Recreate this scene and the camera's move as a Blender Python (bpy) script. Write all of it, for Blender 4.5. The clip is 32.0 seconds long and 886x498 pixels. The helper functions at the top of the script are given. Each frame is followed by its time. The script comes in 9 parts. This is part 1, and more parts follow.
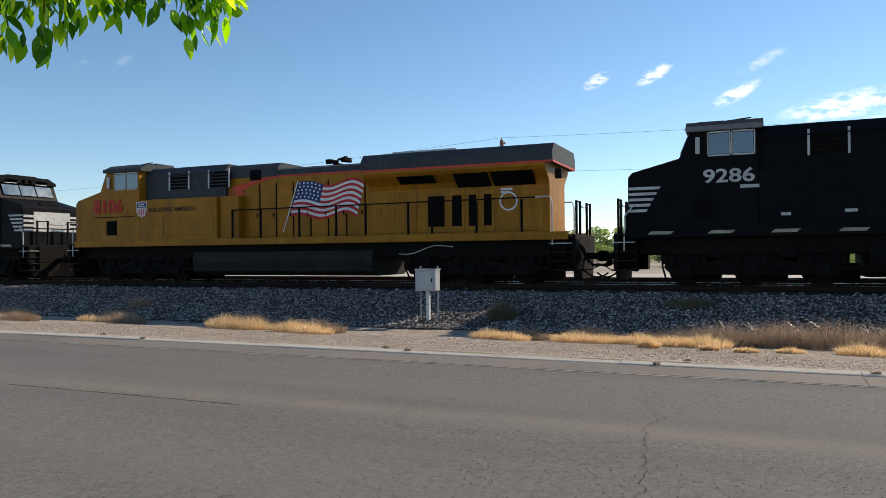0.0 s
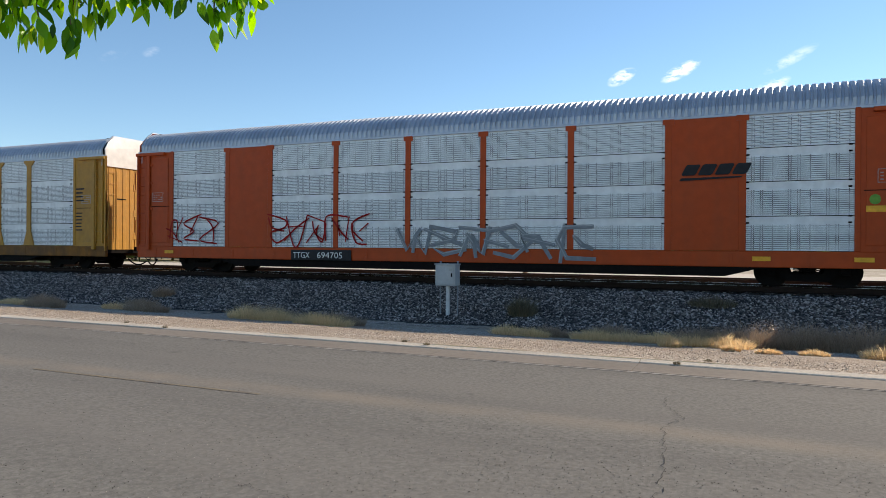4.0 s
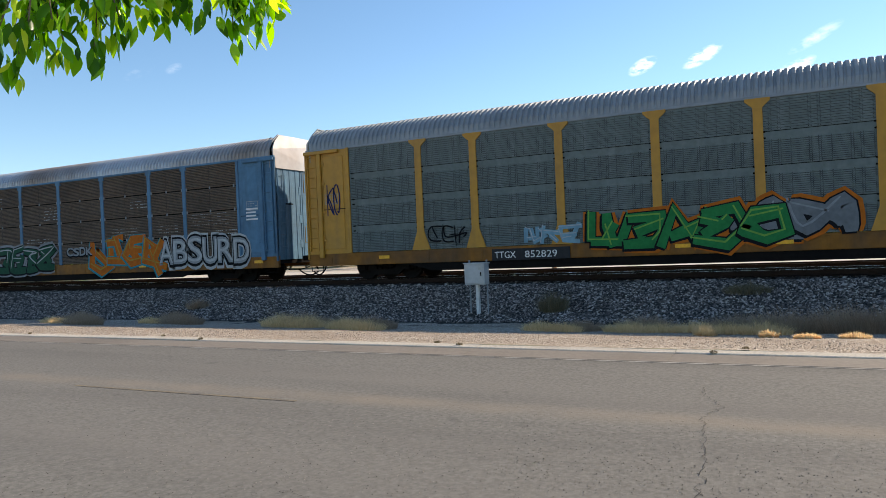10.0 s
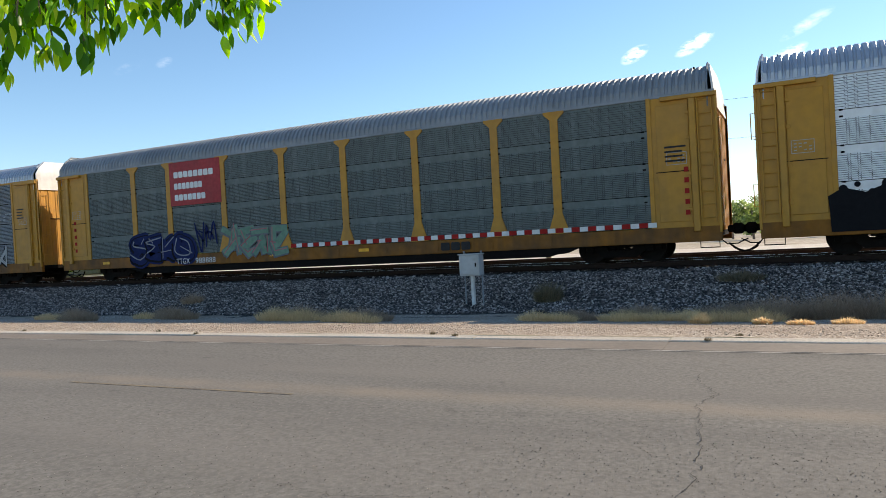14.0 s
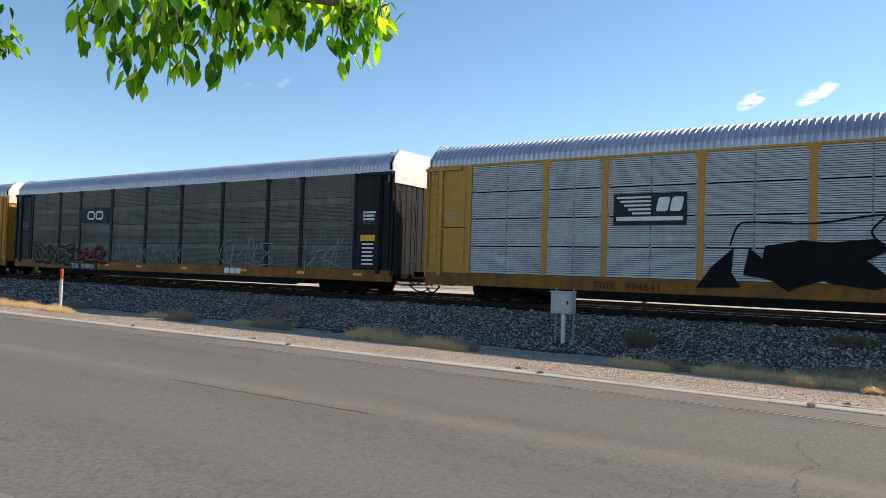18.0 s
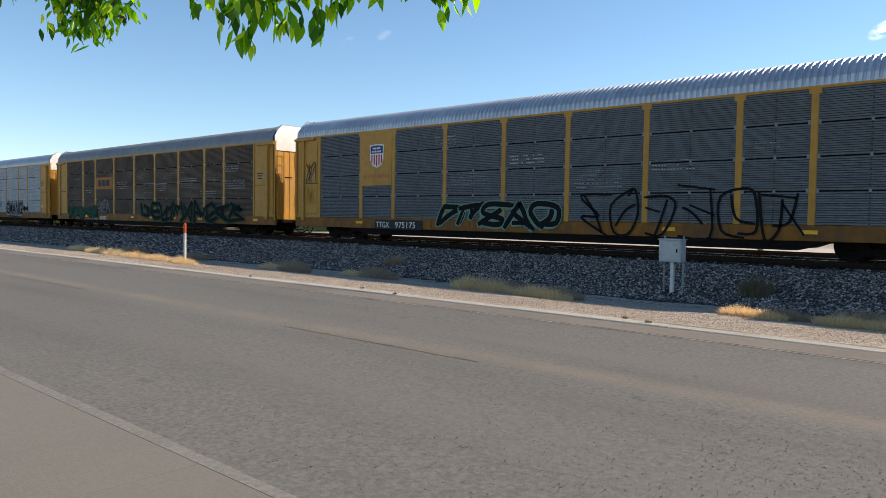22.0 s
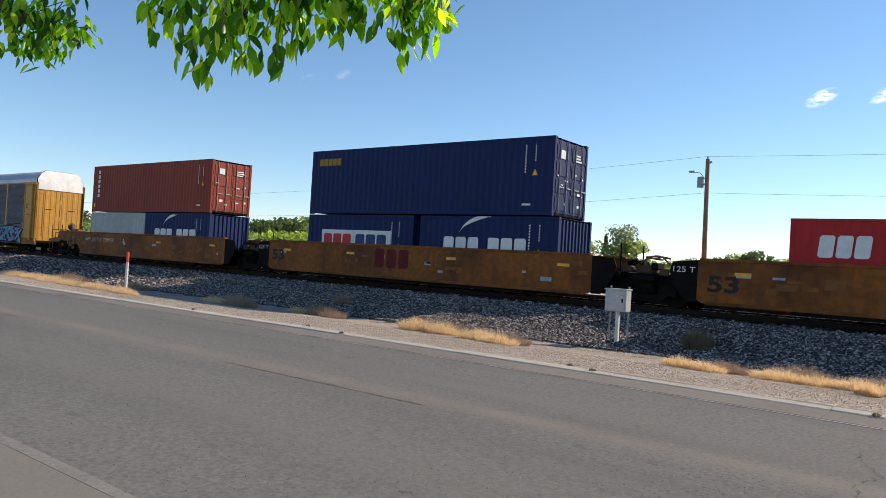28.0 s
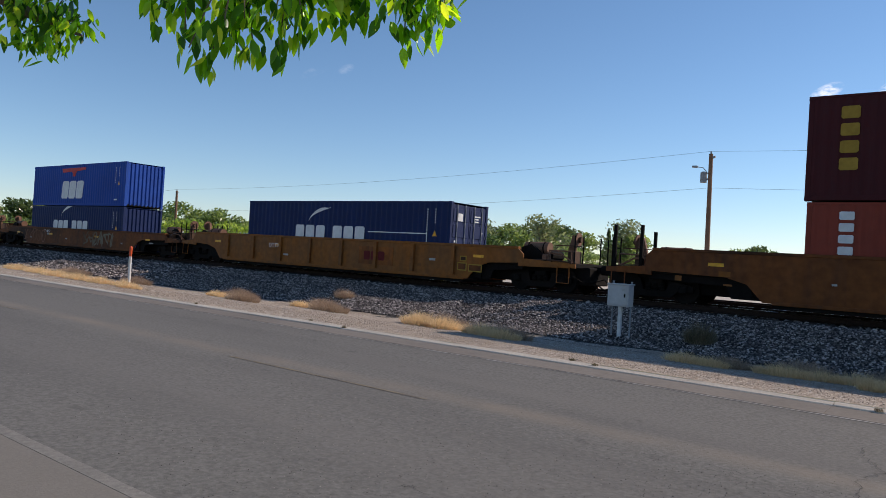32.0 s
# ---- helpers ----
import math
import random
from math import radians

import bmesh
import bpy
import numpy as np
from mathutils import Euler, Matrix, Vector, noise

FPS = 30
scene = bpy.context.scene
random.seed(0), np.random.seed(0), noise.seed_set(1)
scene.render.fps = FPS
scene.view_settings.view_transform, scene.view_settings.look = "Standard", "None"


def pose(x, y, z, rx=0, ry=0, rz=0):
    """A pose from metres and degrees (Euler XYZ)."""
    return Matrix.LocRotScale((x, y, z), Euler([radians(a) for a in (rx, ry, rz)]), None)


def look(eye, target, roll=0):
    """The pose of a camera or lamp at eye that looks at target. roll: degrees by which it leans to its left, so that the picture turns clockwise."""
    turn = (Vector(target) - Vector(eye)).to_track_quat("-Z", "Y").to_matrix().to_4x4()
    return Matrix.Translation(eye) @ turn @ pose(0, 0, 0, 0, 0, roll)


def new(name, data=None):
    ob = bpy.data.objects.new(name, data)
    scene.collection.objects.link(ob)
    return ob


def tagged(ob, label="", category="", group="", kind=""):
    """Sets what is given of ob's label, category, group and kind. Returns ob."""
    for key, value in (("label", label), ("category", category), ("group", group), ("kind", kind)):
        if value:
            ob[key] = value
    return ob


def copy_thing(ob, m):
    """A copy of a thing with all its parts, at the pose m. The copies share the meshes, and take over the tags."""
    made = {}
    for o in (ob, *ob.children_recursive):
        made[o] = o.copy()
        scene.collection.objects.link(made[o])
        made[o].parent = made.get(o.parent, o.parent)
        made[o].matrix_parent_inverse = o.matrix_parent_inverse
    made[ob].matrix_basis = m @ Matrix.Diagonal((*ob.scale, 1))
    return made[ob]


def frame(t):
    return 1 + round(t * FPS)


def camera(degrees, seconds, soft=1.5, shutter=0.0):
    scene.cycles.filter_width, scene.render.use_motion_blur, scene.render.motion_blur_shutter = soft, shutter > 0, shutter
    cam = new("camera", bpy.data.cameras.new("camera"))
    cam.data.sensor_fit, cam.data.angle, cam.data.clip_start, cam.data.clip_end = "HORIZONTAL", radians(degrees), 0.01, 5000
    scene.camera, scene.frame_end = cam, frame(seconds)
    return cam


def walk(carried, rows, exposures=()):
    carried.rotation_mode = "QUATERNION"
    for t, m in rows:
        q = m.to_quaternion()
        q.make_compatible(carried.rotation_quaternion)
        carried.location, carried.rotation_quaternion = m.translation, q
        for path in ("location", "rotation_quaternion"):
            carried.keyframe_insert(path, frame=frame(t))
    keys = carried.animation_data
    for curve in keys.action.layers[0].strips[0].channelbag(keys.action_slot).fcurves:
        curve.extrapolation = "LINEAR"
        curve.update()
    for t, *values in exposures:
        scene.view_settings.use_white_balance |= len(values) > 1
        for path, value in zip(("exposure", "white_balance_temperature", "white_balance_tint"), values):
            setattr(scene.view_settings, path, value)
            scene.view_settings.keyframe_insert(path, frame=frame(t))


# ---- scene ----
WORLD_UP = 1.8          # height of the lens above the road
RAIL = 0.814            # rail top above the road
TRACK_Y = 22.81         # middle of the track
cam = camera(62.77, 32.0, soft=0.7)

PATH = [  # seconds, tilt, lean, heading
    (0.0, 90.32, 0.58, 22.99), (0.5, 90.20, 0.44, 23.67), (1.0, 89.98, 0.11, 24.15), (1.5, 89.90, 0.17, 24.07),
    (2.0, 89.89, 0.22, 24.22), (2.5, 90.10, -0.13, 24.49), (3.0, 89.69, -0.20, 24.49), (3.5, 90.11, -0.41, 24.17),
    (4.0, 89.92, -0.43, 24.61), (4.5, 90.11, -0.82, 25.67), (6.5, 89.86, -0.81, 27.04), (7.0, 89.90, -0.03, 28.78),
    (7.5, 89.27, 1.23, 26.50), (8.0, 89.03, 1.89, 26.23), (8.5, 89.22, 2.01, 26.96), (9.0, 89.59, 1.87, 26.55),
    (9.5, 89.68, 1.56, 26.56), (10.0, 89.95, 2.43, 26.80), (10.5, 89.06, 2.33, 26.52), (11.0, 88.77, 2.72, 26.80),
    (11.5, 88.98, 2.45, 26.17), (12.0, 88.76, 2.72, 25.89), (12.5, 88.95, 2.71, 25.95), (13.0, 88.94, 2.74, 25.84),
    (13.5, 89.22, 2.92, 25.94), (14.0, 89.25, 3.18, 26.36), (14.5, 89.36, 2.66, 25.89), (15.0, 89.02, 2.44, 25.84),
    (15.5, 89.38, 2.40, 26.13), (17.5, 90.28, -0.64, 32.77), (18.0, 91.77, -1.78, 33.69), (18.5, 91.53, -1.15, 35.10),
    (19.0, 91.51, -1.60, 35.14), (19.5, 90.75, -1.85, 35.18), (20.0, 90.22, -1.57, 35.84), (20.5, 90.52, -1.79, 35.81),
    (21.0, 90.03, -1.49, 36.14), (21.5, 89.37, -1.52, 37.85), (22.0, 87.61, -0.91, 41.81), (22.5, 91.42, -1.10, 38.33),
    (23.0, 91.33, -1.97, 39.30), (23.5, 91.50, -1.75, 39.37), (24.0, 91.65, -1.40, 39.60), (24.5, 91.37, -1.73, 39.71),
    (26.5, 92.29, -1.94, 39.72), (27.0, 92.45, -2.11, 39.25), (27.5, 91.77, -2.88, 38.88), (28.0, 91.03, -3.41, 37.91),
    (28.5, 90.82, -3.27, 38.24), (29.0, 90.51, -3.01, 38.41), (29.5, 90.53, -3.45, 38.05), (30.0, 90.82, -3.04, 37.98),
    (30.5, 91.29, -3.05, 38.00), (31.0, 91.09, -3.42, 38.09), (31.5, 90.65, -3.64, 37.88), (32.0, 90.60, -3.50, 38.11),
]
walk(cam, [(t, pose(0, 0, WORLD_UP, a, b, c)) for t, a, b, c in PATH],
     exposures=[(0.0, 0.12, 6500, 10), (1.0, 0.22, 6550, 10), (2.0, 0.32, 6600, 10), (4.0, 0.36, 6700, 10), (7.0, 0.48, 6700, 10), (9.0, 0.56, 6750, 10), (15.0, 0.57, 6750, 10), (19.0, 0.46, 6700, 11), (24.0, 0.43, 6650, 10), (26.5, 0.22, 6450, 12), (28.0, 0.28, 6450, 12), (29.0, 0.1, 6450, 13), (30.0, 0.12, 6450, 13), (31.0, -0.02, 6350, 14), (32.0, -0.12, 6250, 15)])

# ---- light ----
SUN_EL, SUN_AZ = radians(32.5), radians(34.0)      # azimuth from +y towards +x
SUN_DIR = Vector((math.sin(SUN_AZ) * math.cos(SUN_EL), math.cos(SUN_AZ) * math.cos(SUN_EL), math.sin(SUN_EL)))


def sky():
    w = bpy.data.worlds.new("sky")
    scene.world = w
    w.use_nodes = True
    nt = w.node_tree
    nt.nodes.clear()
    N, Lk = nt.nodes.new, nt.links.new
    out, bg = N("ShaderNodeOutputWorld"), N("ShaderNodeBackground")
    tex = N("ShaderNodeTexSky")
    tex.sky_type = "NISHITA"
    tex.sun_disc = False
    tex.sun_elevation, tex.sun_rotation = SUN_EL, SUN_AZ
    tex.altitude, tex.air_density, tex.dust_density, tex.ozone_density = 900, 1.0, 0.05, 2.8
    bg.inputs["Strength"].default_value = 0.13
    # a few small fair-weather clouds, low in the sky
    co = N("ShaderNodeTexCoord")
    nz = N("ShaderNodeTexNoise")
    mp = N("ShaderNodeMapping")
    mp.inputs["Scale"].default_value = (30, 30, 70)
    mp.inputs["Rotation"].default_value = (0.25, 0.2, 0)
    nz.inputs["Scale"].default_value, nz.inputs["Detail"].default_value = 1.7, 8
    nz.inputs["Roughness"].default_value = 0.62
    Lk(co.outputs["Generated"], mp.inputs["Vector"])
    Lk(mp.outputs["Vector"], nz.inputs["Vector"])
    total = None
    for az, el, wide, high, dense in ((-10.9, 12.95, 1.2, 0.55, 1.15), (-6.6, 13.15, 1.6, 0.55, 1.25), (-0.9, 11.3, 2.0, 0.6, 1.0), (0.9, 13.4, 2.0, 0.45, 0.35),
                                      (6.6, 9.9, 5.0, 1.0, 1.25), (12.5, 9.4, 6.0, 1.5, 1.2), (-49.0, 13.5, 1.3, 0.35, 0.08), (-46.6, 13.9, 0.7, 0.35, 0.14),
                                      (24.0, 11.0, 5.0, 1.4, 1.1)):
        a, e = radians(az), radians(el)
        d = Vector((math.sin(a) * math.cos(e), math.cos(a) * math.cos(e), math.sin(e)))
        r = Vector((math.cos(a), -math.sin(a), 0))
        u = r.cross(d)
        slant = radians(26 if wide < 3 else 6)
        r, u = r * math.cos(slant) + u * math.sin(slant), u * math.cos(slant) - r * math.sin(slant)
        sub = N("ShaderNodeVectorMath")
        sub.operation = "SUBTRACT"
        sub.inputs[1].default_value = d
        Lk(co.outputs["Generated"], sub.inputs[0])
        parts = []
        for axis, size in ((r, wide), (u, high)):
            dot = N("ShaderNodeVectorMath")
            dot.operation = "DOT_PRODUCT"
            dot.inputs[1].default_value = axis / math.tan(radians(size))
            Lk(sub.outputs[0], dot.inputs[0])
            sq = N("ShaderNodeMath")
            sq.operation = "POWER"
            sq.inputs[1].default_value = 2
            ab = N("ShaderNodeMath")
            ab.operation = "ABSOLUTE"
            Lk(dot.outputs["Value"], ab.inputs[0])
            Lk(ab.outputs[0], sq.inputs[0])
            parts.append(sq)
        away = N("ShaderNodeVectorMath")
        away.operation = "DOT_PRODUCT"
        away.inputs[1].default_value = d
        Lk(co.outputs["Generated"], away.inputs[0])
        ad = N("ShaderNodeMath")
        ad.operation = "ADD"
        Lk(parts[0].outputs[0], ad.inputs[0])
        Lk(parts[1].outputs[0], ad.inputs[1])
        mr = N("ShaderNodeMapRange")
        mr.inputs["From Min"].default_value, mr.inputs["From Max"].default_value = 1.0, 0.0
        mr.inputs["To Max"].default_value = dense
        Lk(ad.outputs[0], mr.inputs["Value"])
        front = N("ShaderNodeMath")
        front.operation = "GREATER_THAN"
        front.inputs[1].default_value = 0.5
        Lk(away.outputs["Value"], front.inputs[0])
        mu = N("ShaderNodeMath")
        mu.operation = "MULTIPLY"
        Lk(mr.outputs[0], mu.inputs[0])
        Lk(front.outputs[0], mu.inputs[1])
        if total is None:
            total = mu
        else:
            mx = N("ShaderNodeMath")
            mx.operation = "MAXIMUM"
            Lk(total.outputs[0], mx.inputs[0])
            Lk(mu.outputs[0], mx.inputs[1])
            total = mx
    nr = N("ShaderNodeMapRange")
    nr.inputs["From Min"].default_value, nr.inputs["From Max"].default_value = 0.4, 0.62
    Lk(nz.outputs["Fac"], nr.inputs["Value"])
    cm = N("ShaderNodeMath")
    cm.operation = "MULTIPLY"
    Lk(total.outputs[0], cm.inputs[0])
    Lk(nr.outputs[0], cm.inputs[1])
    cl = N("ShaderNodeMath")
    cl.operation = "MINIMUM"
    cl.inputs[1].default_value = 0.9
    Lk(cm.outputs[0], cl.inputs[0])
    mix = N("ShaderNodeMix")
    mix.data_type = "RGBA"
    mix.inputs["B"].default_value = (9.6, 9.6, 9.6, 1)
    Lk(cl.outputs[0], mix.inputs["Factor"])
    deep = N("ShaderNodeHueSaturation")
    deep.inputs["Hue"].default_value, deep.inputs["Saturation"].default_value = 0.495, 1.05
    Lk(tex.outputs["Color"], deep.inputs["Color"])
    Lk(deep.outputs["Color"], mix.inputs["A"])
    Lk(mix.outputs["Result"], bg.inputs["Color"])
    Lk(bg.outputs["Background"], out.inputs["Surface"])


sky()
sun_data = bpy.data.lights.new("sun", "SUN")
sun_data.energy, sun_data.angle, sun_data.color = 5.0, radians(0.53), (1.0, 0.86, 0.69)
sun = new("sun", sun_data)
sun.matrix_world = look(SUN_DIR * 60, (0, 0, 0))


# ---- materials ----
def surface(name, col, rough=0.6, metal=0.0, grain=(8.0, 0.10), blotch=(0.7, 0.18), blotch_col=None, streak=0.0, streak_col=(0.10, 0.07, 0.05), bump=0.0,
            bump_scale=60.0, tint=0.0, clear=0.0, spec=0.25):
    """Paint, metal, stone or soil with grain, blotches, streaks running down and fine relief; sizes in metres."""
    m = bpy.data.materials.new(name)
    m.use_nodes = True
    nt = m.node_tree
    N, Lk = nt.nodes.new, nt.links.new
    b = nt.nodes["Principled BSDF"]
    co = N("ShaderNodeTexCoord")
    info = N("ShaderNodeObjectInfo")
    off = N("ShaderNodeVectorMath")
    off.operation = "MULTIPLY_ADD"
    off.inputs[1].default_value = (1, 1, 1)
    comb = N("ShaderNodeCombineXYZ")
    sh = N("ShaderNodeMath")
    sh.operation = "MULTIPLY"
    sh.inputs[1].default_value = 37.0
    Lk(info.outputs["Random"], sh.inputs[0])
    Lk(sh.outputs[0], comb.inputs[0])
    Lk(sh.outputs[0], comb.inputs[1])
    Lk(co.outputs["Object"], off.inputs[0])
    Lk(comb.outputs[0], off.inputs[2])

    def noise_at(scale, detail=4.0, stretch=None):
        n = N("ShaderNodeTexNoise")
        n.inputs["Scale"].default_value, n.inputs["Detail"].default_value = scale, detail
        if stretch:
            mp = N("ShaderNodeMapping")
            mp.inputs["Scale"].default_value = stretch
            Lk(off.outputs[0], mp.inputs["Vector"])
            Lk(mp.outputs[0], n.inputs["Vector"])
        else:
            Lk(off.outputs[0], n.inputs["Vector"])
        return n.outputs["Fac"]

    def mix(fac, a, bcol, lo, hi, amount):
        mr = N("ShaderNodeMapRange")
        mr.inputs["From Min"].default_value, mr.inputs["From Max"].default_value, mr.inputs["To Max"].default_value = lo, hi, amount
        Lk(fac, mr.inputs["Value"])
        x = N("ShaderNodeMix")
        x.data_type = "RGBA"
        Lk(mr.outputs[0], x.inputs["Factor"])
        Lk(a, x.inputs["A"])
        if isinstance(bcol, tuple):
            x.inputs["B"].default_value = (*bcol, 1)
        else:
            Lk(bcol, x.inputs["B"])
        return x.outputs["Result"]

    base = N("ShaderNodeRGB")
    base.outputs[0].default_value = (*col, 1)
    c = base.outputs[0]
    if blotch[1]:
        c = mix(noise_at(blotch[0], 5), c, blotch_col or tuple(v * 0.45 for v in col), 0.42, 0.72, blotch[1] * 2)
    if streak:
        c = mix(noise_at(3.0, 5, (1.0, 1.0, 0.09)), c, streak_col, 0.48, 0.74, streak)
    if grain[1]:
        hs = N("ShaderNodeHueSaturation")
        mr = N("ShaderNodeMapRange")
        mr.inputs["From Min"].default_value, mr.inputs["From Max"].default_value = 0.3, 0.7
        mr.inputs["To Min"].default_value, mr.inputs["To Max"].default_value = 1 - grain[1] * 1.6, 1 + grain[1] * 1.6
        Lk(noise_at(grain[0], 3), mr.inputs["Value"])
        Lk(mr.outputs[0], hs.inputs["Value"])
        Lk(c, hs.inputs["Color"])
        c = hs.outputs["Color"]
    if tint:
        hs = N("ShaderNodeHueSaturation")
        mr = N("ShaderNodeMapRange")
        mr.inputs["To Min"].default_value, mr.inputs["To Max"].default_value = 1 - tint, 1 + tint
        Lk(info.outputs["Random"], mr.inputs["Value"])
        Lk(mr.outputs[0], hs.inputs["Value"])
        Lk(c, hs.inputs["Color"])
        c = hs.outputs["Color"]
    Lk(c, b.inputs["Base Color"])
    rr = N("ShaderNodeMapRange")
    rr.inputs["To Min"].default_value, rr.inputs["To Max"].default_value = max(0.05, rough - 0.12), min(1.0, rough + 0.12)
    Lk(noise_at(blotch[0] * 4 + 1, 3), rr.inputs["Value"])
    Lk(rr.outputs[0], b.inputs["Roughness"])
    b.inputs["Metallic"].default_value = metal
    b.inputs["Specular IOR Level"].default_value = spec
    b.inputs["Coat Weight"].default_value = clear
    if bump:
        bp = N("ShaderNodeBump")
        bp.inputs["Strength"].default_value, bp.inputs["Distance"].default_value = 1.0, bump
        Lk(noise_at(bump_scale, 4), bp.inputs["Height"])
        Lk(bp.outputs[0], b.inputs["Normal"])
    return m


def islands(name, cols, rough=0.9):
    """One material for many loose pieces in one mesh: each piece takes a colour of its own between the two given."""
    m = bpy.data.materials.new(name)
    m.use_nodes = True
    nt = m.node_tree
    N, Lk = nt.nodes.new, nt.links.new
    b = nt.nodes["Principled BSDF"]
    geo = N("ShaderNodeNewGeometry")
    ramp = N("ShaderNodeValToRGB")
    while len(ramp.color_ramp.elements) < len(cols):
        ramp.color_ramp.elements.new(0.5)
    for i, c in enumerate(cols):
        ramp.color_ramp.elements[i].position = i / max(1, len(cols) - 1)
        ramp.color_ramp.elements[i].color = (*c, 1)
    Lk(geo.outputs["Random Per Island"], ramp.inputs[0])
    Lk(ramp.outputs[0], b.inputs["Base Color"])
    b.inputs["Roughness"].default_value = rough
    return m


def leaf_material(name, cols, glow=0.5, shift=(0.483, 1.1, 2.3)):
    """Thin leaves that let the sun through."""
    m = islands(name, cols, 0.3)
    nt = m.node_tree
    N, Lk = nt.nodes.new, nt.links.new
    b = nt.nodes["Principled BSDF"]
    out = nt.nodes["Material Output"]
    tr = N("ShaderNodeBsdfTranslucent")
    mx = N("ShaderNodeMixShader")
    mx.inputs[0].default_value = glow
    ramp = [n for n in nt.nodes if n.type == "VALTORGB"][0]
    hs = N("ShaderNodeHueSaturation")
    hs.inputs["Hue"].default_value, hs.inputs["Saturation"].default_value, hs.inputs["Value"].default_value = shift
    Lk(ramp.outputs[0], hs.inputs["Color"])
    Lk(hs.outputs[0], tr.inputs["Color"])
    Lk(b.outputs[0], mx.inputs[1])
    Lk(tr.outputs[0], mx.inputs[2])
    Lk(mx.outputs[0], out.inputs["Surface"])
    return m


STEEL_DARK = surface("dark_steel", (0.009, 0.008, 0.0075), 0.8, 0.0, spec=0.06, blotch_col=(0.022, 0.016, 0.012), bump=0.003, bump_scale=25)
STEEL_RUST = surface("rusty_steel", (0.10, 0.055, 0.035), 0.85, 0.0, blotch_col=(0.04, 0.025, 0.02), bump=0.003)
RAIL_TOP = surface("polished_rail", (0.62, 0.6, 0.57), 0.28, 1.0, grain=(3, 0.04), blotch=(0.5, 0.04))
GALV = surface("galvanised_sheet", (0.79, 0.81, 0.82), 0.45, 0.2, grain=(5, 0.05), blotch=(0.8, 0.10), streak=0.18, streak_col=(0.34, 0.35, 0.34))
GALV_DULL = surface("weathered_sheet", (0.185, 0.2, 0.212), 0.7, 0.1, grain=(5, 0.08), blotch=(0.6, 0.22), blotch_col=(0.16, 0.16, 0.16), streak=0.35, streak_col=(0.13, 0.12, 0.11))
GALV_PALE = surface("pale_ribbed_sheet", (0.62, 0.64, 0.65), 0.5, 0.15, grain=(5, 0.06), blotch=(0.6, 0.15), blotch_col=(0.42, 0.42, 0.42), streak=0.25, streak_col=(0.33, 0.32, 0.31))
GALV_MID = surface("grey_sheet", (0.28, 0.3, 0.315), 0.6, 0.1, grain=(5, 0.06), blotch=(0.6, 0.18), blotch_col=(0.27, 0.27, 0.27), streak=0.3, streak_col=(0.2, 0.19, 0.18))
SHEET_BROWN = surface("sooted_brown_sheet", (0.176, 0.120, 0.083), 0.8, 0.0, grain=(6, 0.1), blotch=(0.5, 0.3), blotch_col=(0.05, 0.042, 0.037), streak=0.5, streak_col=(0.16, 0.13, 0.1))
SHEET_OLIVE = surface("sooted_grey_sheet", (0.225, 0.21, 0.18), 0.6, 0.1, grain=(6, 0.1), blotch=(0.5, 0.3), blotch_col=(0.08, 0.075, 0.06), streak=0.5, streak_col=(0.09, 0.075, 0.06))
SHEET_DARK = surface("dark_grey_sheet", (0.15, 0.144, 0.127), 0.65, 0.1, grain=(6, 0.1), blotch=(0.5, 0.3), blotch_col=(0.08, 0.075, 0.065), streak=0.45, streak_col=(0.08, 0.07, 0.06))
SHEET_GREEN = surface("grey_green_sheet", (0.14, 0.165, 0.157), 0.75, 0.0, grain=(6, 0.08), blotch=(0.5, 0.25), blotch_col=(0.13, 0.14, 0.13), streak=0.35, streak_col=(0.25, 0.27, 0.26))
YELLOW = surface("faded_yellow_paint", (0.48, 0.226, 0.015), 0.58, spec=0.5, grain=(4, 0.06), blotch=(0.6, 0.22), blotch_col=(0.32, 0.17, 0.04), streak=0.25, streak_col=(0.18, 0.095, 0.035), bump=0.001)
YELLOW_SILL = surface("grimy_yellow_paint", (0.25, 0.1, 0.012), 0.65, grain=(4, 0.1), blotch=(0.9, 0.35), blotch_col=(0.08, 0.05, 0.03), streak=0.5, streak_col=(0.05, 0.035, 0.025))
ORANGE = surface("orange_paint", (0.46, 0.06, 0.006), 0.5, grain=(4, 0.05), blotch=(0.6, 0.14), blotch_col=(0.42, 0.08, 0.02), streak=0.2, streak_col=(0.22, 0.06, 0.02))
BLUE = surface("faded_blue_paint", (0.08, 0.185, 0.29), 0.6, grain=(4, 0.08), blotch=(0.6, 0.25), blotch_col=(0.06, 0.1, 0.16), streak=0.35, streak_col=(0.035, 0.04, 0.05))
BLACK = surface("weathered_black_paint", (0.012, 0.013, 0.016), 0.55, spec=0.12, grain=(4, 0.1), blotch=(0.6, 0.2), blotch_col=(0.035, 0.033, 0.03), streak=0.25, streak_col=(0.045, 0.04, 0.035))
RED = surface("red_paint", (0.36, 0.03, 0.035), 0.5, streak=0.15)
CAP_WHITE = surface("pale_end_sheet", (0.76, 0.74, 0.7), 0.5, grain=(4, 0.05), streak=0.3, streak_col=(0.4, 0.36, 0.3))
ROOF = surface("galvanised_roof", (0.43, 0.47, 0.53), 0.42, 0.45, grain=(3, 0.05), blotch=(0.5, 0.15), streak=0.0)
ROOF_DULL = surface("dull_roof", (0.27, 0.29, 0.31), 0.6, 0.2, grain=(3, 0.06), blotch=(0.5, 0.2))
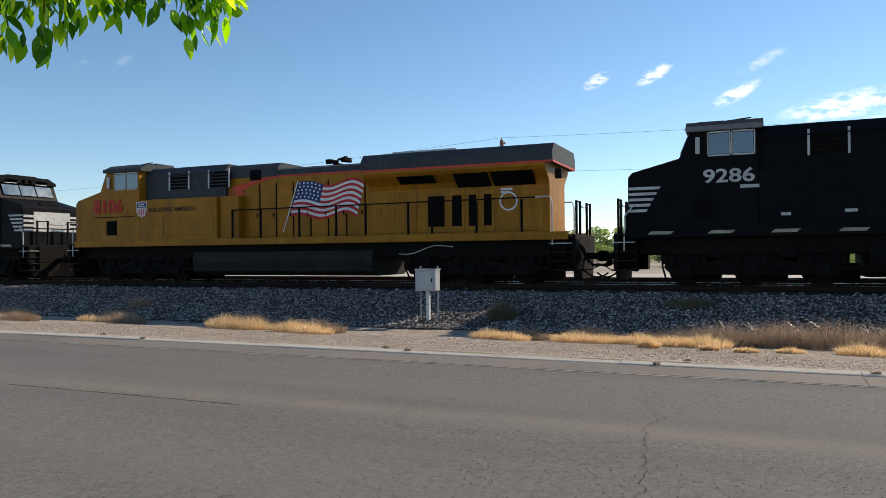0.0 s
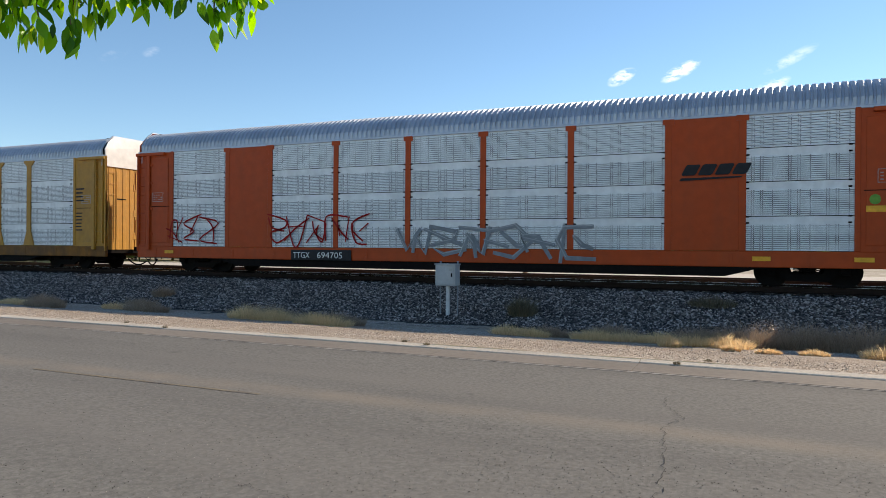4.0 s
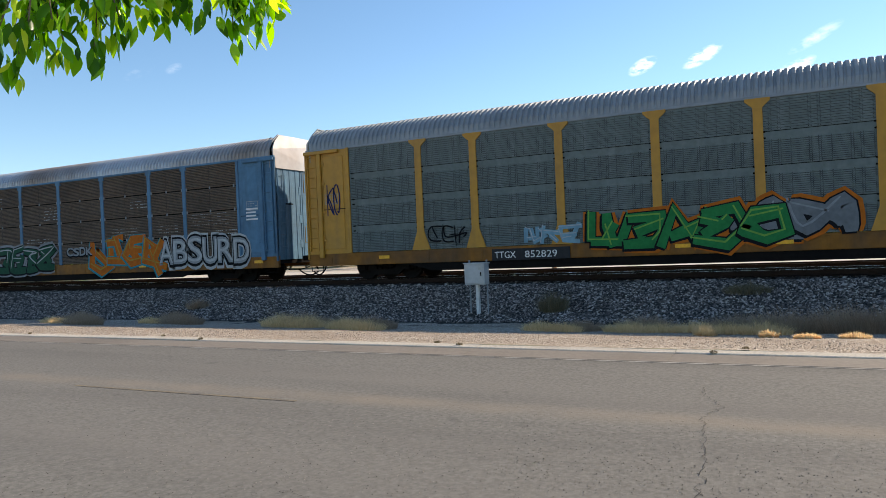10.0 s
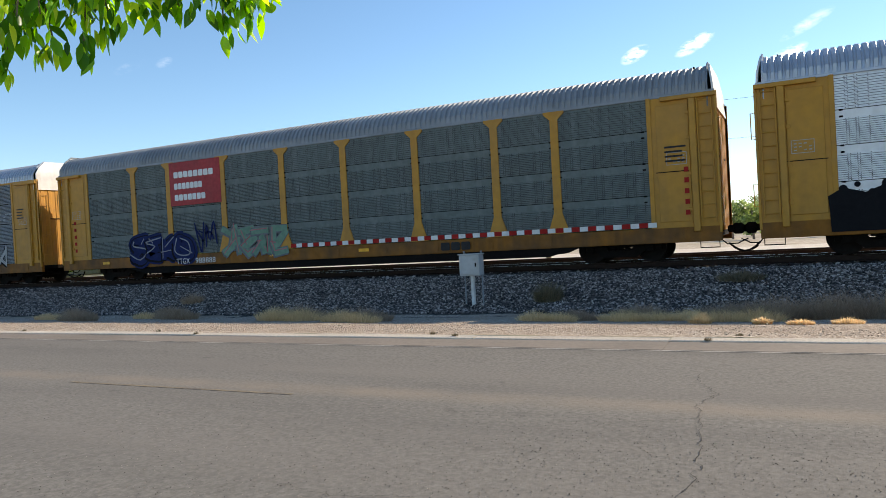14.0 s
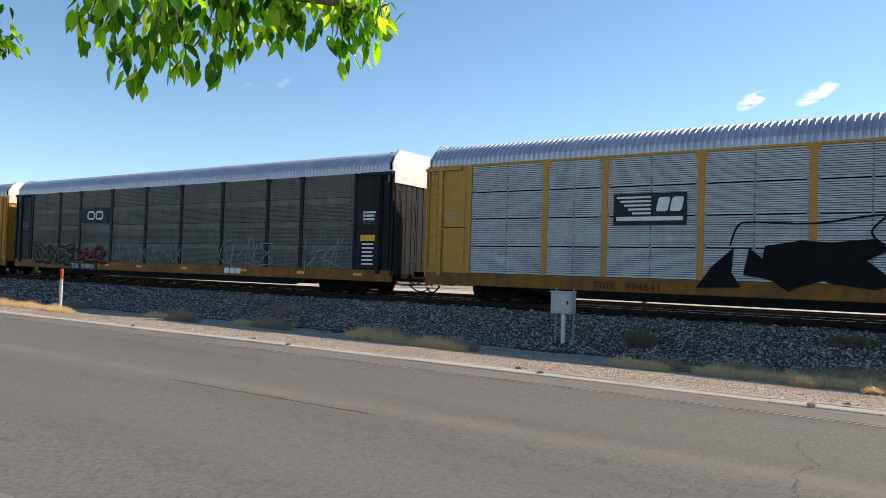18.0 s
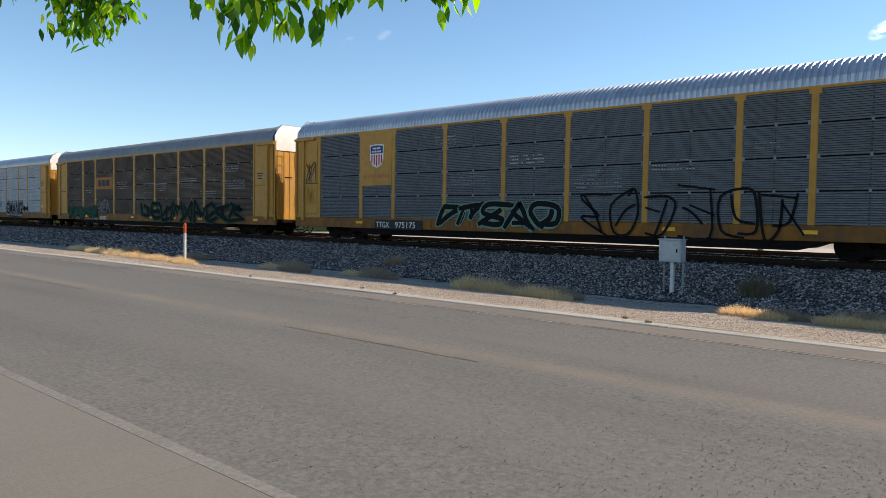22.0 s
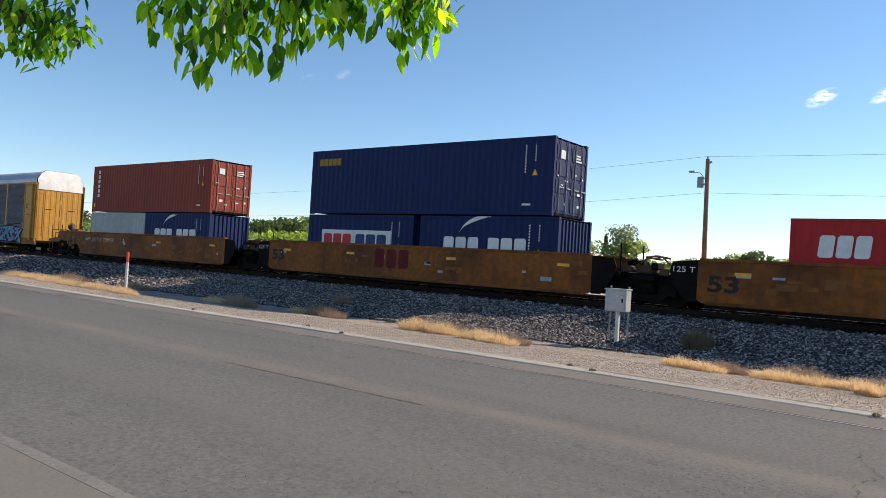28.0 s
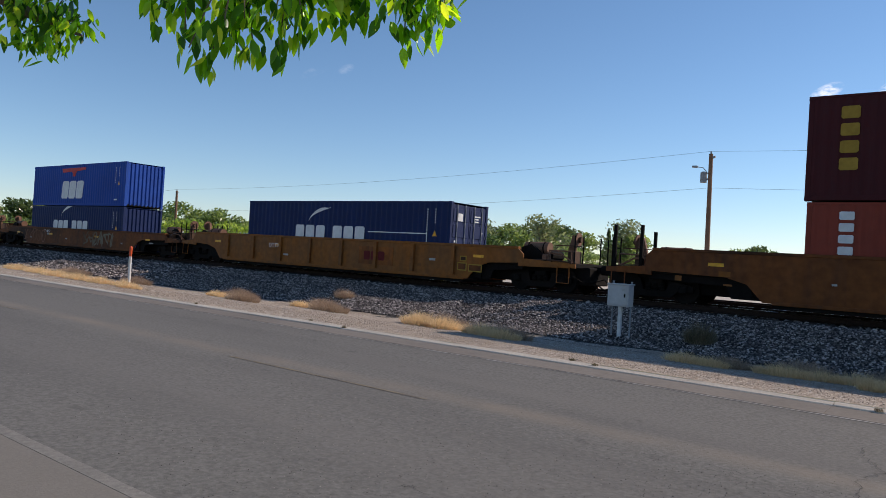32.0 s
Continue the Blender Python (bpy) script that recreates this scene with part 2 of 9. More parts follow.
ROOF_RUST = surface("rust_patched_roof", (0.42, 0.45, 0.49), 0.5, 0.3, grain=(3, 0.06), blotch=(0.22, 0.42), blotch_col=(0.2, 0.14, 0.1))
WHITE = surface("white_lettering", (0.72, 0.72, 0.70), 0.6, grain=(6, 0.05), blotch=(0.8, 0.1))
INK = surface("black_lettering", (0.02, 0.02, 0.022), 0.6)
LOGO_RED = surface("red_lettering", (0.55, 0.03, 0.03), 0.55)
LOGO_NAVY = surface("navy_lettering", (0.03, 0.05, 0.16), 0.55)
REFLECTOR = surface("yellow_reflector", (0.85, 0.42, 0.03), 0.35)
GLASS_DARK = surface("cab_glass", (0.08, 0.13, 0.18), 0.08, 0.0, grain=(2, 0.0), blotch=(0.8, 0.2), clear=1.0, spec=0.5)


# ---- mesh helpers ----
class Shape:
    """Collects vertices and faces of one mesh."""

    def __init__(self):
        self.v, self.f = [], []

    def add(self, verts, faces):
        n = len(self.v)
        self.v.extend([tuple(p) for p in verts])
        self.f.extend([tuple(i + n for i in f) for f in faces])
        return self

    def box(self, a, b, cut=0.0):
        (x0, y0, z0), (x1, y1, z1) = [min(p) for p in zip(a, b)], [max(p) for p in zip(a, b)]
        if cut <= 0:
            v = [(x, y, z) for x in (x0, x1) for y in (y0, y1) for z in (z0, z1)]
            return self.add(v, [(0, 1, 3, 2), (4, 6, 7, 5), (0, 4, 5, 1), (2, 3, 7, 6), (0, 2, 6, 4), (1, 5, 7, 3)])
        c = min(cut, (x1 - x0) / 2.1, (y1 - y0) / 2.1, (z1 - z0) / 2.1)
        v, ix = [], {}
        for sx in (0, 1):
            for sy in (0, 1):
                for sz in (0, 1):
                    p = [(x0, x1)[sx], (y0, y1)[sy], (z0, z1)[sz]]
                    s = (1 - 2 * sx, 1 - 2 * sy, 1 - 2 * sz)
                    for ax in range(3):
                        q = [p[k] + (0 if k == ax else s[k] * c) for k in range(3)]
                        ix[sx, sy, sz, ax] = len(v)
                        v.append(q)
        f = []
        for ax in range(3):
            o1, o2 = [k for k in range(3) if k != ax]
            for side in (0, 1):
                loop = []
                for u, w in ((0, 0), (1, 0), (1, 1), (0, 1)):
                    s = [0, 0, 0]
                    s[ax], s[o1], s[o2] = side, u, w
                    loop.append(ix[(*s, ax)])
                f.append(loop)
        for ax in range(3):
            o1, o2 = [k for k in range(3) if k != ax]
            for u in (0, 1):
                for w in (0, 1):
                    s0 = [0, 0, 0]
                    s0[o1], s0[o2] = u, w
                    s1 = list(s0)
                    s1[ax] = 1
                    f.append([ix[(*s0, o1)], ix[(*s0, o2)], ix[(*s1, o2)], ix[(*s1, o1)]])
        for sx in (0, 1):
            for sy in (0, 1):
                for sz in (0, 1):
                    f.append([ix[sx, sy, sz, k] for k in range(3)])
        return self.add(v, f)

    def prism(self, poly, a, b, axis="y"):
        """A polygon of (x, z), (x, y) or (y, z) pairs pulled along y, z or x from a to b."""
        def at(p, d):
            return {"y": (p[0], d, p[1]), "z": (p[0], p[1], d), "x": (d, p[0], p[1])}[axis]
        n = len(poly)
        v = [at(p, a) for p in poly] + [at(p, b) for p in poly]
        f = [tuple(range(n)), tuple(range(2 * n - 1, n - 1, -1))] + [(i, i + n, (i + 1) % n + n, (i + 1) % n) for i in range(n)]
        return self.add(v, f)

    def rod(self, a, b, r, n=8, r2=None):
        a, b = Vector(a), Vector(b)
        d = (b - a).normalized()
        p = d.orthogonal().normalized()
        q = d.cross(p)
        r2 = r if r2 is None else r2
        v = [a + (p * math.cos(t) + q * math.sin(t)) * r for t in (2 * math.pi * i / n for i in range(n))]
        v += [b + (p * math.cos(t) + q * math.sin(t)) * r2 for t in (2 * math.pi * i / n for i in range(n))]
        f = [tuple(range(n - 1, -1, -1)), tuple(range(n, 2 * n))] + [(i, (i + 1) % n, (i + 1) % n + n, i + n) for i in range(n)]
        return self.add(v, f)

    def pipe(self, pts, r, n=6):
        """A tube along a line of points, in one piece."""
        pts = [Vector(p) for p in pts]
        v, f = [], []
        side = (pts[1] - pts[0]).orthogonal().normalized()
        for i, p in enumerate(pts):
            d = (pts[min(i + 1, len(pts) - 1)] - pts[max(i - 1, 0)]).normalized()
            side = (side - d * side.dot(d)).normalized()
            up = d.cross(side)
            v += [p + (side * math.cos(t) + up * math.sin(t)) * r for t in (2 * math.pi * k / n for k in range(n))]
        for i in range(len(pts) - 1):
            f += [(i * n + k, i * n + (k + 1) % n, (i + 1) * n + (k + 1) % n, (i + 1) * n + k) for k in range(n)]
        m = len(v)
        return self.add(v, f + [tuple(range(n - 1, -1, -1)), tuple(range(m - n, m))])

    def mesh(self, name, smooth=False):
        me = bpy.data.meshes.new(name)
        me.from_pydata(self.v, [], self.f)
        bm = bmesh.new()
        bm.from_mesh(me)
        bmesh.ops.recalc_face_normals(bm, faces=bm.faces)
        bm.to_mesh(me)
        bm.free()
        if smooth:
            me.shade_smooth()
            me.set_sharp_from_angle(angle=radians(40))
        me.update()
        return me


def part(name, shape, material, parent, label="", smooth=False):
    """One mesh object under a thing or a part. shape: a Shape, or a mesh that alike parts share."""
    me = shape.mesh(name, smooth) if isinstance(shape, Shape) else shape
    if material and not me.materials:
        me.materials.append(material)
    ob = new(name, me)
    ob.parent = parent
    return tagged(ob, label)


def thing(name, label, category, m=None, group="", kind="", shape=None, material=None, smooth=False):
    ob = new(name, shape.mesh(name, smooth) if shape else None)
    if shape:
        ob.data.materials.append(material)
    else:
        ob.empty_display_size = 0.2
    if m is not None:
        ob.matrix_world = m
    return tagged(ob, label, category, group, kind)


def lettering(text, x, z, height, y, width=None, shear=0.0, bold=0.0, space=1.0, align="LEFT"):
    """A flat mesh of a word in the built-in font, standing upright and facing -y."""
    cu = bpy.data.curves.new("word", "FONT")
    cu.body, cu.size, cu.shear, cu.offset, cu.space_character, cu.align_x = text, 1.0, shear, bold, space, align
    cu.resolution_u = 3
    ob = bpy.data.objects.new("word", cu)
    me = bpy.data.meshes.new_from_object(ob)
    bpy.data.objects.remove(ob)
    co = np.empty(len(me.vertices) * 3)
    me.vertices.foreach_get("co", co)
    co = co.reshape(-1, 3)
    k = height / 0.73
    kx = k if width is None or not len(co) else width / max(1e-6, co[:, 0].max() - co[:, 0].min())
    lo = co[:, 0].min() if width is not None else 0.0
    out = np.stack([x + (co[:, 0] - lo) * kx, np.full(len(co), y), z + co[:, 1] * k], -1)
    me.vertices.foreach_set("co", out.ravel())
    me.update()
    me.name = "word"
    return me


VEHICLES = []           # (thing, place along the train, height over the rail, turn)


def on_track(ob, u, z=0.0, turn=0):
    """Where a thing of the train starts, measured along the train."""
    ob.location = (u, TRACK_Y, RAIL + z)
    VEHICLES.append((ob, u, z, turn))
    return ob


# ---- ground, road and track ----
X0, X1 = -640.0, 640.0
PROFILE = [(11.02, 0.13), (11.23, 0.15), (12.6, 0.09), (14.5, -0.02), (16.3, -0.15), (17.3, -0.05), (20.3, 0.52), (20.8, 0.57), (29.6, 0.57), (32.0, 0.08), (40.0, 0.1), (46.0, 0.2)]


def ground_height(y):
    return float(np.interp(y, [p[0] for p in PROFILE], [p[1] for p in PROFILE]))


def sheet(name, ys, xs, height, material, wobble=0.0, label="", category="ground", kind="structure"):
    """A sheet of ground over a grid, its height from a function of y, slightly uneven."""
    nx, ny = len(xs), len(ys)
    v = []
    for y in ys:
        for x in xs:
            z = height(y)
            if wobble:
                z += wobble * (noise.noise((x * 0.55, y * 0.8, 3.1)) + 0.5 * noise.noise((x * 1.9, y * 2.3, 7.7)))
            v.append((x, y, z))
    f = [(j * nx + i, j * nx + i + 1, (j + 1) * nx + i + 1, (j + 1) * nx + i) for j in range(ny - 1) for i in range(nx - 1)]
    me = bpy.data.meshes.new(name)
    me.from_pydata(v, [], f)
    me.materials.append(material)
    me.shade_smooth()
    return tagged(new(name, me), label, category, kind=kind)


def speckled(name, col, speck, scale, cover=(0.55, 0.62), rough=0.9, bump=0.004, blotch=None, band=None, scale2=None):
    """Mineral ground: a base with coarse specks (Voronoi grains), broad stains and relief."""
    m = bpy.data.materials.new(name)
    m.use_nodes = True
    nt = m.node_tree
    N, Lk = nt.nodes.new, nt.links.new
    b = nt.nodes["Principled BSDF"]
    co = N("ShaderNodeTexCoord")
    vo = N("ShaderNodeTexVoronoi")
    vo.inputs["Scale"].default_value = scale
    Lk(co.outputs["Object"], vo.inputs["Vector"])
    sep = N("ShaderNodeSeparateColor")
    Lk(vo.outputs["Color"], sep.inputs[0])
    mr = N("ShaderNodeMapRange")
    mr.inputs["From Min"].default_value, mr.inputs["From Max"].default_value = cover
    Lk(sep.outputs[0], mr.inputs["Value"])
    mix = N("ShaderNodeMix")
    mix.data_type = "RGBA"
    mix.inputs["A"].default_value, mix.inputs["B"].default_value = (*col, 1), (*speck, 1)
    Lk(mr.outputs[0], mix.inputs["Factor"])
    last = mix.outputs["Result"]
    fine = N("ShaderNodeTexNoise")
    fine.inputs["Scale"].default_value, fine.inputs["Detail"].default_value = scale2 or scale * 0.6, 6
    Lk(co.outputs["Object"], fine.inputs["Vector"])
    hs = N("ShaderNodeHueSaturation")
    fr = N("ShaderNodeMapRange")
    fr.inputs["From Min"].default_value, fr.inputs["From Max"].default_value, fr.inputs["To Min"].default_value, fr.inputs["To Max"].default_value = 0.3, 0.7, 0.78, 1.22
    Lk(fine.outputs["Fac"], fr.inputs["Value"])
    Lk(fr.outputs[0], hs.inputs["Value"])
    Lk(last, hs.inputs["Color"])
    last = hs.outputs["Color"]
    for bcol, bscale, stretch, lo, hi, amount in blotch or []:
        mp = N("ShaderNodeMapping")
        mp.inputs["Scale"].default_value = stretch
        nz = N("ShaderNodeTexNoise")
        nz.inputs["Scale"].default_value, nz.inputs["Detail"].default_value = bscale, 5
        Lk(co.outputs["Object"], mp.inputs["Vector"])
        Lk(mp.outputs[0], nz.inputs["Vector"])
        r = N("ShaderNodeMapRange")
        r.inputs["From Min"].default_value, r.inputs["From Max"].default_value, r.inputs["To Max"].default_value = lo, hi, amount
        Lk(nz.outputs["Fac"], r.inputs["Value"])
        x = N("ShaderNodeMix")
        x.data_type = "RGBA"
        x.inputs["B"].default_value = (*bcol, 1)
        Lk(r.outputs[0], x.inputs["Factor"])
        Lk(last, x.inputs["A"])
        last = x.outputs["Result"]
    if band:
        # dirt or paint that lies along the road: middle y, half width, colour, amount
        xyz = N("ShaderNodeSeparateXYZ")
        Lk(co.outputs["Object"], xyz.inputs[0])
        for y, half, bcol, amount in band:
            d = N("ShaderNodeMath")
            d.operation = "SUBTRACT"
            d.inputs[1].default_value = y
            Lk(xyz.outputs["Y"], d.inputs[0])
            ab = N("ShaderNodeMath")
            ab.operation = "ABSOLUTE"
            Lk(d.outputs[0], ab.inputs[0])
            r = N("ShaderNodeMapRange")
            r.interpolation_type = "SMOOTHSTEP"
            r.inputs["From Min"].default_value, r.inputs["From Max"].default_value, r.inputs["To Max"].default_value = half, 0.0, amount
            Lk(ab.outputs[0], r.inputs["Value"])
            nz = N("ShaderNodeTexNoise")
            nz.inputs["Scale"].default_value, nz.inputs["Detail"].default_value = 1.3, 6
            Lk(co.outputs["Object"], nz.inputs["Vector"])
            nr = N("ShaderNodeMapRange")
            nr.inputs["From Min"].default_value, nr.inputs["From Max"].default_value, nr.inputs["To Min"].default_value = 0.3, 0.65, 0.35
            Lk(nz.outputs["Fac"], nr.inputs["Value"])
            mu = N("ShaderNodeMath")
            mu.operation = "MULTIPLY"
            Lk(r.outputs[0], mu.inputs[0])
            Lk(nr.outputs[0], mu.inputs[1])
            x = N("ShaderNodeMix")
            x.data_type = "RGBA"
            x.inputs["B"].default_value = (*bcol, 1)
            Lk(mu.outputs[0], x.inputs["Factor"])
            Lk(last, x.inputs["A"])
            last = x.outputs["Result"]
    Lk(last, b.inputs["Base Color"])
    b.inputs["Roughness"].default_value = rough
    b.inputs["Specular IOR Level"].default_value = 0.2
    bp = N("ShaderNodeBump")
    bp.inputs["Strength"].default_value, bp.inputs["Distance"].default_value = 0.8, bump
    ad = N("ShaderNodeMath")
    ad.operation = "ADD"
    Lk(fine.outputs["Fac"], ad.inputs[0])
    Lk(vo.outputs["Distance"], ad.inputs[1])
    Lk(ad.outputs[0], bp.inputs["Height"])
    Lk(bp.outputs[0], b.inputs["Normal"])
    return m


ASPHALT = speckled("worn_asphalt", (0.149, 0.142, 0.128), (0.162, 0.155, 0.14), 70, (0.6, 0.75), 0.95, 0.0015,
                   blotch=[((0.1, 0.095, 0.089), 0.5, (0.18, 1.2, 1), 0.45, 0.7, 0.5), ((0.176, 0.163, 0.146), 0.8, (0.12, 1.0, 1), 0.5, 0.75, 0.5), ((0.05, 0.048, 0.046), 2.6, (1, 1, 1), 0.66, 0.74, 0.35)],
                   band=[(7.3, 0.42, (0.235, 0.198, 0.155), 0.6), (5.0, 1.3, (0.165, 0.154, 0.139), 0.35)], scale2=22)
DIRT = speckled("gravelly_dirt", (0.27, 0.215, 0.165), (0.52, 0.45, 0.375), 34, (0.35, 0.75), 0.95, 0.028,
                blotch=[((0.3, 0.235, 0.175), 0.5, (0.5, 1, 1), 0.45, 0.7, 0.7), ((0.40, 0.34, 0.28), 0.9, (0.3, 1, 1), 0.55, 0.75, 0.6)], scale2=12)
GRAVEL_BED = speckled("ballast_bed", (0.035, 0.031, 0.028), (0.12, 0.11, 0.1), 17, (0.3, 0.8), 0.95, 0.03, blotch=[((0.075, 0.065, 0.06), 0.35, (0.4, 1, 1), 0.5, 0.75, 0.5)], scale2=9)
FAR_DIRT = speckled("dry_earth", (0.36, 0.30, 0.235), (0.44, 0.38, 0.3), 3.0, (0.45, 0.7), 0.95, 0.02, blotch=[((0.24, 0.21, 0.13), 0.06, (0.3, 1, 1), 0.48, 0.66, 0.8)], scale2=1.5)
CONCRETE = surface("curb_concrete", (0.52, 0.465, 0.385), 0.85, grain=(22, 0.1), blotch=(1.1, 0.2), blotch_col=(0.3, 0.26, 0.22), bump=0.003, tint=0.06)
GUTTER = surface("gutter_concrete", (0.215, 0.2, 0.175), 0.85, grain=(22, 0.1), blotch=(1.1, 0.2), blotch_col=(0.15, 0.14, 0.125), bump=0.003)
APRON = surface("old_concrete", (0.19, 0.172, 0.147), 0.9, grain=(40, 0.05), blotch=(0.5, 0.2), blotch_col=(0.155, 0.142, 0.125), bump=0.002)
YELLOW_LINE = surface("worn_yellow_line", (0.2, 0.165, 0.112), 0.8, grain=(30, 0.12), blotch=(2.0, 0.5), blotch_col=(0.12, 0.108, 0.095))
WHITE_LINE = surface("worn_white_line", (0.36, 0.34, 0.315), 0.8, grain=(30, 0.12), blotch=(1.6, 0.45), blotch_col=(0.14, 0.13, 0.12))
CRACK = surface("crack_filler", (0.04, 0.037, 0.035), 0.9)
BALLAST = islands("ballast_stone", [(0.018, 0.014, 0.013), (0.06, 0.049, 0.044), (0.18, 0.15, 0.136), (0.58, 0.51, 0.46)], 0.9)
PEBBLE = islands("pebble", [(0.26, 0.2, 0.155), (0.4, 0.33, 0.265), (0.55, 0.48, 0.41)], 0.9)
TIMBER = surface("creosoted_timber", (0.04, 0.031, 0.025), 0.9, bump=0.006, bump_scale=9, tint=0.25)

def road_height(y):
    return float(np.interp(y, [2.7, 4.0, 7.0, 8.5, 11.03], [0.012, 0.025, 0.035, 0.04, 0.108]))


FAR_XS = sorted(set([X0, -400, -280, -200, -150, -110, -80, -60, 14, 20, 30, 45, 60, 90, 120, 200, 300, 450, X1] + [round(-50 + 0.5 * i, 2) for i in range(128)]))
sheet("road", [2.75, 4.0, 5.5, 7.0, 8.5, 9.5, 10.33, 11.03], FAR_XS, road_height, ASPHALT, 0.0, "worn grey asphalt two-lane road with cracks and dirt", "road")
sheet("verge", [11.21, 11.6, 12.0, 12.6, 13.2, 13.8, 14.4, 15.0, 15.6, 16.2, 16.6], FAR_XS, ground_height, DIRT, 0.03, "pale gravelly dirt verge beside the road", "verge")
sheet("ballast_bank", [16.0, 16.4, 17.0, 17.6, 18.2, 18.8, 19.4, 20.0, 20.4, 20.8, 22.0, 23.6, 25.0, 26.4, 28.0, 29.6, 31.0, 32.2], FAR_XS, lambda y: ground_height(y) - (0.02 if y < 16.3 else 0), GRAVEL_BED, 0.03,
      "grey crushed stone railway ballast bank", "ballast")


def far_ground():
    """One sheet of dry earth from behind the track, and round behind the viewer, out to the horizon."""
    ys = [-2500, -400, -60, -12, 0.2]
    v, f = [], []
    rows = [(31.4, -0.06), (33, 0.06), (36, 0.1), (46, 0.2), (70, 0.3), (140, 0.3), (400, 0.3), (4200, 0.3)]
    xs = [-4000, -900, -300, -120, -60, -30, 0, 30, 60, 160, 900, 4000]
    for y, z in rows:
        for x in xs:
            v.append((x, y, z))
    n = len(xs)
    f += [(j * n + i, j * n + i + 1, (j + 1) * n + i + 1, (j + 1) * n + i) for j in range(len(rows) - 1) for i in range(n - 1)]
    k = len(v)
    for y, z in ((-3000, 0.1), (-200, 0.1), (-20, 0.12), (-2.98, 0.0)):
        for x in xs:
            v.append((x, y, z))
    f += [(k + j * n + i, k + j * n + i + 1, k + (j + 1) * n + i + 1, k + (j + 1) * n + i) for j in range(3) for i in range(n - 1)]
    # beyond the ends of the modelled stretch of road and track
    for a, b in ((-4000, X0 + 0.5), (X1 - 0.5, 4000)):
        k = len(v)
        v += [(a, -3, -0.3), (b, -3, -0.3), (b, 31.8, -0.3), (a, 31.8, -0.3)]
        f.append((k, k + 1, k + 2, k + 3))
    me = bpy.data.meshes.new("ground")
    me.from_pydata(v, [], f)
    me.materials.append(FAR_DIRT)
    tagged(new("ground", me), "pale dry earth reaching to the horizon", "ground", kind="structure")


far_ground()


def near_side():
    """The pale concrete edge strip of the road and the concrete apron on which the viewer stands."""
    s = Shape()
    for i in range(-60, 40):
        s.box((i * 3.0 + 1.304, -3.0, -0.2), (i * 3.0 + 4.298, 2.681, 0.016), 0.001)
    tagged(new("pavement", s.mesh("pavement")), "old tan-grey concrete pavement slabs beside the road", "pavement", kind="structure").data.materials.append(APRON)
    v, f = [], []
    n = 1200
    for i in range(n + 1):
        x = -180 + 300 * i / n
        edge = 2.805 + 0.012 * noise.noise((x * 2.3, 0, 5)) + 0.02 * noise.noise((x * 0.4, 0, 8))
        v += [(x, 2.682, -0.1), (x, 2.684, 0.017), (x, edge - 0.006, 0.019), (x, edge, 0.0)]
        if i:
            k = 4 * i
            f += [(k - 4 + q, k + q, k + q + 1, k - 3 + q) for q in range(3)]
    me = bpy.data.meshes.new("gutter")
    me.from_pydata(v, [], f)
    me.materials.append(GUTTER)
    tagged(new("gutter", me), "pale concrete edge strip along the road", "gutter", kind="structure")


near_side()


def far_kerb():
    k = thing("kerb", "pale concrete kerb along the far road edge", "kerb", kind="structure")
    seg = Shape()
    seg.prism([(0.0, -0.2), (0.0, 0.12), (0.02, 0.132), (0.2, 0.152), (0.22, 0.142), (0.22, -0.2)], 0.006, 3.165, "x")
    me = seg.mesh("kerb_stone")
    me.materials.append(CONCRETE)
    for i in range(-70, 45):
        ob = part("kerb_stone", me, None, k)
        ob.location = (-1.83 + 3.17 * i, 11.02, 0.004 * math.sin(i * 2.7))
        ob.rotation_euler = (0, radians(0.08 * math.sin(i * 5.1)), radians(0.05 * math.sin(i * 3.3)))


far_kerb()
PAN = surface("gutter_pan_concrete", (0.2, 0.175, 0.148), 0.85, grain=(14, 0.06), blotch=(0.35, 0.25), blotch_col=(0.115, 0.1, 0.085), bump=0.002)
pan = Shape()
for i in range(-70, 45):
    a, b = -1.83 + 3.17 * i + 0.004, -1.83 + 3.17 * (i + 1) - 0.004
    pan.prism([(10.37, road_height(10.37) - 0.05), (10.37, road_height(10.37) + 0.005), (11.015, 0.113), (11.015, 0.05)], a, b, "x")
tagged(new("gutter_pan", pan.mesh("gutter_pan")), "tan concrete gutter along the far kerb", "gutter", kind="structure").data.materials.append(PAN)


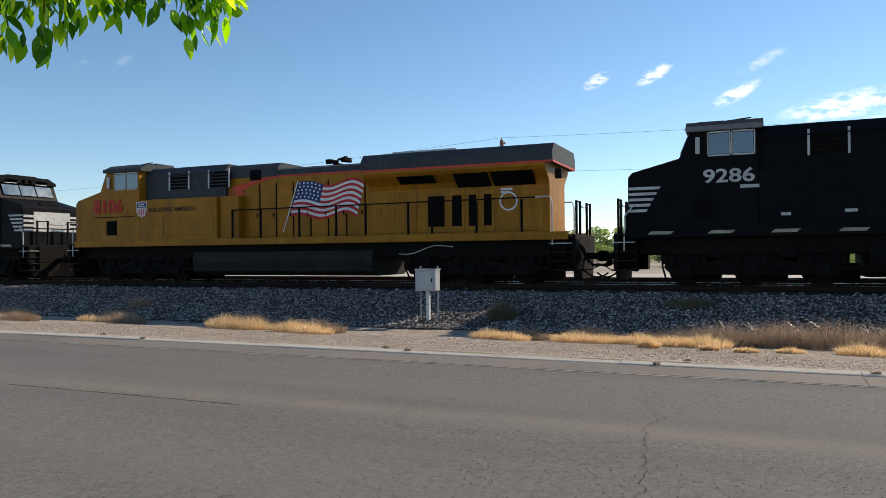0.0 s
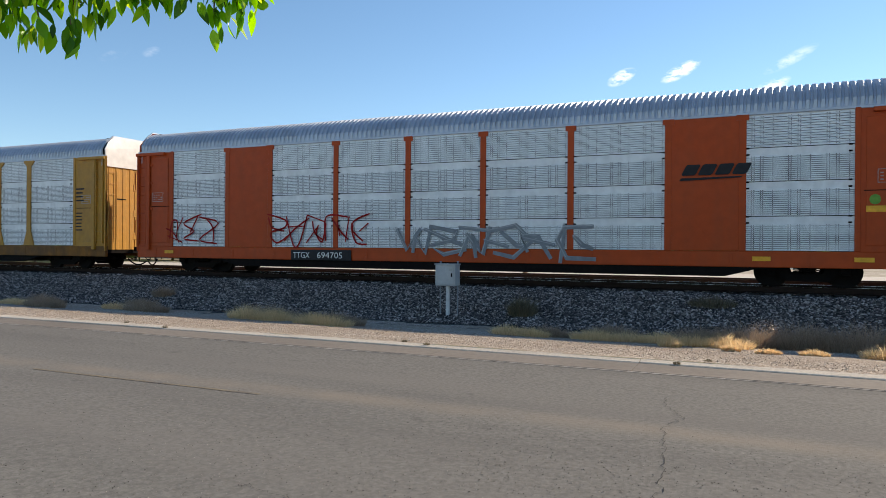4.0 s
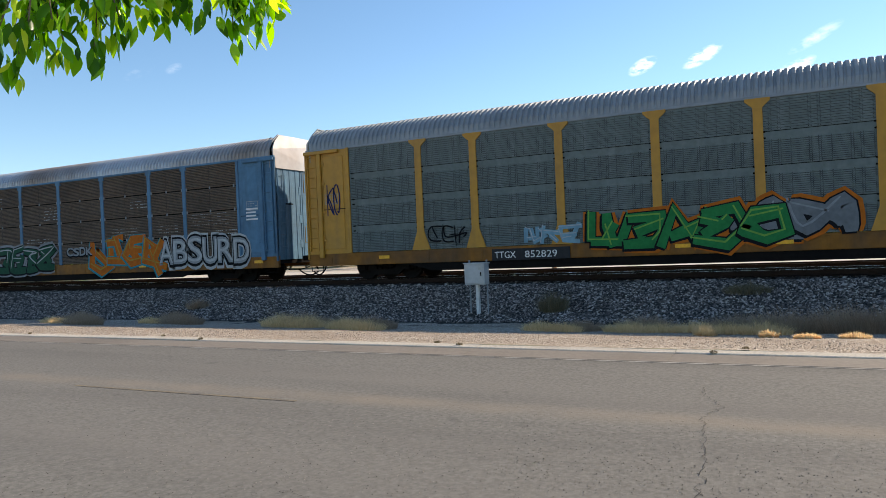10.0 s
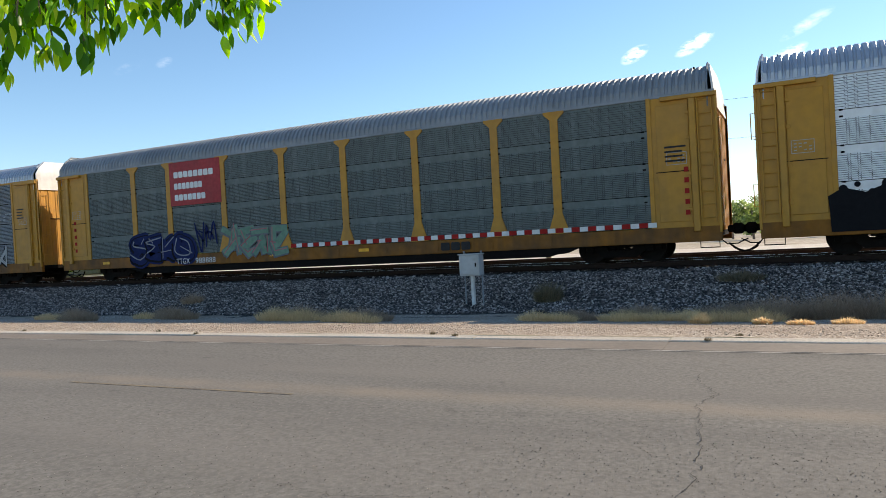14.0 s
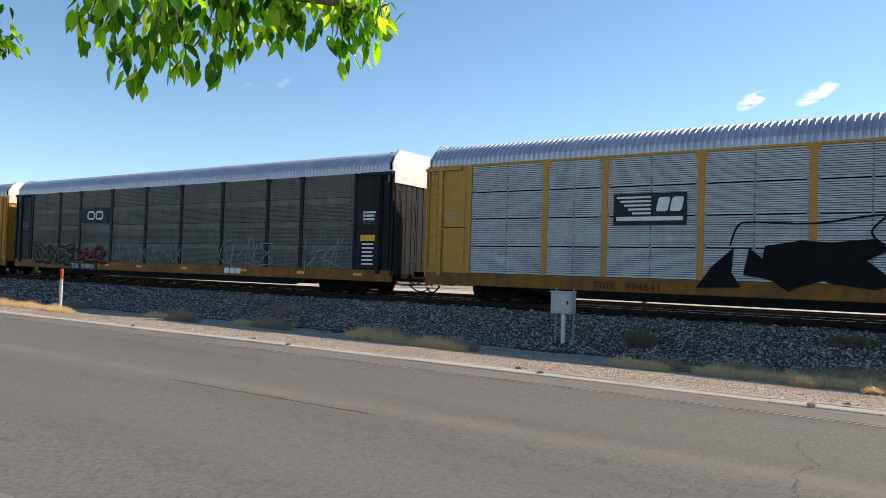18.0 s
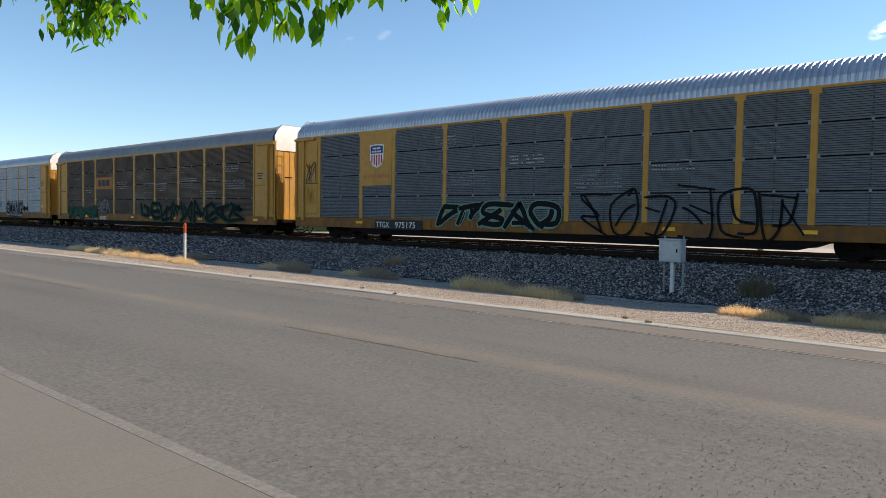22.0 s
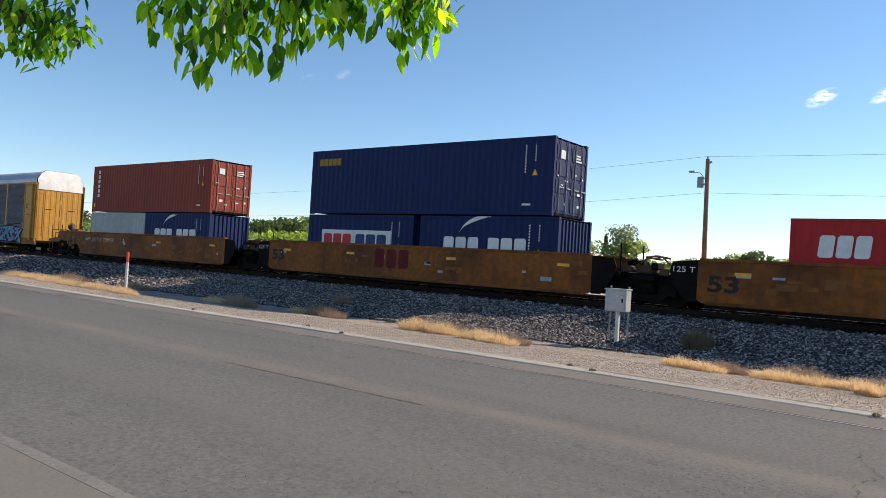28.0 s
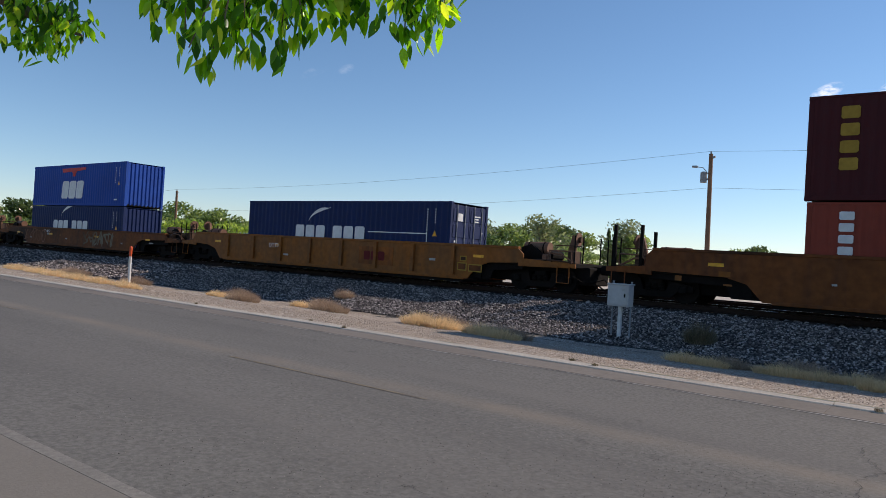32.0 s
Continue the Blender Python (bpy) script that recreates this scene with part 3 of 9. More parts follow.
def road_marks():
    def strip(name, x0, x1, y, half, z, mat, label):
        s = Shape()
        n = max(2, int((x1 - x0) / 0.5))
        for i in range(n):
            a, b = x0 + (x1 - x0) * i / n, x0 + (x1 - x0) * (i + 1) / n
            wa, wb = (half * (0.8 + 0.35 * noise.noise((q * 1.7, y, 2))) for q in (a, b))
            s.add([(a, y - wa, z), (b, y - wb, z), (b, y + wb, z), (a, y + wa, z)], [(0, 1, 2, 3)])
        ob = tagged(new(name, s.mesh(name)), label, "road marking", kind="structure")
        ob.data.materials.append(mat)
    strip("centre_line", -9.6, -5.6, 6.98, 0.04, 0.039, YELLOW_LINE, "worn yellow centre line dash on the asphalt")
    strip("centre_line", -22.0, -17.5, 7.0, 0.045, 0.039, YELLOW_LINE, "worn yellow centre line dash on the asphalt")
    strip("edge_line", -120.0, 60.0, 10.325, 0.03, road_height(10.325) + 0.004, WHITE_LINE, "faded white edge line along the road")

    def crack(pts, w):
        s = Shape()
        fine = []
        for (xa, ya), (xb, yb) in zip(pts, pts[1:]):
            n = 9
            for i in range(n):
                t = i / n
                fine.append((xa + (xb - xa) * t + 0.035 * random.uniform(-1, 1), ya + (yb - ya) * t + 0.02 * random.uniform(-1, 1)))
        fine.append(pts[-1])
        for (xa, ya), (xb, yb) in zip(fine, fine[1:]):
            d = Vector((xb - xa, yb - ya, 0)).normalized().cross(Vector((0, 0, 1))) * w * random.uniform(0.35, 1.3)
            za, zb = (road_height(y) + 0.008 for y in (ya, yb))
            s.add([(xa - d.x, ya - d.y, za), (xb - d.x, yb - d.y, zb), (xb + d.x, yb + d.y, zb), (xa + d.x, ya + d.y, za)], [(0, 1, 2, 3)])
        ob = tagged(new("crack", s.mesh("crack")), "thin dark crack across the worn asphalt", "crack", kind="structure")
        ob.data.materials.append(CRACK)
    crack([(-1.17, 8.9), (-1.13, 8.5), (-0.86, 7.95), (-1.0, 7.4), (-0.92, 6.9), (-0.85, 6.2), (-0.75, 5.5), (-0.8, 4.8), (-0.66, 3.9), (-0.7, 2.9)], 0.003)
    crack([(-0.92, 6.9), (-1.6, 6.6), (-2.6, 6.75), (-3.4, 6.6)], 0.002)
    crack([(0.9, 5.6), (0.4, 5.2), (0.2, 4.6), (0.35, 4.1)], 0.002)
    crack([(-3.6, 4.3), (-3.1, 4.2), (-2.5, 4.35)], 0.002)


road_marks()


def scatter(name, count, place, size, material, label, category, seed, flat=0.7):
    """Many loose stones in one mesh: rough eight-sided lumps, each turned and squashed on its own."""
    rng = np.random.default_rng(seed)
    base = np.array([(1, 0, 0), (-1, 0, 0), (0, 1, 0), (0, -1, 0), (0, 0, 1), (0, 0, -1), (0.62, 0.62, 0.5), (-0.62, -0.62, 0.5)])
    tri = np.array([(0, 6, 4), (6, 2, 4), (2, 1, 4), (1, 7, 4), (7, 3, 4), (3, 0, 4), (0, 2, 6), (1, 3, 7), (2, 0, 5), (1, 2, 5), (3, 1, 5), (0, 3, 5)])
    pos = place(rng, count)
    r = rng.uniform(size[0], size[1], count)
    v = base[None] * (1 + rng.uniform(-0.32, 0.32, (count, 8, 1))) * r[:, None, None] * np.array([1, 1, flat]) * rng.uniform(0.75, 1.25, (count, 1, 3))
    a, b = rng.uniform(0, 6.28, count), rng.uniform(-0.6, 0.6, count)
    ca, sa, cb, sb = np.cos(a), np.sin(a), np.cos(b), np.sin(b)
    x, y, z = v[..., 0], v[..., 1], v[..., 2]
    y, z = y * cb[:, None] - z * sb[:, None], y * sb[:, None] + z * cb[:, None]
    x, y = x * ca[:, None] - y * sa[:, None], x * sa[:, None] + y * ca[:, None]
    v = np.stack([x, y, z], -1) + pos[:, None]
    f = (tri[None] + (np.arange(count) * 8)[:, None, None]).reshape(-1, 3)
    me = bpy.data.meshes.new(name)
    me.vertices.add(count * 8)
    me.vertices.foreach_set("co", v.ravel())
    me.loops.add(len(f) * 3)
    me.loops.foreach_set("vertex_index", f.ravel().astype(np.int32))
    me.polygons.add(len(f))
    me.polygons.foreach_set("loop_start", np.arange(0, len(f) * 3, 3, dtype=np.int32))
    me.update(calc_edges=True)
    me.validate()
    me.materials.append(material)
    return tagged(new(name, me), label, category, kind="stuff")


def on_bank(lo, hi, x0, x1, power=1.0):
    def place(rng, n):
        x = x0 + (x1 - x0) * rng.random(n) ** power
        y = rng.uniform(lo, hi, n)
        z = np.interp(y, [p[0] for p in PROFILE], [p[1] for p in PROFILE])
        return np.stack([x, y, z + 0.012], -1)
    return place


scatter("ballast_stones", 78000, on_bank(16.7, 21.3, -30, 7), (0.019, 0.044), BALLAST, "grey crushed ballast stones on the bank", "ballast", 3)
scatter("ballast_stones", 20000, on_bank(16.7, 21.3, -75, -30), (0.04, 0.08), BALLAST, "grey crushed ballast stones on the bank", "ballast", 4)
scatter("ballast_stones", 9000, on_bank(21.3, 29.5, -45, 10), (0.05, 0.09), BALLAST, "grey crushed ballast stones on the bank", "ballast", 5)
scatter("pebbles", 14000, on_bank(11.42, 14.2, -30, 5), (0.006, 0.016), PEBBLE, "small pale pebbles strewn over the dirt verge", "pebbles", 6, 0.45)
GRIT = islands("dark_grit", [(0.03, 0.027, 0.024), (0.07, 0.06, 0.052), (0.22, 0.19, 0.16), (0.3, 0.27, 0.23)], 0.9)
scatter("road_grit", 9000, lambda rng, n: np.stack([rng.normal(-1.0, 3.0, n), 3.0 + 4.5 * rng.random(n), np.full(n, 0.034)], -1), (0.002, 0.0062), GRIT, "loose grit and small stones on the asphalt", "grit", 7)


RAIL_WEB = surface("brown_rail_side", (0.03, 0.02, 0.016), 0.9, spec=0.08, blotch_col=(0.025, 0.017, 0.014))


def track(y0, label, single):
    t = thing("railway_track", label, "railway track", kind="structure")
    for y in (y0 - 0.755, y0 + 0.755):
        s = Shape()
        prof = [(-0.075, -0.185), (0.075, -0.185), (0.075, -0.17), (0.012, -0.15), (0.012, -0.045), (0.036, -0.035), (0.036, -0.006), (-0.036, -0.006), (-0.036, -0.035), (-0.012, -0.045), (-0.012, -0.15), (-0.075, -0.17)]
        s.prism([(y + a, RAIL + b) for a, b in prof], X0, X1, "x")
        part("rail", s, RAIL_WEB, t, "rusty brown steel rail")
        h = Shape().prism([(y - 0.034, RAIL - 0.0055), (y + 0.034, RAIL - 0.0055), (y + 0.028, RAIL), (y - 0.028, RAIL)], X0, X1, "x")
        part("rail_head", h, RAIL_TOP if single else RAIL_WEB, t, "polished running surface of the rail" if single else "")
    first = -95
    if single:
        me = Shape().box((-0.115, -1.3, -0.34), (0.115, 1.3, -0.195), 0.012).mesh("sleeper")
        me.materials.append(TIMBER)
        for i in range(-95, 35):
            o = part("sleeper", me, None, t)
            o.location = (i * 0.53, y0 + 0.02 * math.sin(i * 7.3), RAIL)
            o.rotation_euler = (0, 0, radians(0.8 * math.sin(i * 3.7)))
    else:
        first = 60
    far = Shape()
    for i in range(-420, first):
        far.box((i * 0.53 - 0.11, y0 - 1.3, RAIL - 0.34), (i * 0.53 + 0.11, y0 + 1.3, RAIL - 0.195))
    tagged(part("far_sleepers", far, TIMBER, t), kind="stuff")


track(TRACK_Y, "railway track with polished steel rails on timber sleepers", True)
track(TRACK_Y + 4.4, "second railway track with rusty rails beyond the train", False)


# ---- railway vehicles ----
def wheel_mesh():
    s = Shape()
    n = 24
    for y0, y1, r in ((-0.06, 0.06, 0.42), (0.06, 0.09, 0.45)):
        s.rod((0, y0, 0), (0, y1, 0), r, n)
    s.rod((0, -0.1, 0), (0, -0.06, 0), 0.14, 12)
    return s.mesh("wheel", True)


WHEEL = wheel_mesh()
WHEEL.materials.append(STEEL_DARK)


def side_frame_mesh(base):
    s = Shape()
    h = base / 2
    s.prism([(-h - 0.3, 0.52), (-h - 0.3, 0.36), (-h + 0.18, 0.34), (-0.5, 0.16), (0.5, 0.16), (h - 0.18, 0.34), (h + 0.3, 0.36), (h + 0.3, 0.52), (h - 0.1, 0.62), (0.45, 0.66), (0.42, 0.5), (0.36, 0.36), (-0.36, 0.36),
             (-0.42, 0.5), (-0.45, 0.66), (-h + 0.1, 0.62)], -0.07, 0.07, "y")
    for i in range(-1, 2):
        for k in range(5):
            s.rod((i * 0.22, -0.04, 0.36 + k * 0.045), (i * 0.22, -0.04, 0.385 + k * 0.045), 0.095, 10)
    for sx in (-h, h):
        s.box((sx - 0.13, -0.13, 0.3), (sx + 0.13, -0.05, 0.55), 0.03)
        s.rod((sx, -0.16, 0.42), (sx, -0.1, 0.42), 0.1, 10)
    return s.mesh("side_frame")


FRAME = side_frame_mesh(1.78)
FRAME.materials.append(STEEL_DARK)


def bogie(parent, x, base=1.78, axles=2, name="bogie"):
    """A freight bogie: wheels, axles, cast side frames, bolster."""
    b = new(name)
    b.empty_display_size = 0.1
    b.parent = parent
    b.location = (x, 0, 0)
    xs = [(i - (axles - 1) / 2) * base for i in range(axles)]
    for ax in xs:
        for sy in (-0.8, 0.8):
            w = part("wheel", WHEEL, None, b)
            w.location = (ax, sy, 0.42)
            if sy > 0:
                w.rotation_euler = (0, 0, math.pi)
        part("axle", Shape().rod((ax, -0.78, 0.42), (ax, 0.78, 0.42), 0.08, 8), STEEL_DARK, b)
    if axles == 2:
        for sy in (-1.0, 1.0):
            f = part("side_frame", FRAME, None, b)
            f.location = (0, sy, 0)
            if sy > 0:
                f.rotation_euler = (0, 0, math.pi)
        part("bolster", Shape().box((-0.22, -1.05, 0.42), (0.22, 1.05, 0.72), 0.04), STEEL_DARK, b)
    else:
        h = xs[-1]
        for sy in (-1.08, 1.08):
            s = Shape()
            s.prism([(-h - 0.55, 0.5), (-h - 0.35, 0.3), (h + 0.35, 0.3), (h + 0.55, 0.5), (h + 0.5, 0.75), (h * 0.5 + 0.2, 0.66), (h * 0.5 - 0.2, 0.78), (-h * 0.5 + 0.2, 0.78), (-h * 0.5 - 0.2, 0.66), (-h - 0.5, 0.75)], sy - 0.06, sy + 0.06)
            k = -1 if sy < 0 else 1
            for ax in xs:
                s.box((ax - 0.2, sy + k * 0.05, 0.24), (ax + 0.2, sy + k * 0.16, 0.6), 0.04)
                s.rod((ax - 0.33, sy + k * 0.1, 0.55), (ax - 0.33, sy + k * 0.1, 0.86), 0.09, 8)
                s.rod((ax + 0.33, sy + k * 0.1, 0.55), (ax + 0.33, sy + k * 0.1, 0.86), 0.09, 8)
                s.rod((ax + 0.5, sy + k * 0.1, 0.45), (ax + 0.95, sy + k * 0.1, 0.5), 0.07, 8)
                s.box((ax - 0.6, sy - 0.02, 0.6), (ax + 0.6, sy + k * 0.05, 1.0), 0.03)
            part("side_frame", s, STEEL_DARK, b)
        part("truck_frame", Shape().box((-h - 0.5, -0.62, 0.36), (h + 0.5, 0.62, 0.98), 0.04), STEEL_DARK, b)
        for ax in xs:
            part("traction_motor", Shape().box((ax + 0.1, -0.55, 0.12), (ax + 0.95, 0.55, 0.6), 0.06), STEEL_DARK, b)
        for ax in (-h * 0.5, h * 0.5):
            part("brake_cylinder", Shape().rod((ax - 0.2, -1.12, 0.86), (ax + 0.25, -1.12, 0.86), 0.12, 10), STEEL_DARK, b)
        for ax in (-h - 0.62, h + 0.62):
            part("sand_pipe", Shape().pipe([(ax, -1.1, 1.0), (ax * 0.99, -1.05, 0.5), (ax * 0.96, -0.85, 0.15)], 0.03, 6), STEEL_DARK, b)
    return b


def coupler(parent, x, way, z=0.84):
    s = Shape()
    s.box((x, -0.12, z - 0.1), (x + way * 0.62, 0.12, z + 0.1), 0.03)
    s.box((x + way * 0.5, -0.2, z - 0.16), (x + way * 0.78, 0.16, z + 0.16), 0.05)
    part("coupler", s, STEEL_DARK, parent)
    hose = Shape()
    pts = [(x + way * (0.05 + 0.75 * t), -0.45 + 0.25 * t, z - 0.2 - 0.45 * math.sin(math.pi * (0.15 + 0.6 * t))) for t in [i / 10 for i in range(11)]]
    hose.pipe(pts, 0.028, 6)
    hose.pipe([(x - way * 0.1, -1.3, z - 0.25), (x + way * 0.05, -0.95, z - 0.42), (x + way * 0.3, -0.6, z - 0.42), (x + way * 0.55, -0.3, z - 0.3)], 0.018, 5)
    part("brake_hose", hose, STEEL_DARK, parent)


# -- covered car carriers --
LEN, HALF = 27.36, 1.55
POSTS = [4.65, 6.65, 9.5, 12.35, 15.05, 17.9, 20.75, 22.72]
ENDS = 1.9
EAVE, SILL0, SILL1 = 4.66, 0.5, 0.97
BAYS = list(zip([ENDS] + POSTS, POSTS + [LEN - ENDS]))


def panel_mesh(width, height, ribs, style, mats, top):
    """A pressed steel side screen. 'deep': rib on rib over the whole height, the valleys coloured dark as shade.
    'fine': flat bands with thin grooves between them, also coloured dark as shade, rows of small holes, and a plain
    band along the upper edge."""
    s = Shape()
    plain = 0.0 if style == "deep" else (0.04 if top else 0.2)
    body = height - plain
    p = body / ribs
    prof, shaded_faces = [(0.0, 0.0)], []
    for i in range(ribs):
        a = i * p
        if style == "deep":
            prof += [(a + p * 0.22, 0.002), (a + p * 0.28, -0.034), (a + p * 0.58, -0.036), (a + p * 0.98, -0.002)]
        else:
            prof += [(a + 0.0045, 0), (a + 0.009, -0.014), (a + p - 0.009, -0.014), (a + p - 0.0045, 0)]
        shaded_faces.append(len(prof) - 1)
    prof.append((height, -0.02 if plain else 0.0))
    v = [(x, y, z) for z, y in prof for x in (0.0, width)]
    s.add(v, [(2 * i, 2 * i + 1, 2 * i + 3, 2 * i + 2) for i in range(len(prof) - 1)])
    n = len(s.f)
    if style == "deep":
        cols, hw, hh, y = [width * 0.5], 0.02, 0.008, -0.044
    else:
        step = width / (3 if width > 2.3 else 2)
        cols = [step * (k + 0.5) + d for k in range(3 if width > 2.3 else 2) for d in (-0.22, -0.16, 0.0, 0.06, 0.3)]
        hw, hh, y = 0.011, 0.009, -0.016
    for i in range(ribs):
        z = (i + 0.5) * p
        for c in cols:
            s.add([(c - hw, y, z - hh), (c + hw, y, z - hh), (c + hw, y, z + hh), (c - hw, y, z + hh)], [(0, 1, 2, 3)])
    me = s.mesh("screen_panel")
    for m in mats:
        me.materials.append(m)
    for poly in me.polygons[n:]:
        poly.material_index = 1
    # valleys between ribs are closed; their shade is put in as dark colour
    for k in shaded_faces[:-1]:
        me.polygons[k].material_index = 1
    return me


STENCIL = surface("faded_stencil", (0.4, 0.4, 0.38), 0.7, blotch=(3, 0.3))
# for the holes, and for the shade coloured into the rib valleys
HOLE_SHADE = surface("hole_and_rib_shade", (0.03, 0.03, 0.03), 0.9)
# pale colour that stands in for daylight behind small holes
HOLE_DAYLIGHT = surface("hole_daylight", (0.55, 0.57, 0.58), 0.7)
PANELS = {}
ROWS = [0.97, 1.9, 2.83, 3.74, EAVE]


def roof_mesh(material):
    """The arched roof of corrugated sheet: ribs run across it."""
    arc = [(-HALF - 0.01, EAVE + 0.02), (-HALF + 0.03, EAVE + 0.26), (-1.36, EAVE + 0.54), (-1.08, EAVE + 0.74), (-0.6, EAVE + 0.85), (0, EAVE + 0.88), (0.6, EAVE + 0.85), (1.08, EAVE + 0.74), (1.36, EAVE + 0.54), (HALF - 0.03, EAVE + 0.26), (HALF + 0.01, EAVE + 0.02)]
    v, f = [], []
    n = 148
    pitch = (LEN - 0.44) / n
    for i in range(n):
        for dx, lift in ((0, 0), (0.12, 0), (0.3, 1), (0.7, 1), (0.88, 0)):
            x = 0.22 + (i + dx) * pitch
            for j, (y, z) in enumerate(arc):
                k = 1 + 0.03 * lift if 0 < j < len(arc) - 1 else 1
                v.append((x, y * k, EAVE + (z - EAVE) * (1 + 0.042 * lift) if 0 < j < len(arc) - 1 else z))
    m = len(arc)
    rows = len(v) // m
    f = [(r * m + j, r * m + j + 1, (r + 1) * m + j + 1, (r + 1) * m + j) for r in range(rows - 1) for j in range(m - 1)]
    me = bpy.data.meshes.new("roof")
    me.from_pydata(v, [], f)
    me.materials.append(material)
    return me


ROOFS = {}


def rack(name, u, label, frame_mat, sill_mat, panel_mat, roof_mat, style="fine", flared=False, end_mat=None, hole_shade_mat=None, solid=(), cap=None, length=LEN, rows=ROWS):
    """A covered car carrier: underframe, two bogies, screened sides between posts, arched ribbed roof, ribbed end doors."""
    car = on_track(thing(name, label, "railway wagon", group="car carriers of the train"), u)
    k = length / LEN
    end_mat = end_mat or frame_mat
    hole_shade_mat = hole_shade_mat or HOLE_SHADE
    # side sills and deck
    for sy in (-1, 1):
        s = Shape().box((0.02, sy * (HALF - 0.14), SILL0 + 0.03), (length - 0.02, sy * (HALF - 0.005), SILL1 - 0.005), 0.015)
        for i in range(14):
            x = 1.0 + i * (length - 2) / 13
            s.box((x - 0.04, sy * (HALF - 0.02), SILL0 + 0.1), (x + 0.04, sy * (HALF + 0.008), SILL1 - 0.08), 0.006)
        part("side_sill", s, sill_mat, car)
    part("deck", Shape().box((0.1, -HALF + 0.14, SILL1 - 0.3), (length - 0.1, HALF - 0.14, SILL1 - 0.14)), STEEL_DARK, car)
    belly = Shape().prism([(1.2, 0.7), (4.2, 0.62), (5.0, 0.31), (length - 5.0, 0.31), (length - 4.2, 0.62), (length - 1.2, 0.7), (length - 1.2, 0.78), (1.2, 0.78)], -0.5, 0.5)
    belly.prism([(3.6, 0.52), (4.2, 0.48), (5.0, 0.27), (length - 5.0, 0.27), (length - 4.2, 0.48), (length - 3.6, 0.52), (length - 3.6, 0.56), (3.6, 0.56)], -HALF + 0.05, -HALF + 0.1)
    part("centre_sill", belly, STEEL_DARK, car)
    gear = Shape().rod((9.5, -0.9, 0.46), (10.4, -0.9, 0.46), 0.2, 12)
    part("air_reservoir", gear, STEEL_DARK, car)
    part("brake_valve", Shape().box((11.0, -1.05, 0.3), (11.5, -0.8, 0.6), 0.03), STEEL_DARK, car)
    bogie(car, 2.95)
    bogie(car, length - 2.95)
    coupler(car, 0.0, -1)
    coupler(car, length, 1)
    # posts
    for sy in (-1, 1):
        for p in POSTS:
            x = p * k
            s = Shape()
            y0, y1 = sy * (HALF - 0.07), sy * (HALF + 0.022)
            if flared:
                s.prism([(x - 0.34, SILL1), (x + 0.34, SILL1), (x + 0.13, SILL1 + 0.62), (x + 0.12, EAVE - 0.06), (x - 0.12, EAVE - 0.06), (x - 0.13, SILL1 + 0.62)], y0, y1)
                s.prism([(x - 0.12, EAVE - 0.26), (x + 0.12, EAVE - 0.26), (x + 0.32, EAVE - 0.08), (x + 0.32, EAVE - 0.01), (x - 0.32, EAVE - 0.01), (x - 0.32, EAVE - 0.08)], y0, y1 + sy * 0.004)
            else:
                s.box((x - 0.095, y0, SILL1 - 0.01), (x + 0.095, y1, EAVE - 0.01), 0.012)
                s.box((x - 0.16, y0, EAVE - 0.16), (x + 0.16, y1 + sy * 0.004, EAVE - 0.01))
            if sy < 0:
                part("post", s, frame_mat, car)
            else:
                part("post", s, frame_mat, car)
        s = Shape().box((0.05, sy * (HALF - 0.1), EAVE - 0.03), (length - 0.05, sy * (HALF + 0.015), EAVE + 0.05), 0.01)
        part("eave_rail", s, roof_mat if style == "fine" else frame_mat, car)
    # screens
    bays = [(a * k, b * k) for a, b in BAYS]
    clips = Shape()
    for bi, (a, b) in enumerate(bays):
        if bi in solid:
            s = Shape().box((a - 0.02, -HALF + 0.02, SILL1), (b + 0.02, -HALF - 0.005, EAVE), 0.006)
            part("solid_panel", s, frame_mat, car)
            continue
        for ri in range(len(rows) - 1):
            key = (round(b - a, 2), ri, style, panel_mat.name, hole_shade_mat.name, len(rows))
            if key not in PANELS:
                PANELS[key] = panel_mesh(b - a, rows[ri + 1] - rows[ri] - (0.045 if style == "deep" else 0.02), 14 if style == "deep" else 13, style, (panel_mat, hole_shade_mat), ri == len(rows) - 2)
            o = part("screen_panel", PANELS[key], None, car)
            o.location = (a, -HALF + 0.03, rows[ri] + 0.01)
        # dark sheet added behind the bay so gaps between rows look shaded
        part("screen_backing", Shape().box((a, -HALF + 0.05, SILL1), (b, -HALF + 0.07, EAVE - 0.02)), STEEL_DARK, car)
        if style == "fine":
            for ri in range(1, len(rows) - 1):
                for x in (a + 0.13, b - 0.13):
                    for dz in (-0.2, -0.03):
                        clips.box((x - 0.045, -HALF - 0.012, rows[ri] + dz), (x + 0.045, -HALF + 0.02, rows[ri] + dz + 0.045), 0.008)
        if style == "deep":
            s = clips
            for ri in range(1, len(rows) - 1):
                for x in (a + 0.13, (a + b) / 2, b - 0.13):
                    s.box((x - 0.035, -HALF - 0.01, rows[ri] - 0.06), (x + 0.035, -HALF + 0.02, rows[ri] + 0.06), 0.01)
    if clips.v:
        tagged(part("clip_strip", clips, GALV_MID if style == "deep" else STEEL_DARK, car), kind="stuff")
    part("far_screen", Shape().box((ENDS, HALF - 0.06, SILL1), (length - ENDS, HALF - 0.03, EAVE)), panel_mat, car)
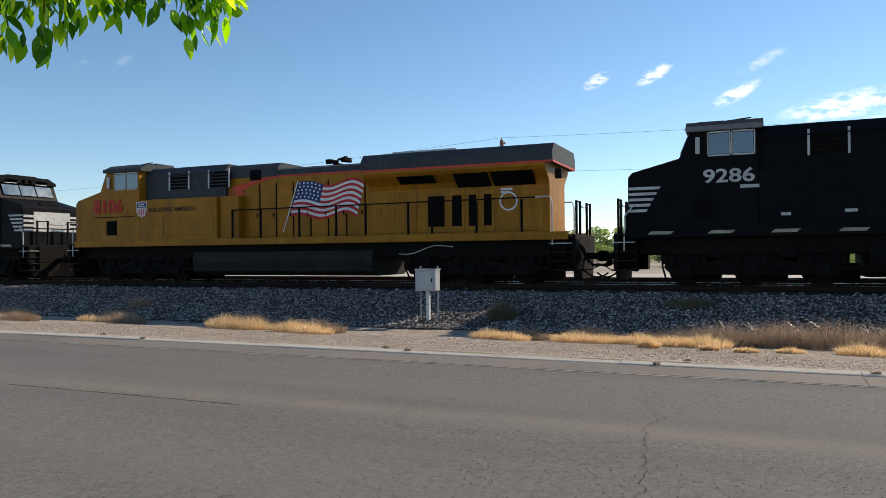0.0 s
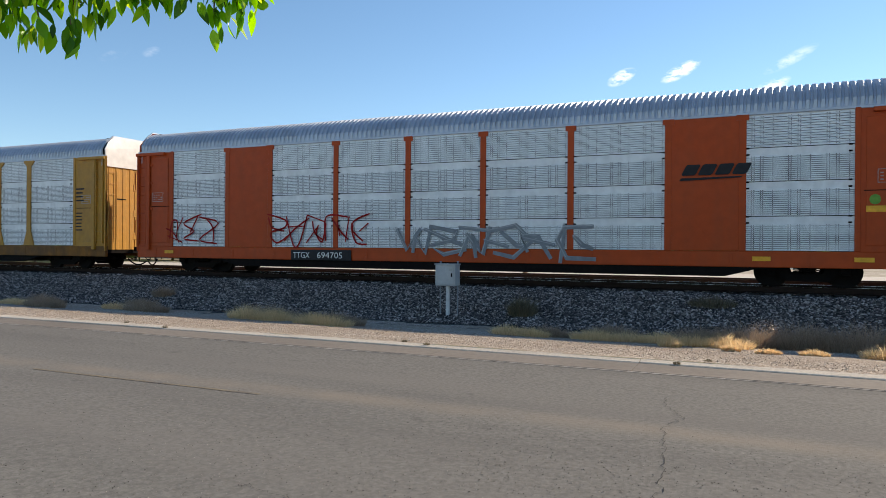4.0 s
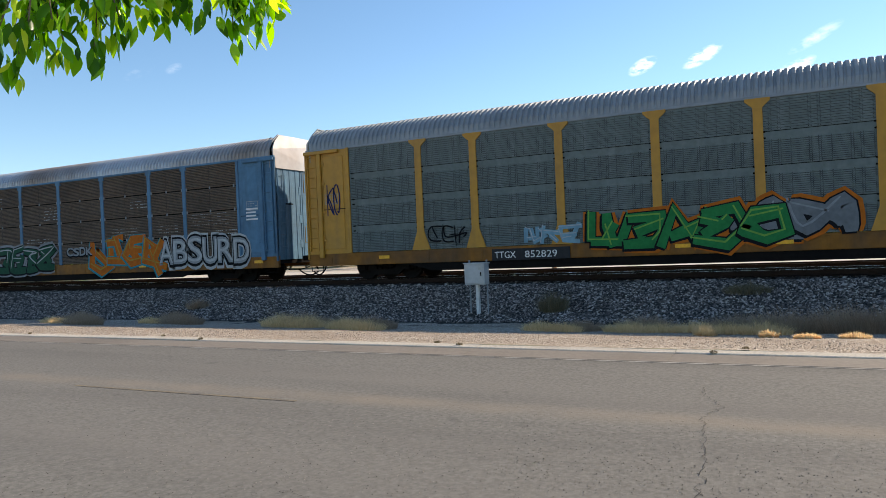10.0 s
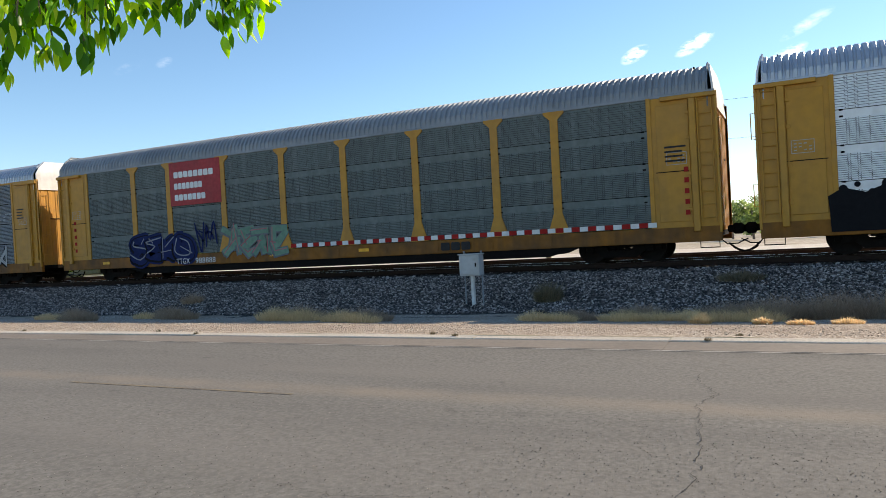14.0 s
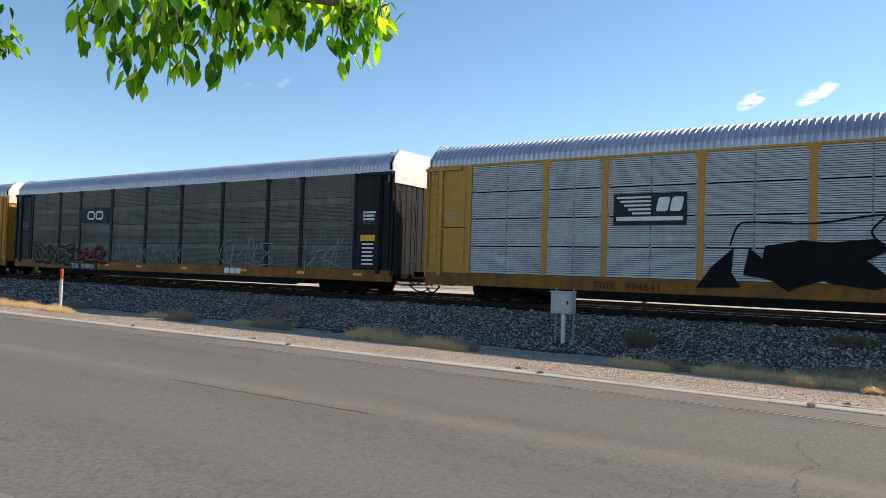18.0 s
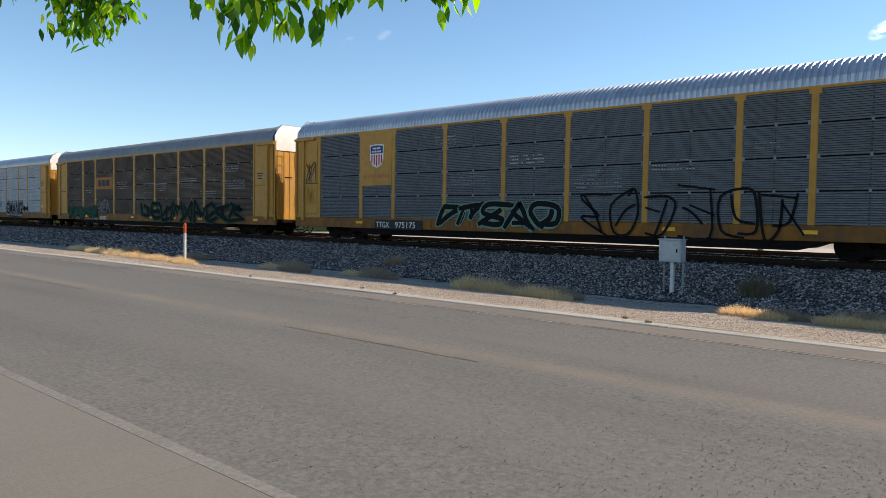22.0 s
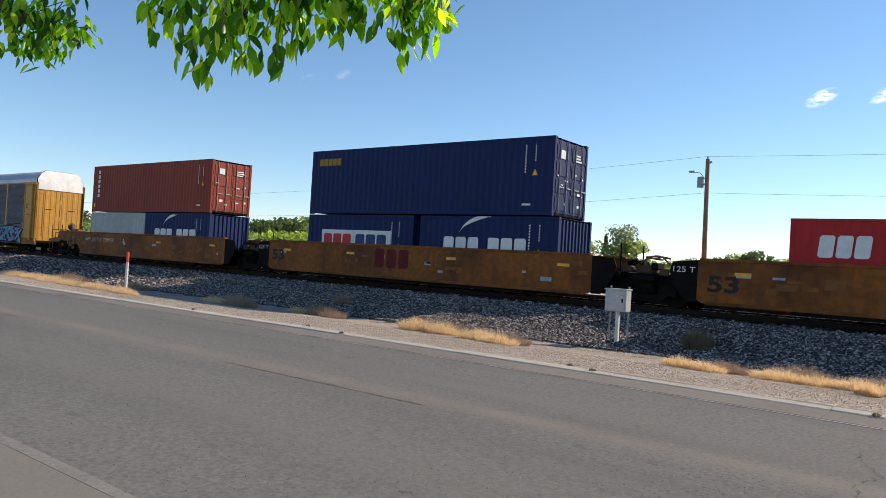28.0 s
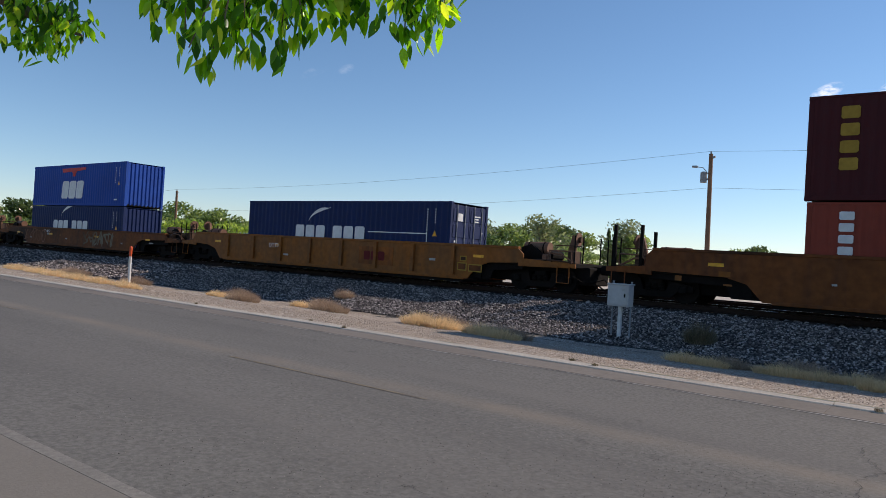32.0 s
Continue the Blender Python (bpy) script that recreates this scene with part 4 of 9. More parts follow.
    # ends of the sides: flat sheets with a post, a door and rivets
    for e0, way in ((0.0, 1), (length, -1)):
        for sy in (-1, 1):
            y0, y1 = sy * (HALF - 0.06), sy * HALF
            part("end_sheet", Shape().box((e0 + way * 0.0, y0, SILL1 - 0.02), (e0 + way * ENDS, y1, EAVE - 0.01), 0.01), end_mat, car)
            part("corner_post", Shape().box((e0 + way * 0.0, y0, SILL1 - 0.2), (e0 + way * 0.07, y1 + sy * 0.03, EAVE), 0.012), end_mat, car)
            part("post", Shape().box((e0 + way * (ENDS - 0.13), y0, SILL1), (e0 + way * ENDS, y1 + sy * 0.028, EAVE), 0.012), end_mat, car)
            if sy < 0:
                part("end_column", Shape().box((e0 + way * 0.56, y1 + 0.01, SILL1 - 0.15), (e0 + way * 0.74, y1 - 0.1, EAVE - 0.12), 0.02), end_mat, car)
                part("header_beam", Shape().box((e0 + way * 0.02, y1 + 0.01, EAVE - 0.14), (e0 + way * 1.5, y1 - 0.12, EAVE - 0.02), 0.015), end_mat, car)
                d = Shape().box((e0 + way * 0.78, y1, SILL1 + 0.15), (e0 + way * (ENDS - 0.25), y1 - 0.022, EAVE - 0.25), 0.012)
                d.box((e0 + way * 0.76, y1, SILL1 + 0.1), (e0 + way * 0.8, y1 - 0.04, EAVE - 0.2), 0.008)
                for z in (1.4, 2.4, 3.4, 4.1):
                    d.box((e0 + way * 0.74, y1, z), (e0 + way * 0.86, y1 - 0.05, z + 0.1), 0.01)
                part("side_door", d, end_mat, car)
                lad = part("side_ladder", Shape().box((e0 + way * 0.5, y1, SILL1 + 0.1), (e0 + way * 0.54, y1 - 0.075, EAVE - 0.1), 0.008).box((e0 + way * 0.13, y1, SILL1 + 0.1), (e0 + way * 0.16, y1 - 0.06, EAVE - 0.1), 0.006), end_mat, car)
                for q in range(10):
                    z = SILL1 + 0.22 + 0.36 * q
                    part("rung", Shape().rod((e0 + way * 0.15, y1 - 0.06, z), (e0 + way * 0.52, y1 - 0.06, z), 0.014, 5), end_mat, lad)
                part("door_seam", Shape().box((e0 + way * 0.7, y1 - 0.018, 2.52), (e0 + way * (ENDS - 0.2), y1 - 0.026, 2.545)), STEEL_DARK, car)
                nz = Shape()
                na, nb = sorted((e0 + way * 0.85, e0 + way * 1.4))
                for qa, qb, qc, qd in ((na, nb, 2.72, 2.735), (na, nb, 3.055, 3.07), (na, na + 0.015, 2.72, 3.07), (nb - 0.015, nb, 2.72, 3.07)):
                    nz.box((qa, y1 - 0.028, qc), (qb, y1 - 0.031, qd))
                for q in range(3):
                    for w in range(4):
                        if (q * 5 + w * 3 + int(u)) % 4:
                            nz.box((na + 0.06 + w * 0.12, y1 - 0.028, 2.79 + q * 0.085), (na + 0.13 + w * 0.12, y1 - 0.031, 2.82 + q * 0.085))
                tagged(part("notice_frame", nz, STENCIL, car, "small framed stencil notice"), kind="stuff")
        # ribbed doors across the end
        x = e0 + way * 0.16
        top = EAVE - 0.4
        for ya, yb in ((-HALF + 0.1, -0.02), (0.02, HALF - 0.1)):
            rib = [(x, ya), (x - way * 0.075, ya)]
            for q in range(4):
                yq = ya + (yb - ya) * (q + 0.5) / 4
                rib += [(x - way * 0.075, yq - 0.1), (x - way * 0.09, yq - 0.075), (x - way * 0.09, yq + 0.075), (x - way * 0.075, yq + 0.1)]
            leaf = part("end_door", Shape().prism(rib + [(x - way * 0.075, yb), (x, yb)], SILL1 - 0.15, top, "z"), end_mat, car)
            part("door_slot", Shape().box((x - way * 0.05, ya + 0.5, 2.9), (x - way * 0.094, yb - 0.45, 2.95)), STEEL_DARK, leaf)
            if ya < 0:
                for z in (1.25, 2.2, 3.3, 4.2):
                    part("hinge", Shape().box((x - way * 0.05, -0.09, z), (x - way * 0.09, 0.09, z + 0.3), 0.01), end_mat, leaf)
        part("door_edge", Shape().box((x - way * 0.02, -HALF + 0.02, SILL1 - 0.1), (x - way * 0.12, -HALF + 0.1, top), 0.01), end_mat, car)
        # the end of the roof: a pale sheet that leans back, with open corners beside it
        arc = [(-HALF + 0.04, EAVE - 0.42), (-HALF + 0.03, EAVE + 0.3), (-1.3, EAVE + 0.62), (-1.0, EAVE + 0.86), (1.0, EAVE + 0.86), (1.3, EAVE + 0.62), (HALF - 0.03, EAVE + 0.3), (HALF - 0.04, EAVE - 0.42)]
        m = len(arc)
        lean = [e0 + way * (0.03 + 0.16 * max(0.0, (z - EAVE) / 0.88)) for y, z in arc]
        v = [(lx, y, z) for lx, (y, z) in zip(lean, arc)] + [(lx + way * 0.05, y, z) for lx, (y, z) in zip(lean, arc)]
        cs = Shape().add(v, [tuple(range(m)), tuple(range(2 * m - 1, m - 1, -1))] + [(q, (q + 1) % m, m + (q + 1) % m, m + q) for q in range(m)])
        part("end_cap", cs, cap or CAP_WHITE, car)
        part("roof_edge", Shape().pipe([(e0 + way * 0.24, y * 1.015, z + 0.015) for y, z in arc], 0.03, 5), roof_mat, car)
        part("inner_bulkhead", Shape().prism([(y * 0.98, z - 0.03) for y, z in arc], e0 + way * 0.6, e0 + way * 0.63, "x"), STEEL_DARK, car)
        lad = Shape()
        for sy in (-1.2,):
            for z in (1.3, 1.75, 2.2, 2.65, 3.1, 3.55, 4.0):
                lad.rod((e0 + way * 0.02, sy - 0.18, z), (e0 + way * 0.02, sy + 0.18, z), 0.012, 5)
            lad.rod((e0 + way * 0.02, sy - 0.2, 1.2), (e0 + way * 0.02, sy - 0.2, 4.1), 0.015, 5).rod((e0 + way * 0.02, sy + 0.2, 1.2), (e0 + way * 0.02, sy + 0.2, 4.1), 0.015, 5)
        part("end_ladder", lad, end_mat, car)
        for za, zb in ((1.4, 2.0), (3.2, 3.9)):
            part("grab_iron", Shape().pipe([(e0 + way * 0.05, -HALF, za), (e0 - way * 0.1, -HALF, za), (e0 - way * 0.1, -HALF, zb), (e0 + way * 0.05, -HALF, zb)], 0.014, 5), end_mat, car)
        part("stirrup", Shape().pipe([(e0 + way * 0.1, -HALF + 0.05, 0.72), (e0 + way * 0.1, -HALF + 0.05, 0.36), (e0 + way * 0.6, -HALF + 0.05, 0.36), (e0 + way * 0.6, -HALF + 0.05, 0.62)], 0.018, 5), STEEL_DARK, car)
    if roof_mat.name not in ROOFS:
        ROOFS[roof_mat.name] = roof_mesh(roof_mat)
    part("roof", ROOFS[roof_mat.name], None, car).scale = (k, 1, 1)
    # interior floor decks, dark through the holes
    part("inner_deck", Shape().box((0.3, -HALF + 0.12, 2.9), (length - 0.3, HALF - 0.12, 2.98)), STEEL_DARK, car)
    return car


def daylight_dashes(car, spots, seed):
    """Rows of small pale dashes: daylight through holes in the screen, put in as colour."""
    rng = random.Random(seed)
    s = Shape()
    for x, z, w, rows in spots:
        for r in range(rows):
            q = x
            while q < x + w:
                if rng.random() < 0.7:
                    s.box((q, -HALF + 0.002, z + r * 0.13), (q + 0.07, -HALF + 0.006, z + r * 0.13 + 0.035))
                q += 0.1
    tagged(part("perforated_patch", s, HOLE_DAYLIGHT, car, "rows of small pale dashes drawn as daylight through holes"), kind="stuff")


def reflectors(car, xs, z=0.72):
    me = Shape().box((0, -0.008, 0), (0.42, 0.0, 0.11), 0.003).mesh("reflector")
    me.materials.append(REFLECTOR)
    for x in xs:
        o = part("reflector", me, None, car, "yellow reflective strip")
        o.location = (x, -HALF - 0.026, z)


def plate(car, name, x0, x1, z0, z1, mat, y=-HALF - 0.026, label=""):
    return part(name, Shape().box((x0, y - 0.006, z0), (x1, y, z1), 0.002), mat, car, label)


def word(car, name, text, x, z, h, mat, y=-HALF - 0.04, width=None, shear=0.0, bold=0.0, space=1.0, label=""):
    return part(name, lettering(text, x, z, h, y, width, shear, bold, space), mat, car, label)


def stamp(car, mark, number, x, z=0.61, h=0.22, mat=None, board=None, spread=2.35):
    if board:
        plate(car, "number_board", x - 0.1, x + spread + 0.1, z - 0.07, z + h + 0.07, board)
    word(car, "reporting_mark", mark, x, z, h, mat or WHITE, width=h * 3.2)
    word(car, "car_number", number, x + h * 4.6, z, h, mat or WHITE, width=h * 4.7)


def block_word(car, name, x, z, w, h, n, mat, y=-HALF - 0.04, lean=0.0, gap=0.14, ring=0.0, label=""):
    """A name drawn as plain blocks, one for each letter; with ring, as rings of that thickness."""
    cell = w / n
    for i in range(n):
        s = Shape()
        if ring:
            a, b, c = x + i * cell + ring / 2, x + (i + 1 - gap) * cell - ring / 2, h * 0.18
            lo, hi = z + ring / 2, z + h - ring / 2
            ribbon(s, [(p[0] + lean * (p[1] - z), p[1]) for p in ((a + c, lo), (b - c, lo), (b, lo + c), (b, hi - c), (b - c, hi), (a + c, hi), (a, hi - c), (a, lo + c), (a + c, lo))], ring / 2, y, False)
            ob = part(name, s, mat, car, label)
            continue
        a, b = x + i * cell, x + (i + 1 - gap) * cell
        c = min(cell, h) * 0.12
        pts = [(a + c, z), (b - c, z), (b, z + c), (b, z + h - c), (b - c, z + h), (a + c, z + h), (a, z + h - c), (a, z + c)]
        s.prism([(p[0] + lean * (p[1] - z), p[1]) for p in pts], y - 0.003, y)
        ob = part(name, s, mat, car, label)
    return ob


def bars(car, name, x, z, w, rows, step, bar, mat, y=-HALF - 0.04, lean=0.0, ragged=0.25, seed=1, label=""):
    """Small writing that cannot be read, as plain bars."""
    rng = random.Random(seed)
    s = Shape()
    for i in range(rows):
        zz = z - i * step
        ww = w * (1 - ragged * rng.random())
        s.prism([(x, zz), (x + ww, zz), (x + ww + lean * bar, zz + bar), (x + lean * bar, zz + bar)], y - 0.003, y)
    return part(name, s, mat, car, label)


def paints(name, col):
    return surface(name, tuple(v * 0.85 for v in col), 0.8, spec=0.08, grain=(7, 0.08), blotch=(1.4, 0.15), streak=0.15, streak_col=tuple(v * 0.5 for v in col))


PAINT = {k: paints("spray_" + k, c) for k, c in {
    "silver": (0.31, 0.325, 0.34), "white": (0.5, 0.51, 0.51), "black": (0.014, 0.014, 0.016), "red": (0.42, 0.03, 0.025), "green": (0.03, 0.23, 0.07), "dark_green": (0.03, 0.1, 0.06),
    "pale_green": (0.2, 0.33, 0.24), "teal": (0.03, 0.27, 0.33), "sky": (0.1, 0.36, 0.5), "blue": (0.04, 0.17, 0.44), "navy": (0.02, 0.03, 0.11), "violet": (0.12, 0.07, 0.26), "orange": (0.55, 0.15, 0.02),
    "mustard": (0.42, 0.27, 0.05), "grey": (0.19, 0.2, 0.21), "pink": (0.5, 0.18, 0.2), "maroon": (0.16, 0.03, 0.03), "pale_blue": (0.22, 0.38, 0.46), "lime": (0.2, 0.42, 0.08)}.items()}


def ribbon(shape, pts, half, y, curved=True):
    """A flat painted stroke with rounded ends along a line of (x, z) points."""
    left, right = [], []
    if curved and len(pts) > 2:
        fine = []
        ext = [pts[0]] + list(pts) + [pts[-1]]
        for i in range(1, len(ext) - 2):
            a, b, c, d = ext[i - 1:i + 3]
            for q in (0.0, 0.25, 0.5, 0.75):
                fine.append(tuple(0.5 * (2 * b[k] + (c[k] - a[k]) * q + (2 * a[k] - 5 * b[k] + 4 * c[k] - d[k]) * q * q + (3 * b[k] - a[k] - 3 * c[k] + d[k]) * q ** 3) for k in (0, 1)))
        pts = fine + [pts[-1]]
    n = len(pts)
    for i, (x, z) in enumerate(pts):
        a, b = pts[max(0, i - 1)], pts[min(n - 1, i + 1)]
        d = Vector((b[0] - a[0], b[1] - a[1])).normalized()
        if d.length < 1e-6:
            d = Vector((1, 0))
        h = half * (0.75 if i in (0, n - 1) else 1.0)
        left.append((x - d.y * h, y, z + d.x * h))
        right.append((x + d.y * h, y, z - d.x * h))
    k = 2 * n
    v = left + right[::-1]
    m = len(left)
    faces = [(i, i + 1, k - 2 - i, k - 1 - i) for i in range(m - 1)]
    shape.add(v, faces)


def strokes_for(rng, kind):
    """A made letter form in the unit square, as lines of points."""
    j = lambda v: v + rng.uniform(-0.13, 0.13)
    forms = [
        [[(0.1, 0.0), (0.2, 1.0)], [(0.2, 0.92), (0.95, 0.8), (0.75, 0.5), (0.25, 0.45)], [(0.4, 0.45), (1.0, 0.0)]],
        [[(1.0, 0.85), (0.45, 1.0), (0.1, 0.7), (0.85, 0.42), (0.8, 0.08), (0.0, 0.05)]],
        [[(0.0, 1.0), (0.25, 0.05), (0.5, 0.65), (0.75, 0.0), (1.05, 1.0)]],
        [[(0.6, 0.98), (0.1, 0.75), (0.15, 0.15), (0.7, 0.02), (1.0, 0.4), (0.85, 0.9), (0.55, 0.98)]],
        [[(-0.05, 0.95), (1.05, 0.88)], [(0.55, 0.9), (0.42, 0.0), (0.75, 0.05)]],
        [[(0.15, 1.0), (0.1, 0.05), (0.95, 0.0)], [(0.12, 0.52), (0.75, 0.55)], [(0.15, 0.97), (0.95, 1.0)]],
        [[(0.0, 0.0), (0.45, 1.0), (0.62, 1.0), (1.0, 0.0)], [(0.22, 0.36), (0.85, 0.4)]],
        [[(0.1, 1.0), (0.15, 0.0)], [(0.9, 1.0), (0.2, 0.45), (1.05, 0.0)]],
        [[(0.05, 0.0), (0.12, 1.0), (0.85, 0.05), (0.95, 1.05)]],
        [[(0.05, 1.0), (0.08, 0.2), (0.5, 0.0), (0.9, 0.25), (0.98, 1.0)]],
        [[(1.0, 0.9), (0.3, 0.95), (0.05, 0.5), (0.35, 0.05), (1.0, 0.1)], [(0.55, 0.45), (1.05, 0.42)]],
    ]
    fx, fz, swap = rng.random() < 0.5, rng.random() < 0.6, rng.random() < 0.35
    out = []
    for st in forms[kind % len(forms)] + [[(rng.uniform(-0.1, 0.4), rng.uniform(0, 0.3)), (rng.uniform(0.3, 0.7), rng.uniform(0.3, 0.7)), (rng.uniform(0.6, 1.15), rng.uniform(0.5, 1.1))]]:
        line = []
        for x, z in st:
            x, z = (z, x) if swap else (x, z)
            line.append((j(1 - x if fx else x), j(1 - z if fz else z)))
        out.append(line)
    return out


def graffiti(car, x, z, w, h, n, fill, outline=None, shine=None, glow=None, seed=0, lean=0.0, weight=0.085, label="painted graffiti letters", wild=0.06):
    """Spray-painted letter forms that nobody can read: a halo behind, then letter over letter, each with a dark edge and cast side, a filling, a lower half in a second tone and thin light lines."""
    rng = random.Random(seed)
    h *= 0.92
    cell = w / n
    wt = min(weight, 0.12) * h * 1.5
    bent = seed % 3 == 1
    y = -HALF - 0.03
    forms = []
    last = -1
    for i in range(n):
        kind = rng.randrange(11)
        if kind == last:
            kind += 4
        last = kind
        dz, dw, turn = rng.uniform(-wild, wild) * h, rng.uniform(0.98, 1.18), rng.uniform(-0.09, 0.09)
        fs = []
        for st in strokes_for(rng, kind):
            fs.append([(x + cell * (i + 0.5 + (px - 0.5) * 1.02 * dw) + (lean - turn) * pz * h, z + wt * 0.6 + dz + pz * (h - wt * 1.2) + turn * (px - 0.5) * cell) for px, pz in st])
        forms.append(fs)
    if glow:
        s = Shape()
        for i, fs in enumerate(forms):
            for k, st in enumerate(fs):
                ribbon(s, st, wt + 0.15, y - (i * 3 + k) * 0.00003, bent)
        tagged(part("graffiti_halo", s, PAINT[glow], car), kind="stuff")
    for i, fs in enumerate(forms):
        yl = y - 0.003 - 0.0016 * i
        if outline:
            s = Shape()
            for k, st in enumerate(fs):
                ribbon(s, st, wt + 0.042, yl - k * 0.00004, bent)
                ribbon(s, [(px - 0.05, pz - 0.05) for px, pz in st], wt + 0.03, yl + 0.0002, bent)
            part("letter_edge", s, PAINT[outline], car)
        one = Shape()
        for k, st in enumerate(fs):
            ribbon(one, st, wt, yl - 0.0006 - k * 0.00004, bent)
        letter = part("graffiti_letter", one, PAINT[fill], car, label)
        if shine:
            s = Shape()
            for st in fs:
                ribbon(s, [(px - wt * 0.45, pz + wt * 0.4) for px, pz in st[:max(2, len(st) - 1)]], wt * 0.13 + 0.006, yl - 0.001, bent)
            part("letter_shine", s, PAINT[shine], letter)


def patch(car, name, pts, mat, layer=0, label=""):
    """A flat painted field with a straight-sided outline of (x, z) points."""
    y = -HALF - 0.03 - 0.003 * layer
    return part(name, Shape().prism(pts, y - 0.001, y), PAINT[mat], car, label)


def disc(car, name, x, z, r, mat, layer=0, label=""):
    return patch(car, name, [(x + r * math.cos(2 * math.pi * i / 24), z + r * math.sin(2 * math.pi * i / 24)) for i in range(24)], mat, layer, label)


def stripe(car, name, pts, half, mat, layer=0, curved=False):
    s = Shape()
    ribbon(s, pts, half, -HALF - 0.031 - 0.003 * layer, curved)
    return part(name, s, PAINT[mat], car)


def scrawl(car, x, z, w, h, n, mat, seed=0, half=0.02, label="thin sprayed scrawl"):
    rng = random.Random(seed)
    s = Shape()
    cell = w / n
    for i in range(n):
        for st in strokes_for(rng, rng.randrange(11)):
            ribbon(s, [(x + cell * (i + px), z + pz * h) for px, pz in st], half, -HALF - 0.034 - 0.0001 * i)
    part("scrawl", s, PAINT[mat], car, label)


def fat_word(car, text, x, z, w, h, fill, outline, halo=None, shine=None, label="readable painted graffiti word"):
    """A painted word that can be read: letter over letter, each a little turned, with its edge and halo."""
    rng = random.Random(len(text) * 7 + int(x * 10))
    y = -HALF - 0.032
    cell = w / len(text)
    fills = fill if isinstance(fill, tuple) else (fill,)
    for i, ch in enumerate(text):
        yy = y - 0.0016 * i
        wide = cell * (0.5 if ch == "I" else 1.02)
        a, b, hh = x + cell * i + (cell - wide) / 2, z + rng.uniform(-0.04, 0.04) * h, h * rng.uniform(0.94, 1.08)
        if halo:
            part("letter_halo", lettering(ch, a - 0.07, b - 0.07, hh * 1.08, y, wide + 0.14, 0, 0.12), PAINT[halo], car)
        part("letter_edge", lettering(ch, a - 0.03, b - 0.03, hh * 1.03, yy - 0.006, wide + 0.06, 0, 0.075), PAINT[outline], car)
        letter = part("graffiti_letter", lettering(ch, a + 0.01, b + 0.01, hh * 0.98, yy - 0.0068, wide - 0.02, 0, 0.03), PAINT[fills[i % len(fills)]], car, label)
        if shine:
            part("letter_shine", lettering(ch, a + 0.03, b + 0.04, hh * 0.92, yy - 0.0074, wide - 0.06, 0, -0.012), PAINT[shine], letter)


def shield(car, x, z, s, y=-HALF - 0.04):
    """A striped shield: blue above, red and white stripes below."""
    out = Shape().prism([(x, z + s * 0.72), (x - 0.03 * s, z + s * 1.16), (x + s * 0.5, z + s * 1.2), (x + s * 1.03, z + s * 1.16), (x + s, z + s * 0.72), (x + s * 1.02, z + s * 0.45), (x + s * 0.85, z + s * 0.12), (x + s * 0.5, z - s * 0.02), (x + s * 0.15, z + s * 0.12), (x - s * 0.02, z + s * 0.45)], y - 0.003, y)
    part("shield", out, WHITE, car, "white-edged striped shield emblem")
    st = Shape()
    for i in range(5):
        a = x + s * (0.1 + i * 0.18)
        lo = z + s * (0.05 + 0.18 * abs(i - 2) / 2)
        st.box((a, y - 0.006, lo), (a + s * 0.09, y - 0.004, z + s * 0.66))
    part("shield_stripes", st, LOGO_RED, car)
    part("shield_field", Shape().prism([(x + 0.05 * s, z + s * 0.72), (x + 0.03 * s, z + s * 1.1), (x + s * 0.5, z + s * 1.14), (x + s * 0.97, z + s * 1.1), (x + s * 0.95, z + s * 0.72)], y - 0.006, y - 0.004), LOGO_NAVY, car)
    b = Shape()
    for zz, a0, a1 in ((0.94, 0.2, 0.8), (0.78, 0.15, 0.85)):
        n = 6
        for i in range(n):
            a = x + s * (a0 + (a1 - a0) * i / n)
            b.box((a, y - 0.009, z + s * zz), (a + s * (a1 - a0) / n * 0.7, y - 0.007, z + s * (zz + 0.09)))
    part("shield_marks", b, WHITE, car)


# ---- the car carriers, from front to rear ----
REF = [2.6, 5.6, 8.0, 11.0, 13.6, 16.3, 19.2, 21.8, 24.4]


